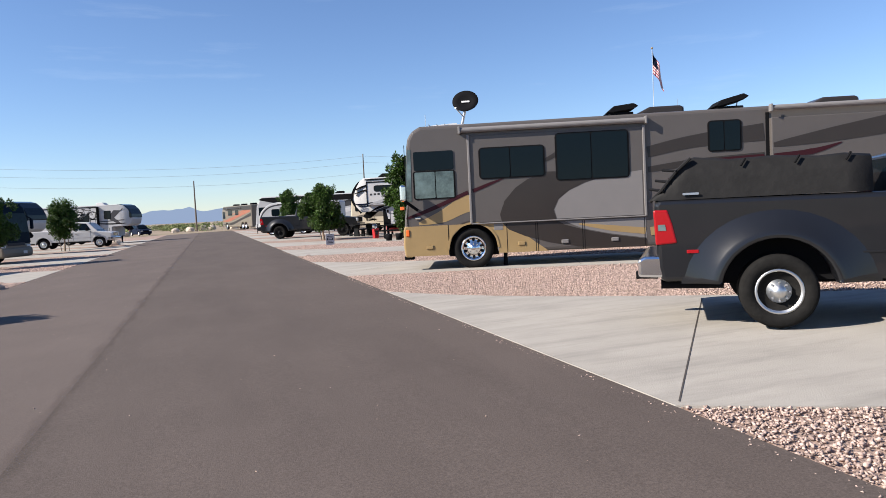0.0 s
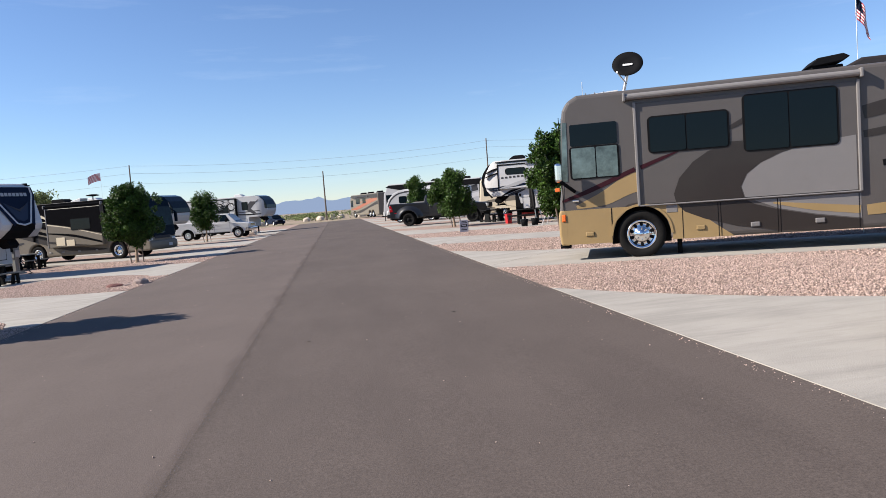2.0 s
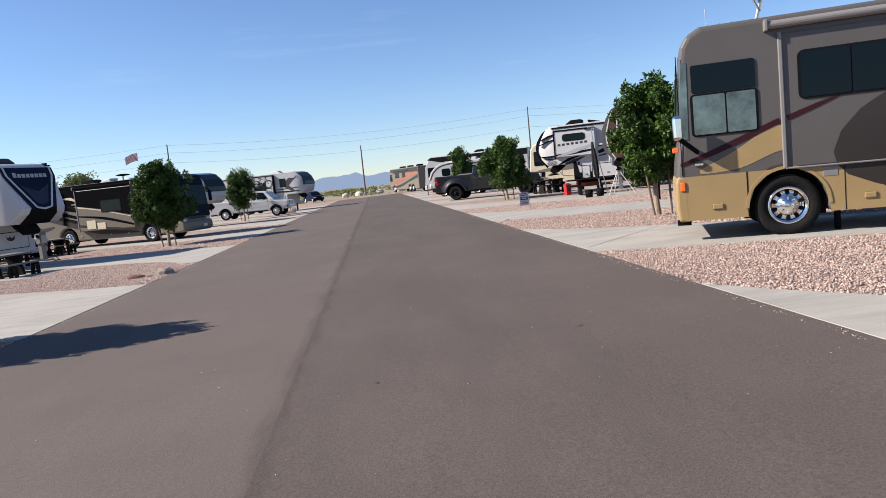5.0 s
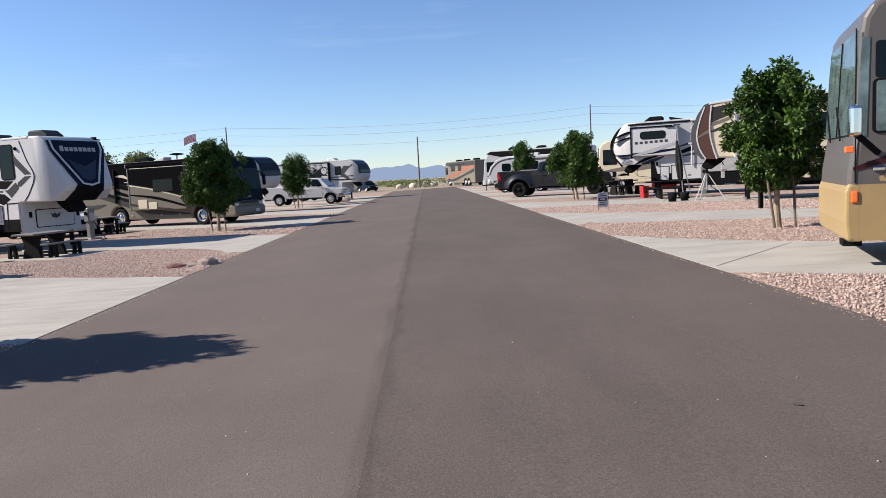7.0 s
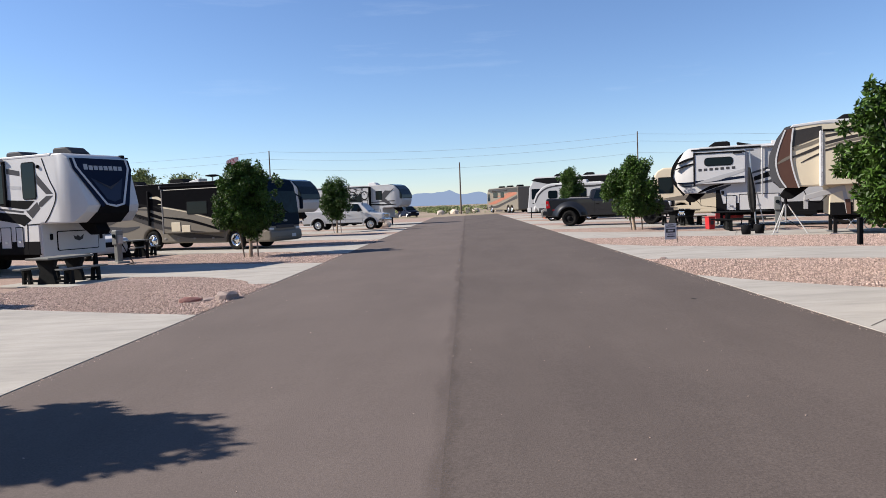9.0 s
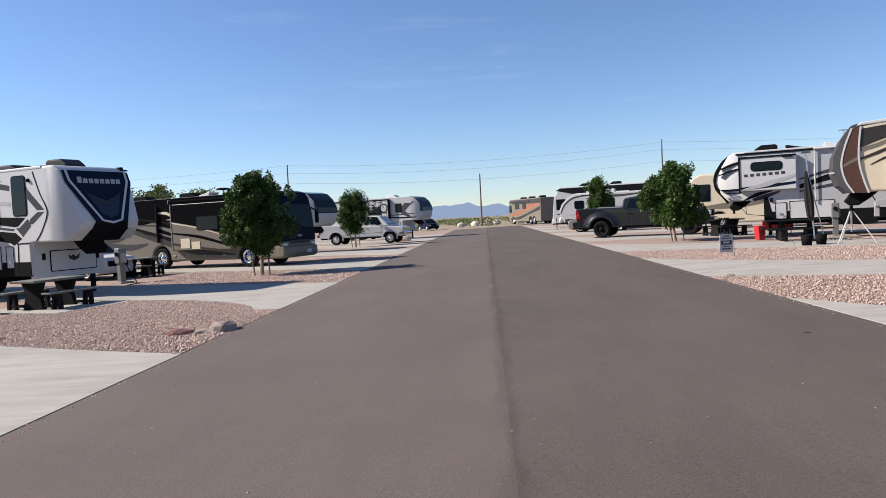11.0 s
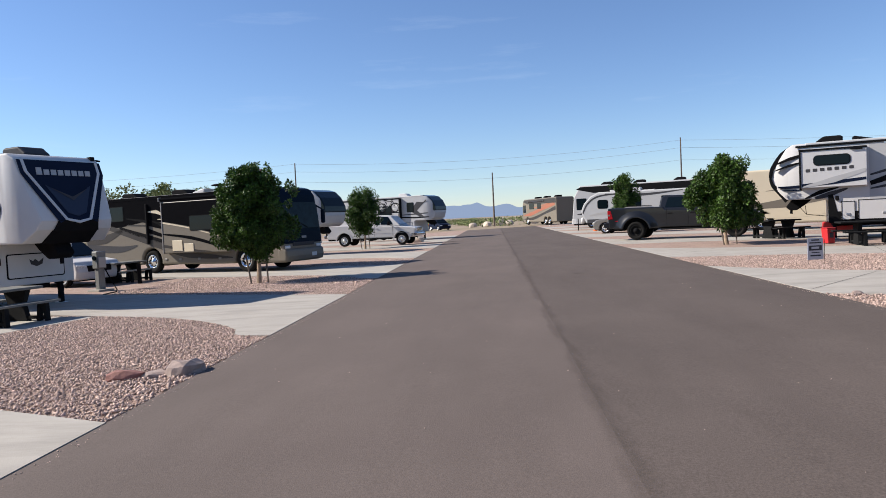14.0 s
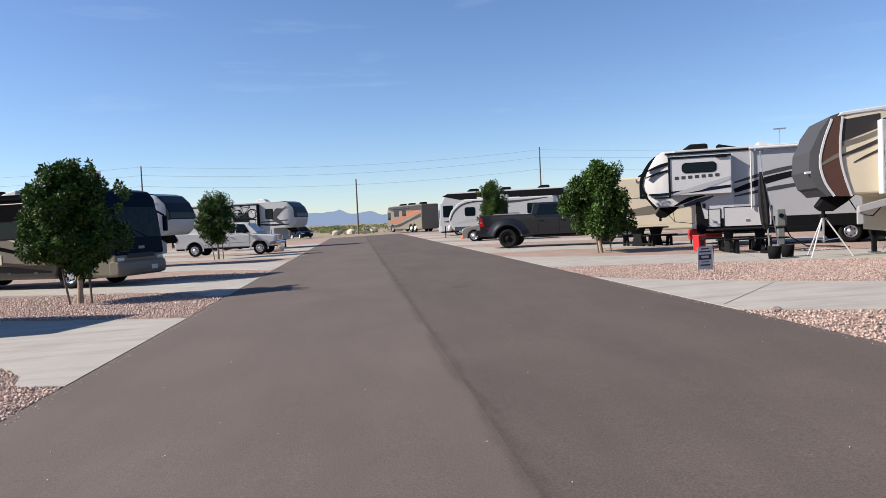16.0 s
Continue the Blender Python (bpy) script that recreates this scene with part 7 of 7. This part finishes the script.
part("body", prism([(-0.13, 0.0), (-0.16, 0.52), (0.16, 0.52), (0.13, 0.0)], -0.17, 0.17, 0.02), M_RED, t)
part("lid", box(-0.175, 0.175, -0.185, 0.185, 0.52, 0.56, 0.02), M_RED, t)
part("print", box(-0.07, 0.07, -0.186, -0.17, 0.2, 0.38), M_PEWTER, t)
for bx, by in ((9.05, 36.4), (9.7, 36.8)):
    t = thing("bucket", place(bx, by), "black plastic bucket standing by the tripod", "bucket", "black buckets")
    part("body", lathe([(0.15, 0.0), (0.19, 0.36), (0.175, 0.36), (0.14, 0.02)], (0, 0, 0.0), (0, 0, 1), 20), M_BLACK, t, smooth=True)
    part("handle", rod((-0.19, 0, 0.35), (0.19, 0, 0.35), 0.008), M_ALU, t)
t = thing("camp_chair", place(13.6, 37.4, 200), "blue folding camp chair under the awning", "chair")
part("seat", box(-0.28, 0.28, -0.26, 0.26, 0.42, 0.46, 0.015), M_BLUEFABRIC, t)
part("backrest", prism([(-0.3, 0.46), (-0.42, 0.95), (-0.38, 0.95), (-0.25, 0.46)], -0.26, 0.26), M_BLUEFABRIC, t)
for dx in (-0.26, 0.26):
    for dy in (-0.25, 0.25):
        part("leg", rod((dx, dy, 0), (-dx * 0.8, dy, 0.46), 0.012), M_ALU, t)

flag(place(12.5, 17.6, 0, 0), "striped flag hanging on a thin metal pole", 1.0, 0.62, True, 5.85)
flag(place(-30.9, 102.0, 200), "striped flag blowing from a thin pole", 1.7, 1.0, False, 9.2)

# ---- power line ----
utility_pole(-2.2, 140, 9.5, "plain weathered timber pole beyond the lane", False, 0)
utility_pole(30.3, 140, 13.7, "tall weathered timber power pole", False, 0)
utility_pole(-37.4, 140, 13.2, "tall weathered timber power pole", False, 0)
wires = thing("power_line", pose(0, 140.0, 0), "thin sagging power cables across the sky", "power cable")
for z0, z1 in ((12.6, 13.2), (11.2, 11.9), (9.4, 9.8)):
    for xa, xb, za, zb in ((-120, -37.4, z0 + 0.2, z0), (-37.4, 30.3, z0, z1), (30.3, 130, z1, z1 + 0.3)):
        pts = []
        for i in range(13):
            u = i / 12
            pts.append(Vector((xa + (xb - xa) * u, 0, za + (zb - za) * u - 1.3 * 4 * u * (1 - u))))
        part("cable", tube(pts, 0.016, 4), M_WIRE, wires)
t = thing("utility_box", place(-1.0, 139.0), "pale utility box at the foot of the pole", "utility box")
part("body", box(-0.45, 0.45, -0.4, 0.4, -0.1, 1.0, 0.04), M_CREAM, t)
part("door", box(-0.4, 0.4, -0.425, -0.4, 0.0, 0.9, 0.01), M_CREAM, t)

# ---- distance: scrub belt, far trees, mountains ----
rng = np.random.default_rng(5)
blobs = []
for i in range(900):
    yy = rng.uniform(128, 330)
    xx = rng.uniform(-0.55, 0.55) * yy
    if yy < 137 and -14 < xx < 14:
        continue
    h = rng.uniform(0.5, 1.5)
    blobs.append((xx, yy, h * 0.45 - 0.1, rng.uniform(0.6, 1.6), 0.55))
me = leaf_cloud(blobs, 42000, 0.5, rng, 0)
me.materials.append(M_SCRUB)
tagged(new("desert_scrub", me), "yellow-green desert scrub beyond the lane", "scrub", kind="stuff")
for i, (bx, by, r, h) in enumerate(((-41, 85, 3.3, 7.3), (-37.0, 87, 2.4, 6.0), (-50, 88, 3.4, 6.6), (-44.5, 90, 2.8, 6.4))):
    shrub(bx, by, r, h, 40 + i, "grey-green desert tree behind the parked trailers", M_DESERTTREE, 2600)
bm = bmesh.new()
N = 420
prev = None
for i in range(N + 1):
    a = radians(-60 + 110 * i / N)
    u = i / N
    h = 26 + 22 * noise.noise(Vector((u * 9, 0, 0))) + 12 * noise.noise(Vector((u * 31, 3, 0))) + 9 * noise.noise(Vector((u * 75, 7, 0))) + 5 * noise.noise(Vector((u * 160, 2, 0)))
    h += 16 * (1 - 2 * abs(noise.noise(Vector((u * 45, 11, 0))))) + 7 * (1 - 2 * abs(noise.noise(Vector((u * 120, 5, 0)))))
    h += 24 * math.exp(-((math.degrees(a) + 3.0) / 2.6) ** 2) + 22 * math.exp(-((math.degrees(a) + 0.2) / 1.6) ** 2) + 30 * math.exp(-((math.degrees(a) + 7.5) / 2.2) ** 2)
    R = 3600
    row = [bm.verts.new((R * math.sin(a), R * math.cos(a), -10)), bm.verts.new((R * math.sin(a), R * math.cos(a), max(8, h))), bm.verts.new(((R + 400) * math.sin(a), (R + 400) * math.cos(a), -10))]
    if prev:
        bm.faces.new((prev[0], prev[1], row[1], row[0]))
        bm.faces.new((prev[1], prev[2], row[2], row[1]))
    prev = row
# ridge glows in haze blue, takes no sunlight
tagged(part("backdrop", finish(bm), M_HILL_HAZE), "distant desert mountain range glowing in painted blue haze", "mountains", kind="structure")

# ---- loose gravel ----
def inside(px, py, poly):
    hit = np.zeros(len(px), bool)
    for (x0, y0), (x1, y1) in zip(poly, poly[1:] + poly[:1]):
        c = ((y0 > py) != (y1 > py)) & (px < (x1 - x0) * (py - y0) / (y1 - y0 + 1e-12) + x0)
        hit ^= c
    return hit


def stones(name, x0, x1, y0, y1, n, size, seed):
    rng = np.random.default_rng(seed)
    px, py = rng.uniform(x0, x1, n), rng.uniform(y0, y1, n)
    keep = np.ones(n, bool)
    for poly in PADS:
        keep &= ~inside(px, py, poly)
    px, py = px[keep], py[keep]
    n = len(px)
    base = np.array([(1, 0, 0), (0, 1, 0), (-1, 0, 0), (0, -1, 0), (0, 0, 1), (0, 0, -1)], float)
    tri = np.array([(0, 1, 4), (1, 2, 4), (2, 3, 4), (3, 0, 4), (1, 0, 5), (2, 1, 5), (3, 2, 5), (0, 3, 5)])
    s = size * rng.uniform(0.55, 1.35, (n, 1, 1))
    v = base[None] * s * rng.uniform(0.6, 1.2, (n, 6, 1)) * np.array((1, 1, 0.7)) + rng.normal(0, 0.25, (n, 6, 3)) * s
    a = rng.uniform(0, 6.28, n)
    ca, sa = np.cos(a)[:, None], np.sin(a)[:, None]
    vx, vy = v[:, :, 0] * ca - v[:, :, 1] * sa, v[:, :, 0] * sa + v[:, :, 1] * ca
    gz = 0.02 * np.clip(px, -14, 6) - 0.02 - 0.008
    V = np.stack((vx + px[:, None], vy + py[:, None], v[:, :, 2] + gz[:, None] + rng.uniform(0, 0.012, n)[:, None]), -1).reshape(-1, 3)
    F = (tri[None] + 6 * np.arange(n)[:, None, None]).reshape(-1, 3)
    me = bpy.data.meshes.new(name)
    me.vertices.add(len(V))
    me.vertices.foreach_set("co", V.ravel())
    me.loops.add(len(F) * 3)
    me.loops.foreach_set("vertex_index", F.ravel().astype(np.int32))
    me.polygons.add(len(F))
    me.polygons.foreach_set("loop_start", np.arange(0, len(F) * 3, 3, dtype=np.int32))
    me.update()
    me.validate()
    me.materials.append(M_STONE)
    return tagged(new(name, me), "loose pinkish crushed gravel stones between pads", "gravel", kind="stuff")


stones("gravel_stones", RR + 0.02, 9.0, 0.5, 19.5, 125000, 0.0165, 1)
stones("gravel_stones", RR + 0.02, 13.0, 19.5, 40, 95000, 0.02, 2)
stones("gravel_stones", 9.0, 16.0, 2, 19.5, 30000, 0.025, 3)
stones("gravel_stones", -13.5, RL - 0.02, 15, 34, 120000, 0.02, 4)
stones("gravel_stones", -14.5, RL - 0.02, 34, 48, 48000, 0.026, 5)

# ---- small marks on the lane ----
for tx, ty, lx, ly in ((-0.06, 34.84, 0.22, 0.05), (1.35, 12.2, 0.03, 0.03), (-0.7, 11.2, 0.02, 0.025), (2.2, 21.0, 0.04, 0.03)):
    bm = bmesh.new()
    bm.faces.new([bm.verts.new((tx + lx * (1 + 0.3 * math.sin(5 * k)) * math.cos(k * 0.628), ty + ly * (1 + 0.3 * math.cos(7 * k)) * math.sin(k * 0.628), ground_z(tx) + 0.006)) for k in range(10)])
    tagged(part("tar_spot", finish(bm), M_TAR), "small dark tar spot on the asphalt", "tar spot", kind="structure")
PADS.clear()
lane = stones("lane_stones", RL + 0.3, RR - 0.2, 3, 34, 420, 0.008, 9)
lane["label"] = "few tiny loose stones scattered on the asphalt"
edge_e = stones("edge_stones", RR - 0.14, RR + 0.05, 2, 34, 1500, 0.009, 10)
edge_w = stones("edge_stones", RL - 0.05, RL + 0.16, 12, 36, 1500, 0.009, 11)
for ob in (edge_e, edge_w):
    ob["label"] = "scattered gravel crumbs along the asphalt edge"
